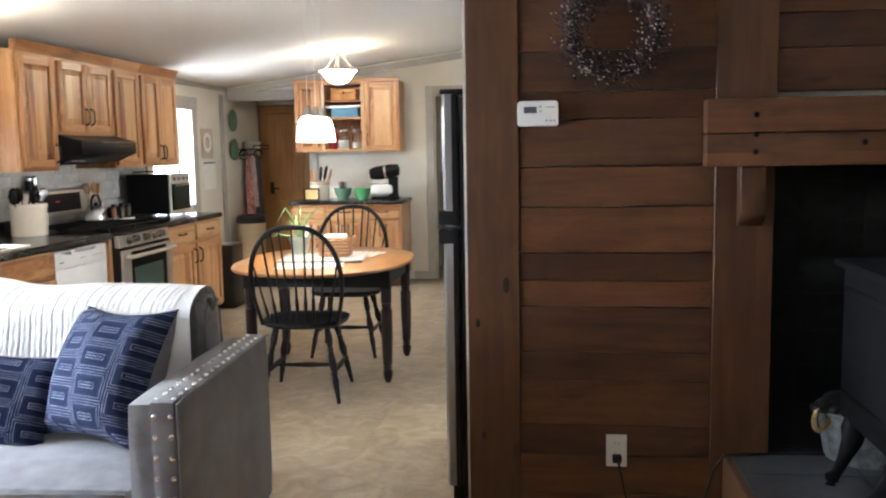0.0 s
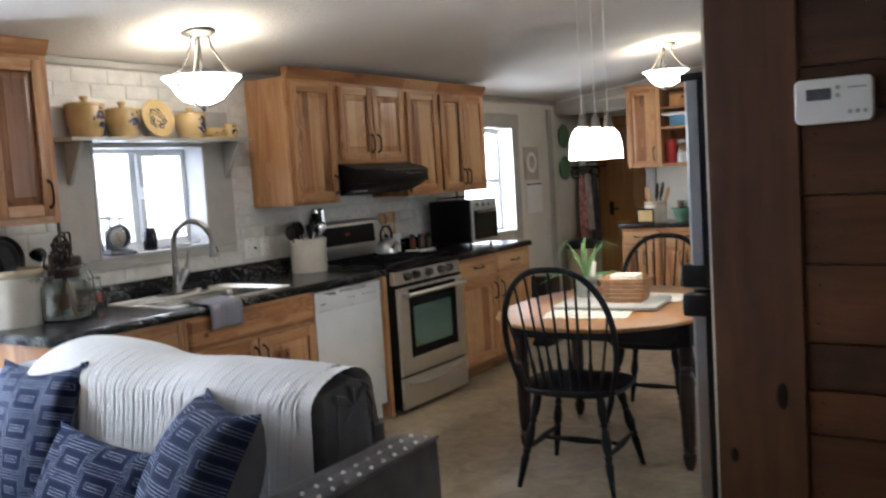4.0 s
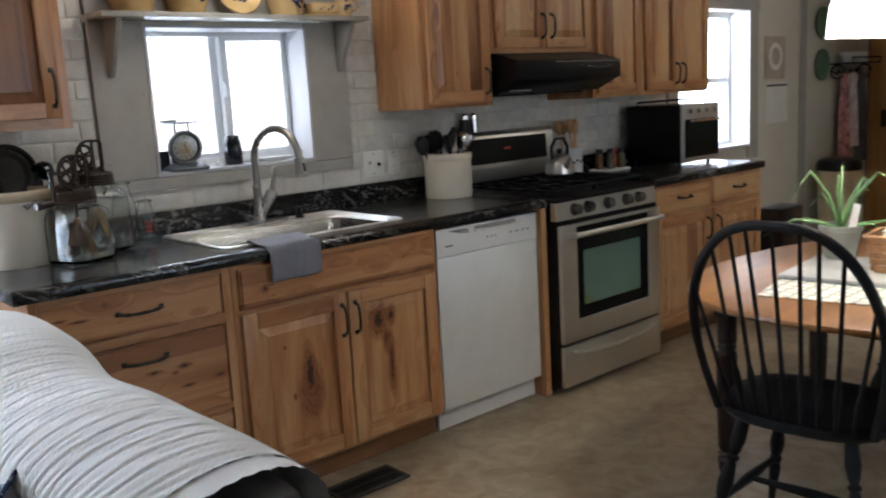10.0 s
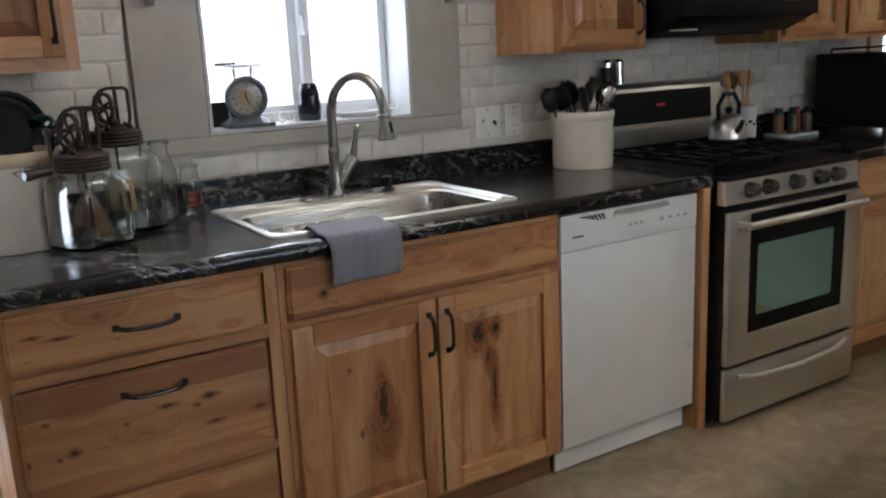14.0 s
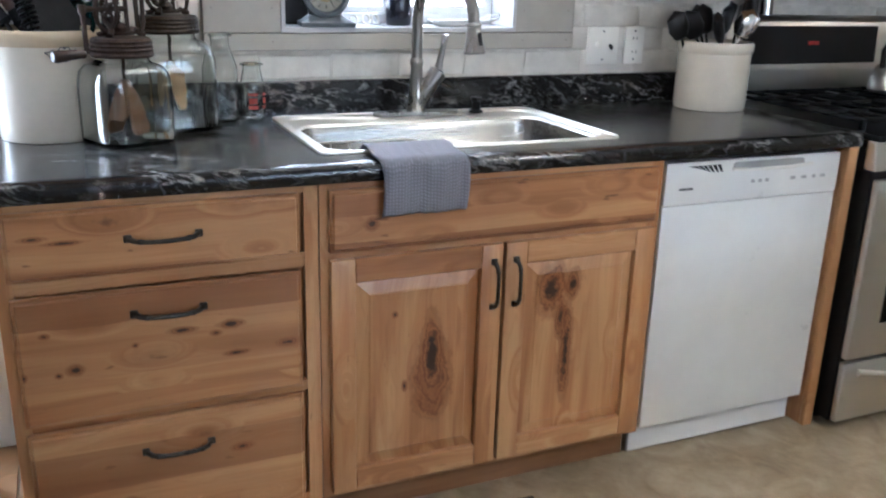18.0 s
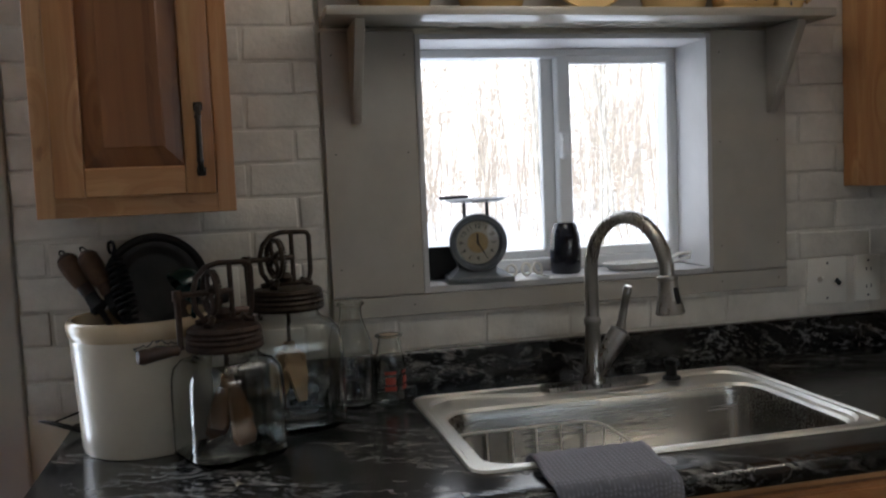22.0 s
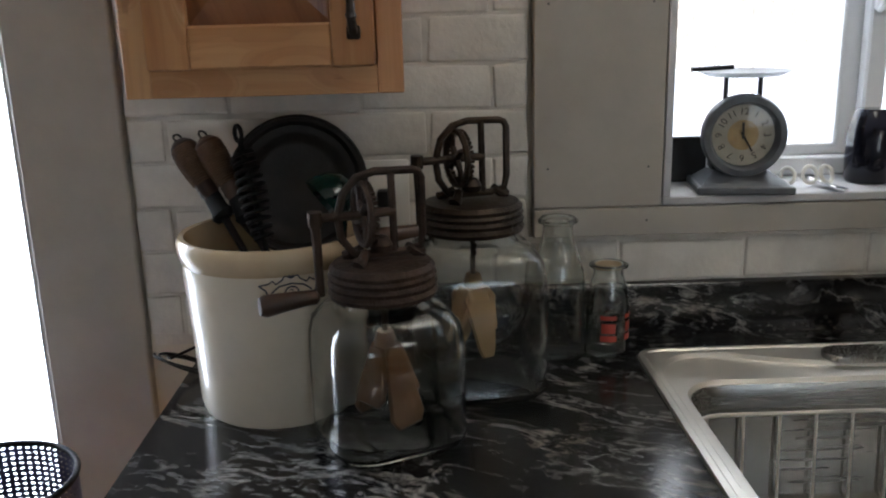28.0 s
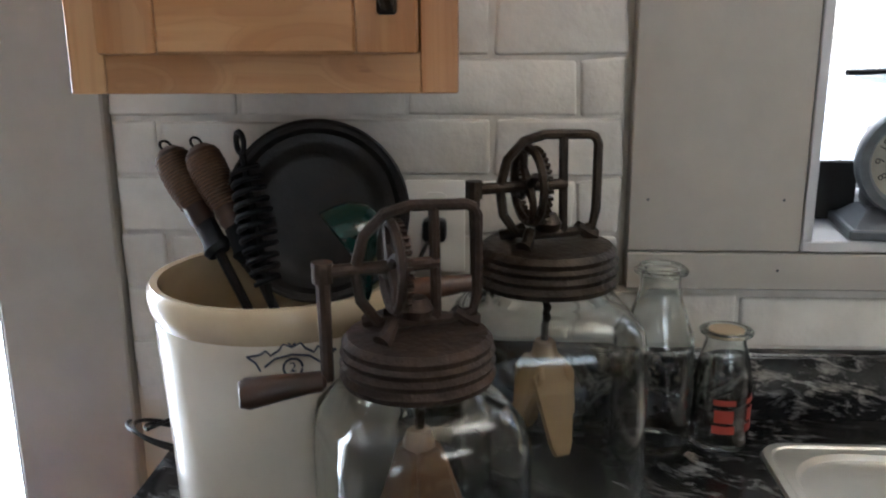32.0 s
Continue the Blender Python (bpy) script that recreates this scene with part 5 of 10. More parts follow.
    # burners and grates
    for bx in (-2.53, -2.83):
        for by in (y0 + 0.19, y1 - 0.19):
            part("burner", lathe([(0.0, 0.018), (0.032, 0.018), (0.038, 0.012), (0.045, 0.0)], (bx, by, 0.925), 20), black_iron, r)
    for k in range(2):
        a, b = (y0 + 0.02, (y0 + y1) / 2 - 0.005) if k == 0 else ((y0 + y1) / 2 + 0.005, y1 - 0.02)
        g = [tube([(-2.97, a, 0.955), (-2.97, b, 0.955), (-2.39, b, 0.955), (-2.39, a, 0.955)], 0.007, 6, True)]
        for s in (0.25, 0.5, 0.75):
            g.append(tube([(-2.97, a + (b - a) * s, 0.957), (-2.39, a + (b - a) * s, 0.957)], 0.006, 6))
        for s in (-2.83, -2.68, -2.53):
            g.append(tube([(s, a, 0.957), (s, b, 0.957)], 0.006, 6))
        for px in (-2.97, -2.39):
            for py in (a, b):
                g.append(box(px - 0.008, px + 0.008, py - 0.008, py + 0.008, 0.925, 0.957, 0.002))
        part("grate", join(*g), black_iron, r, "cast iron grate")


gas_range()


def range_hood():
    y0, y1 = 6.285, 7.06
    h = thing("range_hood", (-2.85, (y0 + y1) / 2, 1.40), "black under-cabinet range hood with a chrome line", "range hood")
    part("body", prism([(-3.085, 1.402), (-2.735, 1.402), (-2.60, 1.462), (-2.60, 1.557), (-2.745, 1.597), (-3.085, 1.597)], "y", y0, y1, 0.005), black_enamel, h)
    part("front_panel", box(-2.603, -2.585, y0 - 0.003, y1 + 0.003, 1.463, 1.553, 0.006, 2), black_enamel, h)
    part("chrome_line", box(-2.586, -2.5825, y0 + 0.26, y1 - 0.005, 1.5445, 1.5485), chrome, h, "thin chrome line")
    part("swoosh", tube([(-2.584, y1 - 0.27 + 0.02 * k, 1.523 - 0.009 * math.sin(math.pi * k / 10)) for k in range(11)], 0.0016, 5), chrome, h, "curved silver mark")
    for a in (0.30, 0.08):
        part("control_slot", box(-2.586, -2.5835, y1 - a - 0.03, y1 - a, 1.527, 1.530), slate_grey, h)
    part("lamp_lens", box(-2.70, -2.645, y0 + 0.05, y0 + 0.14, 1.414, 1.419), white_plastic, h, "small work light")
    part("filter", box(-3.02, -2.78, y0 + 0.08, y1 - 0.08, 1.392, 1.403), dark_steel, h)


range_hood()

# switch and outlet plates
for yc, w, tog in ((5.762, 0.118, True), (5.886, 0.076, False)):
    p = thing("switch_plate" if tog else "outlet_plate", (-3.08, yc, 1.05), "white double switch plate on the painted brick" if tog else "white outlet plate on the painted brick", "switch plate" if tog else "outlet")
    part("plate", box(-3.0772, -3.0685, yc - w / 2, yc + w / 2, 1.050, 1.172, 0.003, 2), white_plastic, p)
    if tog:
        part("toggle", moved(box(0, 0.02, -0.004, 0.004, -0.006, 0.006, 0.002), pose(-3.0685, yc + 0.026, 1.112, 0, 30, 0)), black_plastic, p, "black toggle switch")
        part("toggle", moved(box(0, 0.02, -0.004, 0.004, -0.006, 0.006, 0.002), pose(-3.0685, yc - 0.026, 1.112, 0, -30, 0)), white_plastic, p)
    else:
        for zz in (1.088, 1.133):
            s = part("socket", prism(rounded(0.036, 0.032, 0.012, 4, yc, zz), "x", -3.0690, -3.075), white_plastic, p)
            for dy in (-0.007, 0.007):
                part("slot", box(-3.0667, -3.0659, yc + dy - 0.001, yc + dy + 0.001, zz - 0.003, zz + 0.006), black_plastic, s)
    for zz in (1.065, 1.157):
        part("screw", moved(lathe([(0.0, 0.0015), (0.003, 0.001), (0.0035, 0)], (0, 0, 0), 8), pose(-3.0685, yc, zz, 0, 90, 0)), slate_grey, p)

wo = thing("outlet_plate", (-3.075, 4.235, 1.10), "white outlet plate with a black plug behind the churns", "outlet")
part("plate", box(-3.074, -3.068, 4.197, 4.273, 1.122, 1.242, 0.003, 2), white_plastic, wo)
part("socket", prism(rounded(0.034, 0.03, 0.012, 4, 4.235, 1.212), "x", -3.0678, -3.066), white_plastic, wo)
pg = part("plug", box(-3.0675, -3.042, 4.220, 4.250, 1.166, 1.196, 0.006, 2), black_plastic, wo, "black plug")
part("cord", tube([(-3.046, 4.228, 1.170), (-3.038, 4.216, 1.145), (-3.035, 4.198, 1.125), (-3.035, 4.19, 1.06), (-3.035, 4.20, 0.96), (-3.03, 4.215, 0.932)], 0.003, 6), black_plastic, pg, "thin black cord")

# ---- living room side: stained board wall, fireplace ----
PY = 3.885
post = thing("corner_post", (0.39, 3.86, 0), "wide stained corner board with dark knots", "corner board", kind="structure")
part("board", box(0.304, 0.496, PY - 0.028, PY - 0.001, 0.0, 2.62, 0.003), cedar_v, post)
part("edge_board", box(0.299, 0.3205, PY - 0.0005, 3.99, 0.0, 2.58, 0.002), cedar_v, post)
part("base_board", box(0.4965, 1.19, PY - 0.03, PY - 0.024, 0.0, 0.034, 0.002), cedar_h, post)
knot_dark = plain("dark_knot_wood", (0.012, 0.006, 0.004), 0.5, vary=0.5, scale=60)
for kx, kz, kr in ((0.449, 0.947, 0.016), (0.340, 0.803, 0.009), (0.358, 0.371, 0.008), (0.36, 2.12, 0.013)):
    part("knot", moved(lathe([(0.0, 0.0016), (kr * 0.9, 0.0014), (kr * 1.25, 0.0)], (0, 0, 0), 16, (0.75, 1.5)), pose(kx, PY - 0.0282, kz, 90, 0, 12)), knot_dark, post, "dark knot in the board")
levels = (0.03, 0.153, 0.302, 0.419, 0.589, 0.697, 0.866, 0.963, 1.067, 1.235, 1.38, 1.551, 1.648, 1.794, 1.98, 2.13, 2.30, 2.45, 2.62)
boards = thing("board_wall", (0.84, PY, 0.03), "stained brown plank wall with boards laid level", "plank wall", kind="structure")
rng = random.Random(5)
for a, b in zip(levels, levels[1:]):
    proud = rng.uniform(0.0, 0.005)
    part("plank", box(0.4965, 1.1895, PY - 0.019 - proud, PY - 0.001, a + 0.0012, b - 0.0012, 0.0022), cedar_h, boards)
first_nail = None
for a, b in zip(levels, levels[1:]):
    for nx, nz in ((0.522, a + (b - a) * 0.25), (0.527, a + (b - a) * 0.75), (1.158, a + (b - a) * 0.3), (1.153, a + (b - a) * 0.72)):
        if first_nail is None:
            first_nail, nail_at = part("nail", moved(lathe([(0.0, 0.0012), (0.0024, 0.001), (0.003, 0.0)], (0, 0, 0), 8), pose(nx, PY - 0.0243, nz, 90, 0, 0)), knot_dark, boards), Vector((nx, 0, nz))
        else:
            copy_part(first_nail, boards, Vector((nx, 0, nz)) - nail_at)
for a, b in zip((1.63, 1.78, 1.90, 2.02, 2.20, 2.36, 2.5), (1.78, 1.90, 2.02, 2.20, 2.36, 2.5, 2.66)):
    part("plank", box(1.3955, 3.0, PY - 0.019 - rng.uniform(0, 0.005), PY - 0.001, a + 0.0012, b - 0.0012, 0.0022), cedar_h, boards)
fp = thing("fireplace_surround", (1.9, PY, 0.32), "stained wood fireplace surround with a heavy mantel", "fireplace", kind="structure")
part("side_board", box(1.19, 1.395, PY - 0.034, PY - 0.001, 0.0, 2.66, 0.003), cedar_v, fp)
part("side_board", box(3.0, 3.2, PY - 0.034, PY - 0.001, 0.0, 2.66, 0.003), cedar_v, fp)
m1 = part("mantel_beam", box(1.145, 3.25, PY - 0.125, PY - 0.0345, 1.376, 1.488, 0.006, 2), cedar_h, fp)
part("mantel_beam", box(1.145, 3.25, PY - 0.125, PY - 0.0345, 1.491, 1.607, 0.006, 2), cedar_h, fp)
for bx, bz in ((1.307, 1.551), (1.307, 1.484), (1.307, 1.425), (1.66, 1.452)):
    part("bolt", moved(lathe([(0.0, 0.004), (0.006, 0.0035), (0.009, 0.001), (0.0095, 0.0)], (0, 0, 0), 12), pose(bx, PY - 0.1252, bz, 90, 0, 0)), black_iron, m1, "dark bolt head")
part("bracket", prism([(PY - 0.10, 1.375), (PY - 0.0345, 1.375), (PY - 0.0345, 1.165), (PY - 0.055, 1.165), (PY - 0.10, 1.205)], "x", 1.265, 1.352, 0.004), cedar_v, fp)
alc = structure("fireplace_alcove", join(box(1.395, 3.0, 4.55, 4.6, 0.0, 1.46), box(1.35, 1.395, PY - 0.001, 4.55, 0.0, 1.46), box(3.0, 3.05, PY - 0.001, 4.55, 0.0, 1.46), box(1.395, 3.0, 3.985, 4.55, 1.45, 1.5)), black_tile, "black slate-lined fireplace alcove", "alcove", 0)
for r_ in range(7):
    for c_ in range(6):
        x0 = 1.40 + c_ * 0.266
        z0 = 0.33 + r_ * 0.16
        t_ = part("tile", box(x0, x0 + 0.262, 4.542, 4.5495, z0, z0 + 0.156, 0.002), black_tile, alc)
hearth_wood = wood("hearth_edge_wood", (0.10, 0.045, 0.018), (0.16, 0.075, 0.03), (0.22, 0.11, 0.048), "y", rough=0.5, stave=0.4, knots=0.3, streaks=0.2, tone=0.3, coat=0.05)
hearth = thing("hearth", (2.1, 3.9, 0), "raised slate hearth with a wooden edge", "hearth", kind="structure")
part("slab", box(1.262, 3.3, 3.06, 4.54, 0.0, 0.318), slate_grey, hearth)
part("edge_board", box(1.235, 1.2615, 3.03, PY - 0.035, 0.0, 0.325, 0.003), hearth_wood, hearth)
part("edge_board", box(1.2615, 3.3, 3.03, 3.059, 0.0, 0.325, 0.003), hearth_wood, hearth)
for i in range(5):
    for j in range(4):
        part("slate_tile", box(1.266 + i * 0.4, 1.66 + i * 0.4, 3.066 + j * 0.3, 3.36 + j * 0.3, 0.318, 0.323, 0.0015), slate_grey, hearth)

stove = thing("wood_stove", (2.1, 3.6, 0.323), "black cast iron wood stove on bowed legs", "stove")
part("body", box(1.60, 2.56, 3.20, 3.74, 0.516, 1.035, 0.012, 2), black_iron, stove)
part("top_plate", box(1.575, 2.585, 3.17, 3.77, 1.0355, 1.062, 0.008, 2), black_iron, stove)
part("front_door", box(1.76, 2.40, 3.178, 3.1995, 0.60, 0.97, 0.008, 2), black_iron, stove)
for zz in (0.60, 0.955):
    part("side_moulding", box(1.592, 1.5995, 3.23, 3.71, zz, zz + 0.02, 0.003), black_iron, stove)
for lx, sx in ((1.635, -1), (2.525, 1)):
    for ly, sy in ((3.265, -1), (3.665, 1)):
        # cabriole: a heavy knee, a slim ankle and a toe turned out
        part("leg", tube([(lx, ly, 0.53), (lx + sx * 0.010, ly - sy * 0.004, 0.49), (lx + sx * 0.018, ly - sy * 0.014, 0.45), (lx + sx * 0.052, ly - sy * 0.040, 0.395), (lx + sx * 0.082, ly - sy * 0.064, 0.355), (lx + sx * 0.10, ly - sy * 0.078, 0.345), (lx + sx * 0.104, ly - sy * 0.08, 0.335)], [0.036, 0.042, 0.034, 0.021, 0.018, 0.024, 0.016], 14), black_iron, stove)
        part("foot_pad", lathe([(0.0, 0.0), (0.017, 0.0), (0.012, 0.006), (0.008, 0.018), (0.0, 0.02)], (lx + sx * 0.102, ly - sy * 0.079, 0.3235), 14), black_iron, stove)
part("stove_pipe", tube([(2.08, 3.62, 1.062), (2.08, 3.62, 1.20), (2.08, 3.70, 1.29), (2.08, 4.10, 1.30), (2.08, 4.541, 1.30)], 0.075, 20), black_iron, stove)
pail = thing("ash_bucket", (1.735, 3.865, 0.323), "galvanised steel bucket with a rope handle", "bucket")
galv = plain("galvanised_steel", (0.38, 0.40, 0.41), 0.45, 0.6, vary=0.45, scale=26)
body_ = part("body", lathe([(0.0, 0.004), (0.132, 0.004), (0.137, 0.0), (0.139, 0.01), (0.152, 0.08), (0.1535, 0.084), (0.153, 0.09), (0.168, 0.168), (0.173, 0.171), (0.175, 0.177), (0.171, 0.182), (0.166, 0.178), (0.134, 0.012), (0.0, 0.01)], (1.735, 3.865, 0.3235), 40), galv, pail)
part("handle_ear", moved(box(-0.022, 0.022, -0.002, 0.002, -0.03, 0.012, 0.001), pose(1.572, 3.822, 0.478, 0, -12, -75)), galv, body_)
rope = plain("jute_rope", (0.46, 0.32, 0.15), 0.9, vary=0.3, scale=60, bump=0.6)
line_ = [Vector(p) for p in ((1.598, 3.800, 0.485), (1.576, 3.785, 0.470), (1.556, 3.775, 0.452), (1.540, 3.772, 0.447), (1.530, 3.774, 0.466), (1.532, 3.780, 0.490), (1.545, 3.80, 0.505), (1.572, 3.83, 0.512))]
path_ = []
for a, b in zip(line_, line_[1:]):
    path_ += [a.lerp(b, k / 6) for k in range(6)]
rp = part("rope_handle", tube(path_, 0.009, 8), rope, pail, "thick twisted jute rope")
for ph in (0.0, 2.094, 4.189):
    strand = []
    for k, p in enumerate(path_[1:-1], 1):
        d = (path_[k + 1] - path_[k - 1]).normalized()
        u = d.orthogonal().normalized()
        q = ph + k * 0.75
        strand.append(p + (u * math.cos(q) + d.cross(u) * math.sin(q)) * 0.0065)
    part("strand", tube(strand, 0.0052, 6), rope, rp)
glove = thing("fire_glove", (1.64, 3.84, 0.50), "dark leather fire gloves on the bucket", "gloves")
hide = plain("dark_glove_leather", (0.018, 0.017, 0.017), 0.42, vary=0.4, scale=30, bump=0.4, fine=120)
part("palm", moved(soft_shape(0.075, 0.055, 0.03), pose(1.625, 3.83, 0.535, 8, -16, 20)), hide, glove)
part("cuff", moved(soft_shape(0.04, 0.05, 0.026), pose(1.70, 3.87, 0.553, 4, -10, 24)), hide, glove)
for k in range(3):
    a = Vector((1.575 - 0.004 * k, 3.79 + 0.026 * k, 0.530 - 0.004 * k))
    part("finger", tube([a + Vector((0.03, 0.01, 0.004)), a, a + Vector((-0.026, -0.006, -0.014)), a + Vector((-0.032, -0.008, -0.02))], [0.014, 0.0145, 0.012, 0.004], 10), hide, glove)

thermo = thing("thermostat", (0.567, PY - 0.02, 1.527), "white wall thermostat with a small grey screen", "thermostat")
part("housing", prism(rounded(0.147, 0.091, 0.012, 4, 0.567, 1.573), "y", PY - 0.058, PY - 0.0265, 0.003), white_plastic, thermo)
part("screen", box(0.517, 0.563, PY - 0.0595, PY - 0.0585, 1.575, 1.598), slate_grey, thermo, "grey display")
for bx, bz in ((0.576, 1.598), (0.576, 1.582), (0.598, 1.548), (0.612, 1.548), (0.626, 1.548)):
    part("button", moved(lathe([(0.0, 0.002), (0.004, 0.001), (0.0045, 0)], (0, 0, 0), 10), pose(bx, PY - 0.058, bz, 90, 0, 0)), ice_stone, thermo)
part("marking", box(0.594, 0.630, PY - 0.0592, PY - 0.0583, 1.594, 1.598), ice_stone, thermo)
op = thing("outlet_plate", (0.852, PY - 0.02, 0.262), "white outlet plate with a black plug and cord", "outlet")
pl = part("plate", box(0.814, 0.890, PY - 0.031, PY - 0.0255, 0.262, 0.386, 0.003, 2), white_plastic, op)
for zz in (0.297, 0.352):
    s = part("socket", prism(rounded(0.034, 0.03, 0.012, 4, 0.852, zz), "y", PY - 0.033, PY - 0.0308), white_plastic, pl)
    for dx in (-0.007, 0.007):
        part("slot", box(0.852 + dx - 0.001, 0.852 + dx + 0.001, PY - 0.0338, PY - 0.0329, zz - 0.002, zz + 0.007), black_plastic, pl)
cord = thing("power_cord", (0.95, PY - 0.06, 0.0), "black power cord and plug running along the floor", "cord")
part("plug", box(0.836, 0.870, PY - 0.062, PY - 0.0335, 0.284, 0.314, 0.006, 2), black_plastic, cord)
part("cable", tube([(0.856, PY - 0.062, 0.294), (0.862, PY - 0.085, 0.27), (0.88, PY - 0.09, 0.18), (0.92, PY - 0.08, 0.06), (0.99, PY - 0.075, 0.012), (1.06, PY - 0.08, 0.008), (1.12, PY - 0.08, 0.03), (1.165, PY - 0.075, 0.16), (1.20, PY - 0.07, 0.28), (1.235, PY - 0.07, 0.333), (1.30, PY - 0.06, 0.335), (1.42, PY - 0.03, 0.328), (1.6, PY - 0.02, 0.328)], 0.0045, 8), black_plastic, cord)


def berry_wreath():
    w = thing("berry_wreath", (0.83, PY - 0.06, 1.65), "dark berry wreath with small white and purple berries", "wreath")
    rng = random.Random(11)
    c = Vector((0.83, PY - 0.062, 1.858))
    part("ring", tube([c + Vector((0.148 * math.cos(a), 0, 0.148 * math.sin(a))) for a in (2 * math.pi * k / 40 for k in range(40))], 0.022, 8, True), handle_wood, w)
    for nm, cnt, mat, lo, hi in (("berry_spray", 900, plain("purple_berry", (0.035, 0.016, 0.014), 0.5, vary=0.4), 0.004, 0.0065), ("pale_berries", 300, plain("pale_berry", (0.46, 0.40, 0.33), 0.6, vary=0.3), 0.003, 0.0048)):
        vs, fs = [], []
        for _ in range(cnt):
            a = rng.uniform(0, 6.283)
            t = rng.uniform(0, 6.283)
            rr = 0.148 + abs(rng.gauss(0.034, 0.020)) * math.cos(t)
            p = c + Vector((rr * math.cos(a), -0.004 - abs(0.035 * math.sin(t)), rr * math.sin(a)))
            r = rng.uniform(lo, hi)
            b = len(vs)
            vs += [tuple(p + Vector(d) * r) for d in ((1, 0, 0), (0, 1, 0), (-1, 0, 0), (0, -1, 0), (0, 0, 1), (0, 0, -1), (0.6, 0.6, 0.55), (-0.6, -0.6, 0.55), (0.6, -0.6, -0.55), (-0.6, 0.6, -0.55))]
            fs += [(b + i, b + j, b + k) for i, j, k in ((0, 1, 6), (1, 4, 6), (4, 0, 6), (2, 3, 7), (3, 4, 7), (4, 2, 7), (3, 0, 8), (0, 5, 8), (5, 3, 8), (1, 2, 9), (2, 5, 9), (5, 1, 9), (0, 4, 3), (1, 2, 4), (0, 1, 5), (2, 3, 5))]
        me = bpy.data.meshes.new(nm)
        me.from_pydata([tuple(Vector(v) - w.location) for v in vs], [], fs)
        me.materials.append(mat)
        ob = new(nm, me)
        ob.parent = w
        ob["kind"] = "stuff"
    twigs = []
    for _ in range(150):
        a = rng.uniform(0, 6.283)
        p = c + Vector((0.16 * math.cos(a), -0.02, 0.16 * math.sin(a)))
        d = Vector((math.cos(a + rng.uniform(-0.9, 0.9)), rng.uniform(-0.5, 0.1), math.sin(a + rng.uniform(-0.9, 0.9)))) * rng.uniform(0.02, 0.065)
        twigs.append(tube([p, p + d * 0.5 + Vector((0, -0.004, 0)), p + d], [0.0016, 0.0013, 0.0022], 4))
    tw = part("twigs", join(*twigs), handle_wood, w)
    tw["kind"] = "stuff"


berry_wreath()

# ---- sofa ----
SOFA = pose(-0.450, 2.985, 0, 0, 0, 2.7) @ Matrix.Diagonal((1, 0.94, 1, 1))
sofa = thing("sofa", (-1.5, 3.45, 0), "grey velvet sofa with nailhead studded arms", "sofa")


def soft_box(x0, x1, y0, y1, z0, z1, r, puff=0.0, seg=3):
    """A cushion: a box with round edges and swollen faces."""
    bm = bmesh.new()
    bmesh.ops.create_cube(bm, size=1.0)
    bmesh.ops.subdivide_edges(bm, edges=bm.edges[:], cuts=5, use_grid_fill=True)
    cx, cy, cz = (x0 + x1) / 2, (y0 + y1) / 2, (z0 + z1) / 2
    hx, hy, hz = (x1 - x0) / 2, (y1 - y0) / 2, (z1 - z0) / 2
    for v in bm.verts:
        p = Vector((v.co.x * 2 * hx, v.co.y * 2 * hy, v.co.z * 2 * hz))
        q = Vector((max(-hx + r, min(hx - r, p.x)), max(-hy + r, min(hy - r, p.y)), max(-hz + r, min(hz - r, p.z))))
        d = p - q
        if d.length > 1e-6:
            p = q + d.normalized() * r
        fx, fy, fz = 1 - (p.x / hx) ** 2, 1 - (p.y / hy) ** 2, 1 - (p.z / hz) ** 2
        ax = max(range(3), key=lambda i: abs((v.co.x, v.co.y, v.co.z)[i]))
        f = [max(0, fy) * max(0, fz), max(0, fx) * max(0, fz), max(0, fx) * max(0, fy)][ax] ** 0.5
        p[ax] += math.copysign(puff * f, p[ax])
        v.co = (cx + p.x, cy + p.y, cz + p.z)
    for f in bm.faces:
        f.smooth = True
    return bm


SL = -1.88       # length of the sofa in its own frame
AW = 0.165       # arm width


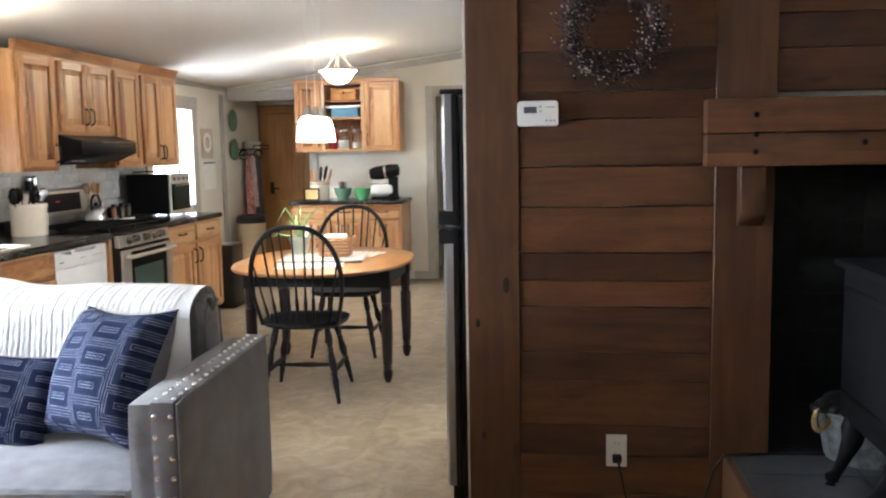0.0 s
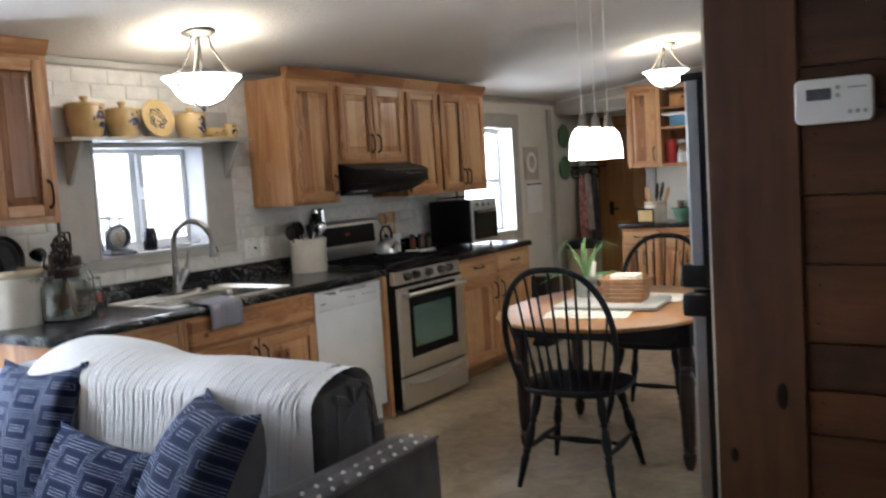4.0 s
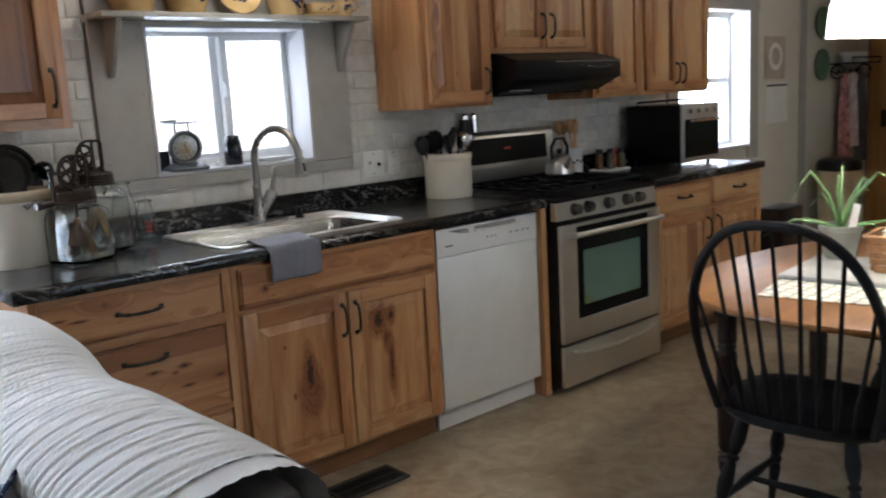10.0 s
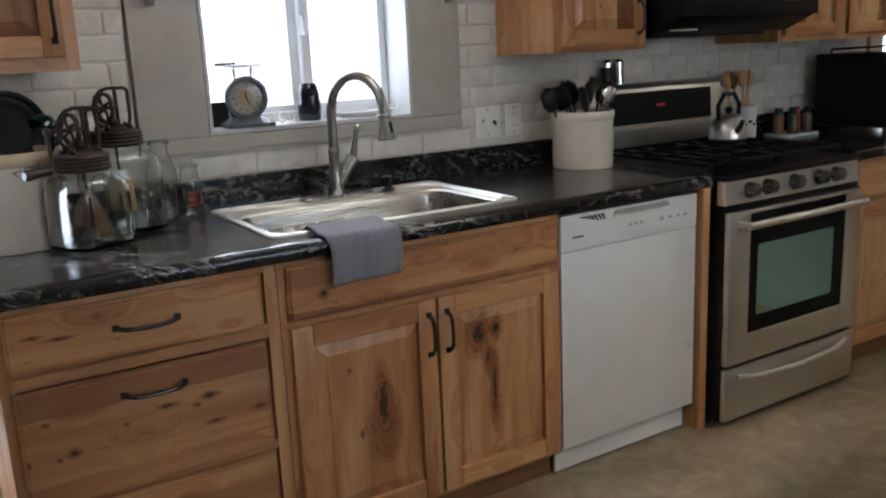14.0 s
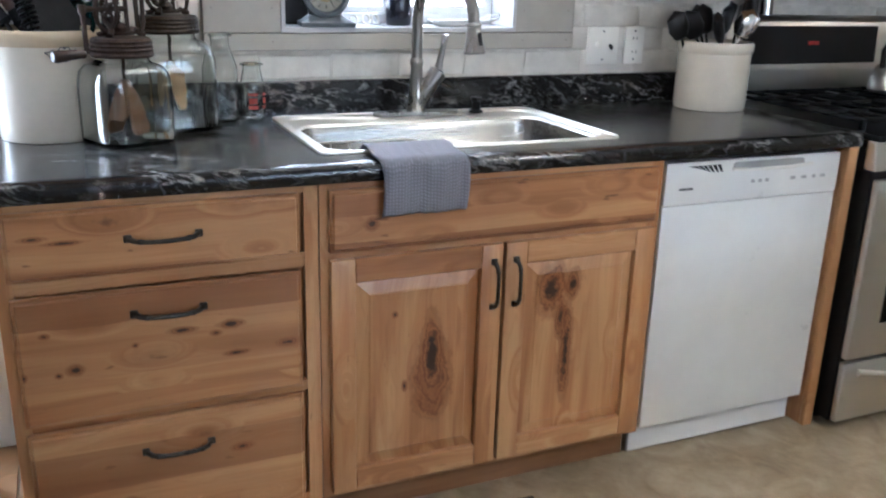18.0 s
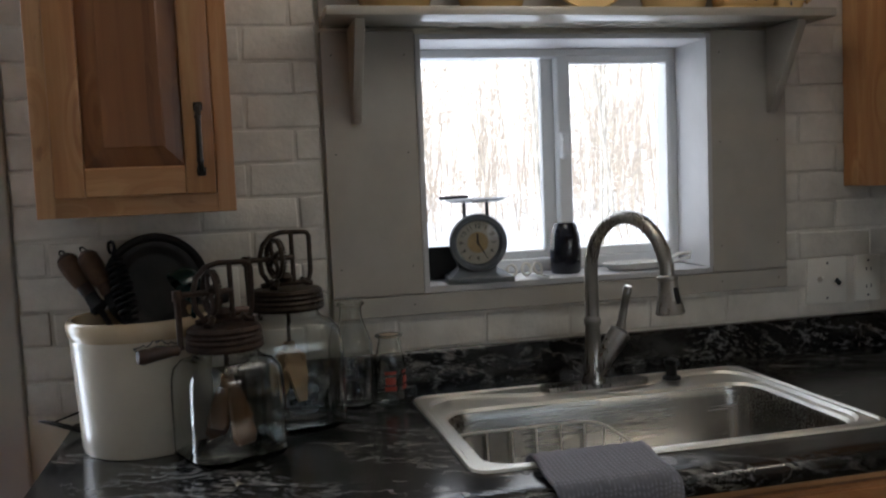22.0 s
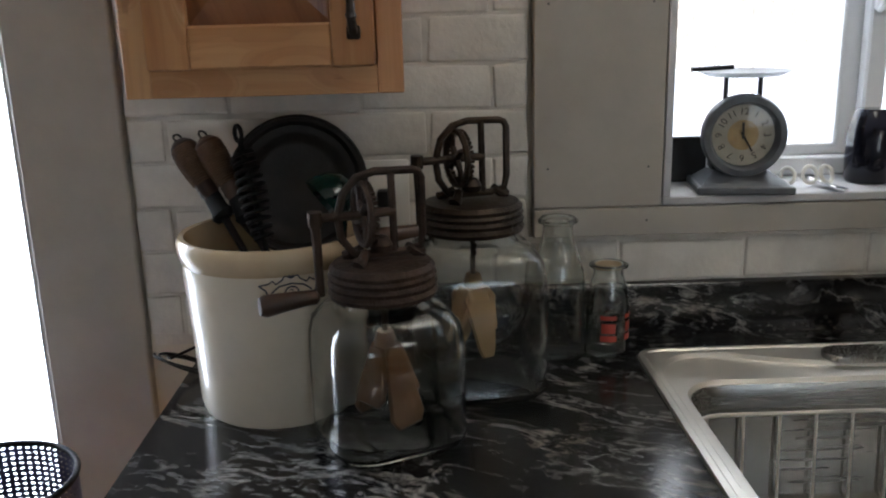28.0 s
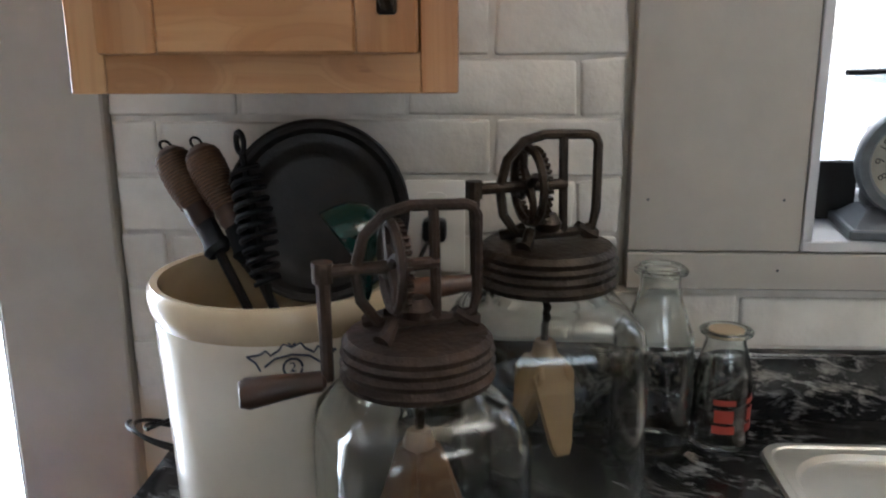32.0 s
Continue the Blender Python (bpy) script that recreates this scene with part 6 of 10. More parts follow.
def arm(x0, x1, nm):
    inner, outer = (x0, x1) if nm == "right" else (x1, x0)
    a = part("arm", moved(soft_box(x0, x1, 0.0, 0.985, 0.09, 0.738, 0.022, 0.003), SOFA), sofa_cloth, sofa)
    s = -1 if nm == "right" else 1
    # raised welt strip that carries the nail heads, over the front and along the top
    w0, w1 = sorted((outer + s * 0.012, outer + s * 0.085))
    part("stud_strip", moved(join(box(w0, w1, -0.006, 0.012, 0.10, 0.742, 0.004, 2), box(w0, w1, 0.0, 0.975, 0.733, 0.743, 0.004, 2)), SOFA), sofa_cloth, a)
    head = lathe([(0.0, 0.006), (0.004, 0.0055), (0.0075, 0.003), (0.0085, 0.0)], (0, 0, 0), 10)
    first = None
    for xx in (outer + s * 0.024, outer + s * 0.073):
        for k in range(17):
            if first is None:
                first = part("nail_head", moved(head.copy(), SOFA @ pose(xx, 0.03 + 0.057 * k, 0.743)), nail_chrome, a, "polished nail head")
                base = SOFA @ Vector((xx, 0.03 + 0.057 * k, 0.743))
            else:
                copy_part(first, a, (SOFA @ Vector((xx, 0.03 + 0.057 * k, 0.743))) - base)
    front = None
    for xx in (outer + s * 0.024, outer + s * 0.073):
        for k in range(10):
            p = SOFA @ Vector((xx, -0.006, 0.70 - 0.062 * k))
            if front is None:
                front, fbase = part("nail_head", moved(head.copy(), SOFA @ pose(xx, -0.006, 0.70 - 0.062 * k, 90, 0, 0)), nail_chrome, a, "polished nail head"), p
            else:
                copy_part(front, a, p - fbase)
    head.free()
    part("welt", moved(tube([(outer + s * 0.004, -0.002, 0.11), (outer + s * 0.004, -0.002, 0.735), (outer + s * 0.004, 0.06, 0.740), (outer + s * 0.004, 0.975, 0.740)], 0.005, 6), SOFA), sofa_cloth, a)


arm(-AW, 0.0, "right")
arm(SL, SL + AW, "left")
part("base", moved(box(SL + AW, -AW, 0.05, 0.95, 0.09, 0.30, 0.01), SOFA), sofa_cloth, sofa)
half = (SL + AW - AW) / 2
for a, b in ((half - 0.004 - 0.0, -AW - 0.004), (SL + AW + 0.004, half - 0.012)):
    c = part("seat_cushion", moved(soft_box(a, b, 0.02, 0.70, 0.30, 0.475, 0.035, 0.018), SOFA), sofa_cloth_lit, sofa)
    part("piping", moved(tube([(a + 0.02, 0.024, 0.448), ((a + b) / 2, 0.004, 0.452), (b - 0.02, 0.024, 0.448)], 0.005, 6), SOFA), sofa_cloth, c)
part("back_frame", moved(soft_box(SL + AW, -AW, 0.86, 0.975, 0.10, 0.78, 0.03), SOFA), sofa_cloth, sofa)
for a, b, top in ((-0.98, -AW + 0.004, 0.938), (SL + AW + 0.01, -0.99, 0.90)):
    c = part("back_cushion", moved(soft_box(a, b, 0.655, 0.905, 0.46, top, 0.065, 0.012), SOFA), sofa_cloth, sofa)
    if b > -0.5:
        # the cover is gathered at the corner of the open end
        for q in (((0.700, 0.900), (0.745, 0.888), (0.785, 0.858)), ((0.855, 0.900), (0.825, 0.890), (0.795, 0.858)), ((0.775, 0.925), (0.782, 0.900), (0.788, 0.862)), ((0.735, 0.835), (0.765, 0.850), (0.786, 0.857))):
            part("gather", moved(tube([(b + 0.002, y_, z_) for y_, z_ in q], [0.011, 0.010, 0.004], 8), SOFA), sofa_cloth, c)
        part("end_seam", moved(tube([(b + 0.004, 0.70, 0.50), (b + 0.010, 0.69, 0.70), (b + 0.006, 0.705, 0.86), (b - 0.004, 0.735, 0.918), (b - 0.006, 0.785, 0.935), (b - 0.004, 0.845, 0.918), (b + 0.006, 0.870, 0.86), (b + 0.010, 0.872, 0.70), (b + 0.004, 0.865, 0.50)], 0.004, 6), SOFA), sofa_cloth, c)
for lx in (-0.08, SL + 0.08):
    for ly in (0.07, 0.91):
        part("foot", moved(lathe([(0.0, 0), (0.018, 0), (0.028, 0.09), (0.0, 0.09)], (lx, ly, 0), 12), SOFA), black_plastic, sofa)


def knit_throw():
    """A cable-knit throw laid over the back: a sheet with real ribs, draped front and rear."""
    n = Nodes("cream_cable_knit")
    v = n.coords((1, 1, 1), False)
    loops = n.add("TexWave", Vector=v, Scale=46.0, Distortion=2.2, Detail=1.0)
    loops.bands_direction = "DIAGONAL"
    yarn = n.noise(v, 260.0, 2)
    n.bump(n.math("MULTIPLY_ADD", yarn, 0.5, loops.outputs[1]), 0.12, 0.003)
    mat = n.done(n.mix(yarn, (0.87, 0.855, 0.82), (0.93, 0.915, 0.885)), 0.95, 0.0, Sheen_Weight=0.3)
    th = thing("knit_throw", (-1.45, 3.75, 0.5), "cream cable-knit throw draped over the sofa back", "blanket")

    def body(x0, x1, edge):
        nx, ns = max(2, int((x1 - x0) / 0.0042)), 120
        bm = bmesh.new()
        grid = []
        for i in range(nx + 1):
            x = x0 + (x1 - x0) * i / nx
            hump = 1 / (1 + math.exp((x + 0.95) / 0.05))
            far = max(0.0, (-1.29 - x) / 0.10)
            top = 0.950 + 0.034 * hump + 0.004 * math.sin(x * 9) - 0.045 * far * far
            yc, ry = 0.779 + 0.014 * hump, 0.137 + 0.020 * hump
            row = []
            for j in range(ns + 1):
                s = j / ns
                if s < 0.36:
                    u = s / 0.36
                    y, z, ny, nz = yc - ry - 0.012 + 0.01 * u, 0.50 + (top - 0.10 - 0.50) * u, -1.0, 0.0
                elif s < 0.64:
                    a = math.pi * (1 - (s - 0.36) / 0.28)
                    y, z, ny, nz = yc + ry * math.cos(a) * (1.02), top - 0.10 + 0.10 * math.sin(a) ** 0.62 + 0.012 * math.cos(a) * math.sin(a), math.cos(a), math.sin(a)
                else:
                    u = (s - 0.64) / 0.36
                    y, z, ny, nz = yc + ry + 0.004 + 0.03 * min(1, u * 3), top - 0.10 - (top - 0.10 - 0.42) * u, 1.0, 0.0
                # flat cables side by side; each crossing steps the groove sideways
                if edge:
                    rib = 0.0024 * abs(math.sin(math.pi * s * 60))
                else:
                    q = (x - 0.13 * s + 0.004 * math.sin(9 * s + 5 * x)) / 0.041
                    col_ = math.floor(q)
                    turn_ = (s * 15.0 + 0.37 * (col_ * 7 % 5)) % 1.0
                    g0 = (q - col_ - 0.5 - 0.30 * (turn_ - 0.5)) / 0.10
                    g1 = min(q - col_, 1 - (q - col_)) / 0.085
                    cut = math.exp(-((turn_ - 0.5) / 0.45) ** 4)
                    rib = 0.0044 - 0.0036 * math.exp(-g1 * g1) - 0.0024 * cut * math.exp(-g0 * g0)
                wave = 0.004 * math.sin(x * 21 + s * 4) * (0.3 + abs(s - 0.5))
                d = 0.013 + rib + wave
                row.append(bm.verts.new((x, y + ny * d, z + nz * d)))
            grid.append(row)
        for i in range(nx):
            for j in range(ns):
                bm.faces.new((grid[i][j], grid[i + 1][j], grid[i + 1][j + 1], grid[i][j + 1])).smooth = True
        return moved(bm, SOFA)
    part("knit_body", body(-1.385, -0.232, False), mat, th, smooth=180)
    part("hem", body(-0.236, -0.185, True), mat, th, "ribbed hem", smooth=180)


knit_throw()


def pillow_cloth():
    """Navy cloth with woven rings of squared grey lines."""
    n = Nodes("navy_square_ring_weave")
    v = n.coords((1, 1, 1), False)
    sep = n.add("SeparateXYZ", Vector=v)
    col = n.math("FLOOR", n.math("DIVIDE", n.math("ADD", sep.outputs[0], 1.48), 0.148))
    shift = n.math("MULTIPLY", n.math("MODULO", col, 2.0), 0.045)
    u = n.math("ABSOLUTE", n.math("SUBTRACT", n.math("MODULO", n.math("ADD", sep.outputs[0], 1.48), 0.148), 0.074))
    w = n.math("ABSOLUTE", n.math("SUBTRACT", n.math("MODULO", n.math("ADD", n.math("ADD", sep.outputs[1], 1.05), shift), 0.094), 0.047))
    # inwards from each rectangle's edge: thin lines, a dark band, a lined bar
    inn = n.math("SUBTRACT", 0.0, n.math("MAXIMUM", n.math("SUBTRACT", u, 0.074), n.math("SUBTRACT", w, 0.047)))
    band = n.ramp(n.math("MULTIPLY", inn, 10.0), [(0.02, 0.0), (0.03, 1.0), (0.185, 1.0), (0.205, 0.0), (0.345, 0.0), (0.365, 1.0)])
    fine = n.math("PINGPONG", n.math("MULTIPLY", inn, 118.0), 0.5)
    fuzz = n.noise(v, 300.0, 2)
    wear = n.noise(v, 45.0, 3)
    thin = n.math("MULTIPLY", n.ramp(fine, [(0.30, 0.0), (0.42, 1.0)]), n.ramp(wear, [(0.32, 0.35), (0.6, 1.0)]))
    base = n.mix(fuzz, (0.005, 0.009, 0.036), (0.014, 0.023, 0.072))
    c = n.mix(band, base, n.mix(thin, n.mix(fuzz, (0.010, 0.017, 0.056), (0.020, 0.033, 0.090)), n.mix(fuzz, (0.20, 0.225, 0.30), (0.38, 0.41, 0.47))))
    n.bump(n.math("ADD", n.math("MULTIPLY", band, 0.8), n.math("MULTIPLY_ADD", fuzz, 0.6, thin)), 0.5, 0.003)
    return n.done(c, 0.95, 0.0, Specular_IOR_Level=0.2)


navy_cloth = pillow_cloth()
pillow_back = plain("pillow_grey_back", (0.22, 0.22, 0.235), 0.9, vary=0.1, bump=0.4, fine=260)


def pillow(w, h, thick, m, label):
    """A stuffed cushion with drawn-out corners; patterned front, plain back."""
    root = new("throw_pillow")
    tagged(root, label, "pillow", "sofa pillows")
    n = 18
    for nm, sgn, mat in (("front_panel", 1, navy_cloth), ("back_panel", -1, pillow_back)):
        bm = bmesh.new()
        g = []
        for i in range(n + 1):
            row = []
            for j in range(n + 1):
                a, b = -1 + 2 * i / n, -1 + 2 * j / n
                pinch = 1 - 0.13 * (1 - a * a) * abs(b) ** 3 - 0.0
                pinch2 = 1 - 0.13 * (1 - b * b) * abs(a) ** 3
                bulge = ((1 - a * a) * (1 - b * b)) ** 0.42
                crease = 0.006 * math.sin(7 * a + 3 * b) * bulge
                row.append(bm.verts.new((a * w / 2 * pinch2, b * h / 2 * pinch, sgn * (thick / 2 * bulge + crease * sgn))))
            g.append(row)
        for i in range(n):
            for j in range(n):
                bm.faces.new((g[i][j], g[i + 1][j], g[i + 1][j + 1], g[i][j + 1])).smooth = True
        bmesh.ops.recalc_face_normals(bm, faces=bm.faces[:])
        if sum(f.normal.z for f in bm.faces) * sgn < 0:
            bmesh.ops.reverse_faces(bm, faces=bm.faces[:])
        me = bpy.data.meshes.new(nm)
        bm.to_mesh(me)
        bm.free()
        me.materials.append(mat)
        ob = new(nm, me)
        ob.parent = root
    edge = tube([(a * w / 2 * (1 - 0.13 * (1 - b * b) * abs(a) ** 3), b * h / 2 * (1 - 0.13 * (1 - a * a) * abs(b) ** 3), 0) for a, b in [(-1 + 2 * k / 12, -1) for k in range(12)] + [(1, -1 + 2 * k / 12) for k in range(12)] + [(1 - 2 * k / 12, 1) for k in range(12)] + [(-1, 1 - 2 * k / 12) for k in range(12)]], 0.004, 6, True)
    part("seam", edge, navy_cloth, root)
    root.matrix_basis = m
    return root


def pillow_pose(top_a, top_b, low_a, w, h):
    """The frame of a leaning pillow from three of its corners."""
    a, b, c = Vector(top_a), Vector(top_b), Vector(low_a)
    x = (b - a).normalized()
    z = x.cross(a - c).normalized()
    y = z.cross(x)
    o = a + x * w / 2 - y * h / 2
    return Matrix(((x.x, y.x, z.x, o.x), (x.y, y.y, z.y, o.y), (x.z, y.z, z.z, o.z), (0, 0, 0, 1)))


# local x level, y up the pillow, z out of its front
pillow(0.50, 0.46, 0.25, pillow_pose((-1.035, 3.555, 0.915), (-0.62, 3.335, 0.945), (-1.044, 3.336, 0.54), 0.50, 0.46), "square navy pillow with grey squared rings, leaning on the throw")
pillow(0.52, 0.34, 0.15, pose(-1.32, 3.36, 0.625, 62, 5, 0), "oblong navy pillow with grey squared rings")
pillow(0.57, 0.51, 0.16, pose(-1.828, 3.48, 0.705, 70, -4, -6), "square navy pillow with grey squared rings at the sofa's end")

# ---- dining table, chairs ----
def turned(profile, a, b, n=12):
    """A turned post from a to b: (share of the length, radius) pairs."""
    a, b = Vector(a), Vector(b)
    return tube([a + (b - a) * s for s, _ in profile], [r for _, r in profile], n)


LEG = [(0.0, 0.016), (0.06, 0.019), (0.16, 0.022), (0.24, 0.017), (0.27, 0.012), (0.285, 0.019), (0.30, 0.019), (0.315, 0.013), (0.37, 0.018), (0.47, 0.0235), (0.55, 0.019), (0.585, 0.013), (0.60, 0.019), (0.625, 0.019), (0.64, 0.014), (0.70, 0.019), (0.80, 0.016), (0.92, 0.0125), (1.0, 0.011)]


def windsor_chair():
    """A bow-back Windsor: saddle seat, nine spindles, bow, turned legs, H stretcher. Faces +y."""
    ch = thing("windsor_chair", (0, 0, 0), "black painted bow-back Windsor chair at the dining table", "chair", "dining chairs")
    n = 40
    rows = []
    for z, k in ((0.428, 0.86), (0.436, 0.95), (0.452, 1.0), (0.466, 0.985), (0.468, 0.95), (0.461, 0.75), (0.452, 0.45), (0.450, 0.15)):
        ring = []
        for i in range(n):
            a = 2 * math.pi * i / n
            c, s = math.cos(a), math.sin(a)
            e = 2 / 2.9
            x = 0.254 * math.copysign(abs(c) ** e, c) * (1 + 0.05 * s)
            y = 0.222 * math.copysign(abs(s) ** e, s)
            ring.append((x * k, y * k, z))
        rows.append(ring)
    bm = bmesh.new()
    vs = [[bm.verts.new(p) for p in ring] for ring in rows]
    for a, b in zip(vs, vs[1:]):
        for i in range(n):
            bm.faces.new((a[i], a[(i + 1) % n], b[(i + 1) % n], b[i]))
    bm.faces.new(vs[0])
    bm.faces.new(vs[-1])
    part("seat", bm, black_paint, ch, smooth=50)
    feet = {}
    for sx in (-1, 1):
        for sy in (-1, 1):
            top, bot = Vector((sx * 0.150, sy * 0.135, 0.432)), Vector((sx * 0.228, sy * 0.243, 0.0))
            feet[sx, sy] = (top, bot)
            part("leg", turned(LEG, top, bot), black_paint, ch)
    at = lambda k, s: feet[k][0] + (feet[k][1] - feet[k][0]) * s
    mids = []
    for sx in (-1, 1):
        a, b = at((sx, -1), 0.60), at((sx, 1), 0.60)
        part("stretcher", turned([(0, 0.008), (0.2, 0.011), (0.5, 0.017), (0.8, 0.011), (1, 0.008)], a, b, 10), black_paint, ch)
        mids.append((a + b) / 2)
    part("stretcher", turned([(0, 0.008), (0.2, 0.011), (0.5, 0.016), (0.8, 0.011), (1, 0.008)], mids[0], mids[1], 10), black_paint, ch)

    def bow_at(a):
        z = 0.455 + 0.58 * max(0.0, math.sin(a)) ** 0.78
        half = 0.219 + 0.067 * math.sin(min(math.pi, (z - 0.455) / 0.58 * 2.2))
        x = math.copysign(abs(math.cos(a)) ** 0.72, math.cos(a)) * half
        y = -0.165 - 0.135 * (z - 0.455) / 0.58 - 0.02 * (1 - abs(math.cos(a)))
        return Vector((x, y, z))
    bow = [bow_at(math.pi * k / 40) for k in range(41)]
    part("bow", tube(bow, [0.0145 if 3 < k < 37 else 0.012 for k in range(41)], 10), black_paint, ch)
    for k in range(9):
        s = -1 + 2 * k / 8
        foot = Vector((0.170 * s, -0.175 - 0.03 * (1 - s * s), 0.455))
        x = 0.238 * s
        best = min(bow[4:37], key=lambda p: abs(p.x - x * (1.04 if abs(s) > 0.9 else 1)) + 0.0 * p.z)
        part("spindle", turned([(0, 0.006), (0.1, 0.0075), (0.2, 0.0115), (0.26, 0.0105), (0.30, 0.007), (0.6, 0.0062), (1, 0.0055)], foot, best, 8), black_paint, ch)
    return ch


chair = windsor_chair()
chair.matrix_basis = pose(-0.86, 5.655, 0, 0, 0, 4.5)
copy_thing(chair, pose(-0.87, 6.76, 0, 0, 0, 183))


def dining_table():
    cx, cy = -0.875, 6.21
    t = thing("dining_table", (cx, cy, 0), "oval honey-wood dining table with dark turned legs", "table")
    n = 72

    def ring(a, b, z):
        out = []
        for k in range(n):
            q = 2 * math.pi * k / n
            c, s = math.cos(q), math.sin(q)
            e = 2 / 2.35
            out.append((cx + a * math.copysign(abs(c) ** e, c), cy + b * math.copysign(abs(s) ** e, s), z))
        return out
    bm = bmesh.new()
    rows = [[bm.verts.new(p) for p in ring(a, b, z)] for a, b, z in ((0.545, 0.70, 0.722), (0.562, 0.717, 0.726), (0.568, 0.723, 0.735), (0.565, 0.720, 0.744), (0.555, 0.71, 0.747))]
    for p, q in zip(rows, rows[1:]):
        for k in range(n):
            bm.faces.new((p[k], p[(k + 1) % n], q[(k + 1) % n], q[k]))
    bm.faces.new(rows[0])
    bm.faces.new(rows[-1])
    part("tabletop", bm, table_wood, t)
    x0, x1, y0, y1 = cx - 0.425, cx + 0.455, 5.92, 6.62
    for nm, bb in (("apron", (x0, x1, y0 - 0.011, y0 + 0.011)), ("apron", (x0, x1, y1 - 0.011, y1 + 0.011)), ("apron", (x0 - 0.011, x0 + 0.011, y0, y1)), ("apron", (x1 - 0.011, x1 + 0.011, y0, y1))):
        part(nm, box(*bb, 0.605, 0.722, 0.002), black_paint, t)
    tl = [(0.0, 0.034), (0.16, 0.034), (0.165, 0.026), (0.19, 0.034), (0.21, 0.027), (0.23, 0.036), (0.5, 0.036), (0.80, 0.030), (0.83, 0.022), (0.845, 0.031), (0.86, 0.022), (0.88, 0.032), (0.95, 0.027), (1.0, 0.015)]
    for x in (x0, x1):
        for y in (y0, y1):
            lg = part("leg", turned(tl, (x, y, 0.605), (x, y, 0.0), 16), plain("dark_leg_stain", (0.022, 0.011, 0.009), 0.35, vary=0.4), t)
            part("leg_block", box(x - 0.033, x + 0.033, y - 0.033, y + 0.033, 0.60, 0.722, 0.002), black_paint, lg)


dining_table()
TZ = 0.748
board = solo("serving_board", moved(join(box(-0.27, 0.27, -0.20, 0.20, 0.006, 0.022, 0.004, 2), box(-0.25, -0.21, -0.18, 0.18, 0.0, 0.007), box(0.21, 0.25, -0.18, 0.18, 0.0, 0.007)), pose(-0.875, 6.16, TZ, 0, 0, 7)), ice_stone, "grey stone serving board on the dining table", "board")


def placemat():
    n = Nodes("checked_cloth")
    v = n.coords((1, 1, 1), False)
    s = n.add("SeparateXYZ", Vector=v)
    a = n.ramp(n.math("PINGPONG", n.math("MULTIPLY", s.outputs[0], 22.0), 0.5), [(0.1, 1.0), (0.16, 0.0)])
    b = n.ramp(n.math("PINGPONG", n.math("MULTIPLY", s.outputs[1], 22.0), 0.5), [(0.1, 1.0), (0.16, 0.0)])
    n.bump(n.noise(v, 300, 2), 0.3, 0.003)
    return n.done(n.mix(n.math("MAXIMUM", a, b), (0.72, 0.70, 0.62), (0.36, 0.38, 0.33)), 0.9)


check = placemat()
solo("placemat", moved(box(-0.21, 0.21, -0.13, 0.13, 0.0, 0.0035, 0.001), pose(-0.89, 5.87, TZ, 0, 0, 12)), check, "checked cream placemat on the dining table", "placemat")
solo("placemat", moved(box(-0.19, 0.19, -0.13, 0.13, 0.0, 0.0035, 0.001), pose(-0.75, 6.47, TZ, 0, 0, -8)), check, "checked cream placemat behind the basket", "placemat")


def woven_basket():
    cx, cy, z0 = -0.80, 6.18, TZ + 0.023
    b = thing("woven_basket", (cx, cy, z0), "woven split-wood basket holding folded white napkins", "basket")
    M = pose(cx, cy, z0, 0, 0, 7)
    hx, hy, h = 0.102, 0.080, 0.120
    part("base", moved(box(-hx + 0.012, hx - 0.012, -hy + 0.012, hy - 0.012, 0.0, 0.006), M), basket_weave, b)
    for r in range(5):
        z = 0.008 + r * 0.021
        g = 0.014 * r / 5
        pts = rounded(2 * (hx + g) , 2 * (hy + g), 0.02, 4)
        m = len(pts)
        # a level weaver that passes in and out of the uprights
        rows = []
        bm = bmesh.new()
        outl = []
        per = 0.0
        for k in range(96):
            f = k / 96 * m
            i = int(f) % m
            p = Vector(pts[i]).lerp(Vector(pts[(i + 1) % m]), f - int(f))
            nrm = Vector((p.x / hx ** 2, p.y / hy ** 2)).normalized()
            off = 0.0022 * (1 if (k // 4 + r) % 2 else -1)
            outl.append((p + nrm * off, nrm))
        for zz, dd in ((z, 0.0), (z + 0.019, 0.0), (z + 0.019, -0.002), (z, -0.002)):
            rows.append([bm.verts.new((q.x + nn.x * dd, q.y + nn.y * dd, zz)) for q, nn in outl])
        for a, c in zip(rows, rows[1:] + rows[:1]):
            for k in range(96):
                bm.faces.new((a[k], a[(k + 1) % 96], c[(k + 1) % 96], c[k]))
        part("weaver", moved(bm, M), basket_weave, b)
    part("rim", moved(tube([(p[0], p[1], h) for p in rounded(2 * hx + 0.034, 2 * hy + 0.034, 0.025, 4)], 0.007, 8, True), M), basket_weave, b)
    nap = solo("napkin_stack", moved(join(*[box(-0.080 + 0.001 * k, 0.080 - 0.001 * k, -0.06, 0.06, 0.012 + 0.013 * k, 0.024 + 0.013 * k, 0.005) for k in range(10)]), M), paper_white, "stack of folded white napkins in the basket", "napkins")


woven_basket()


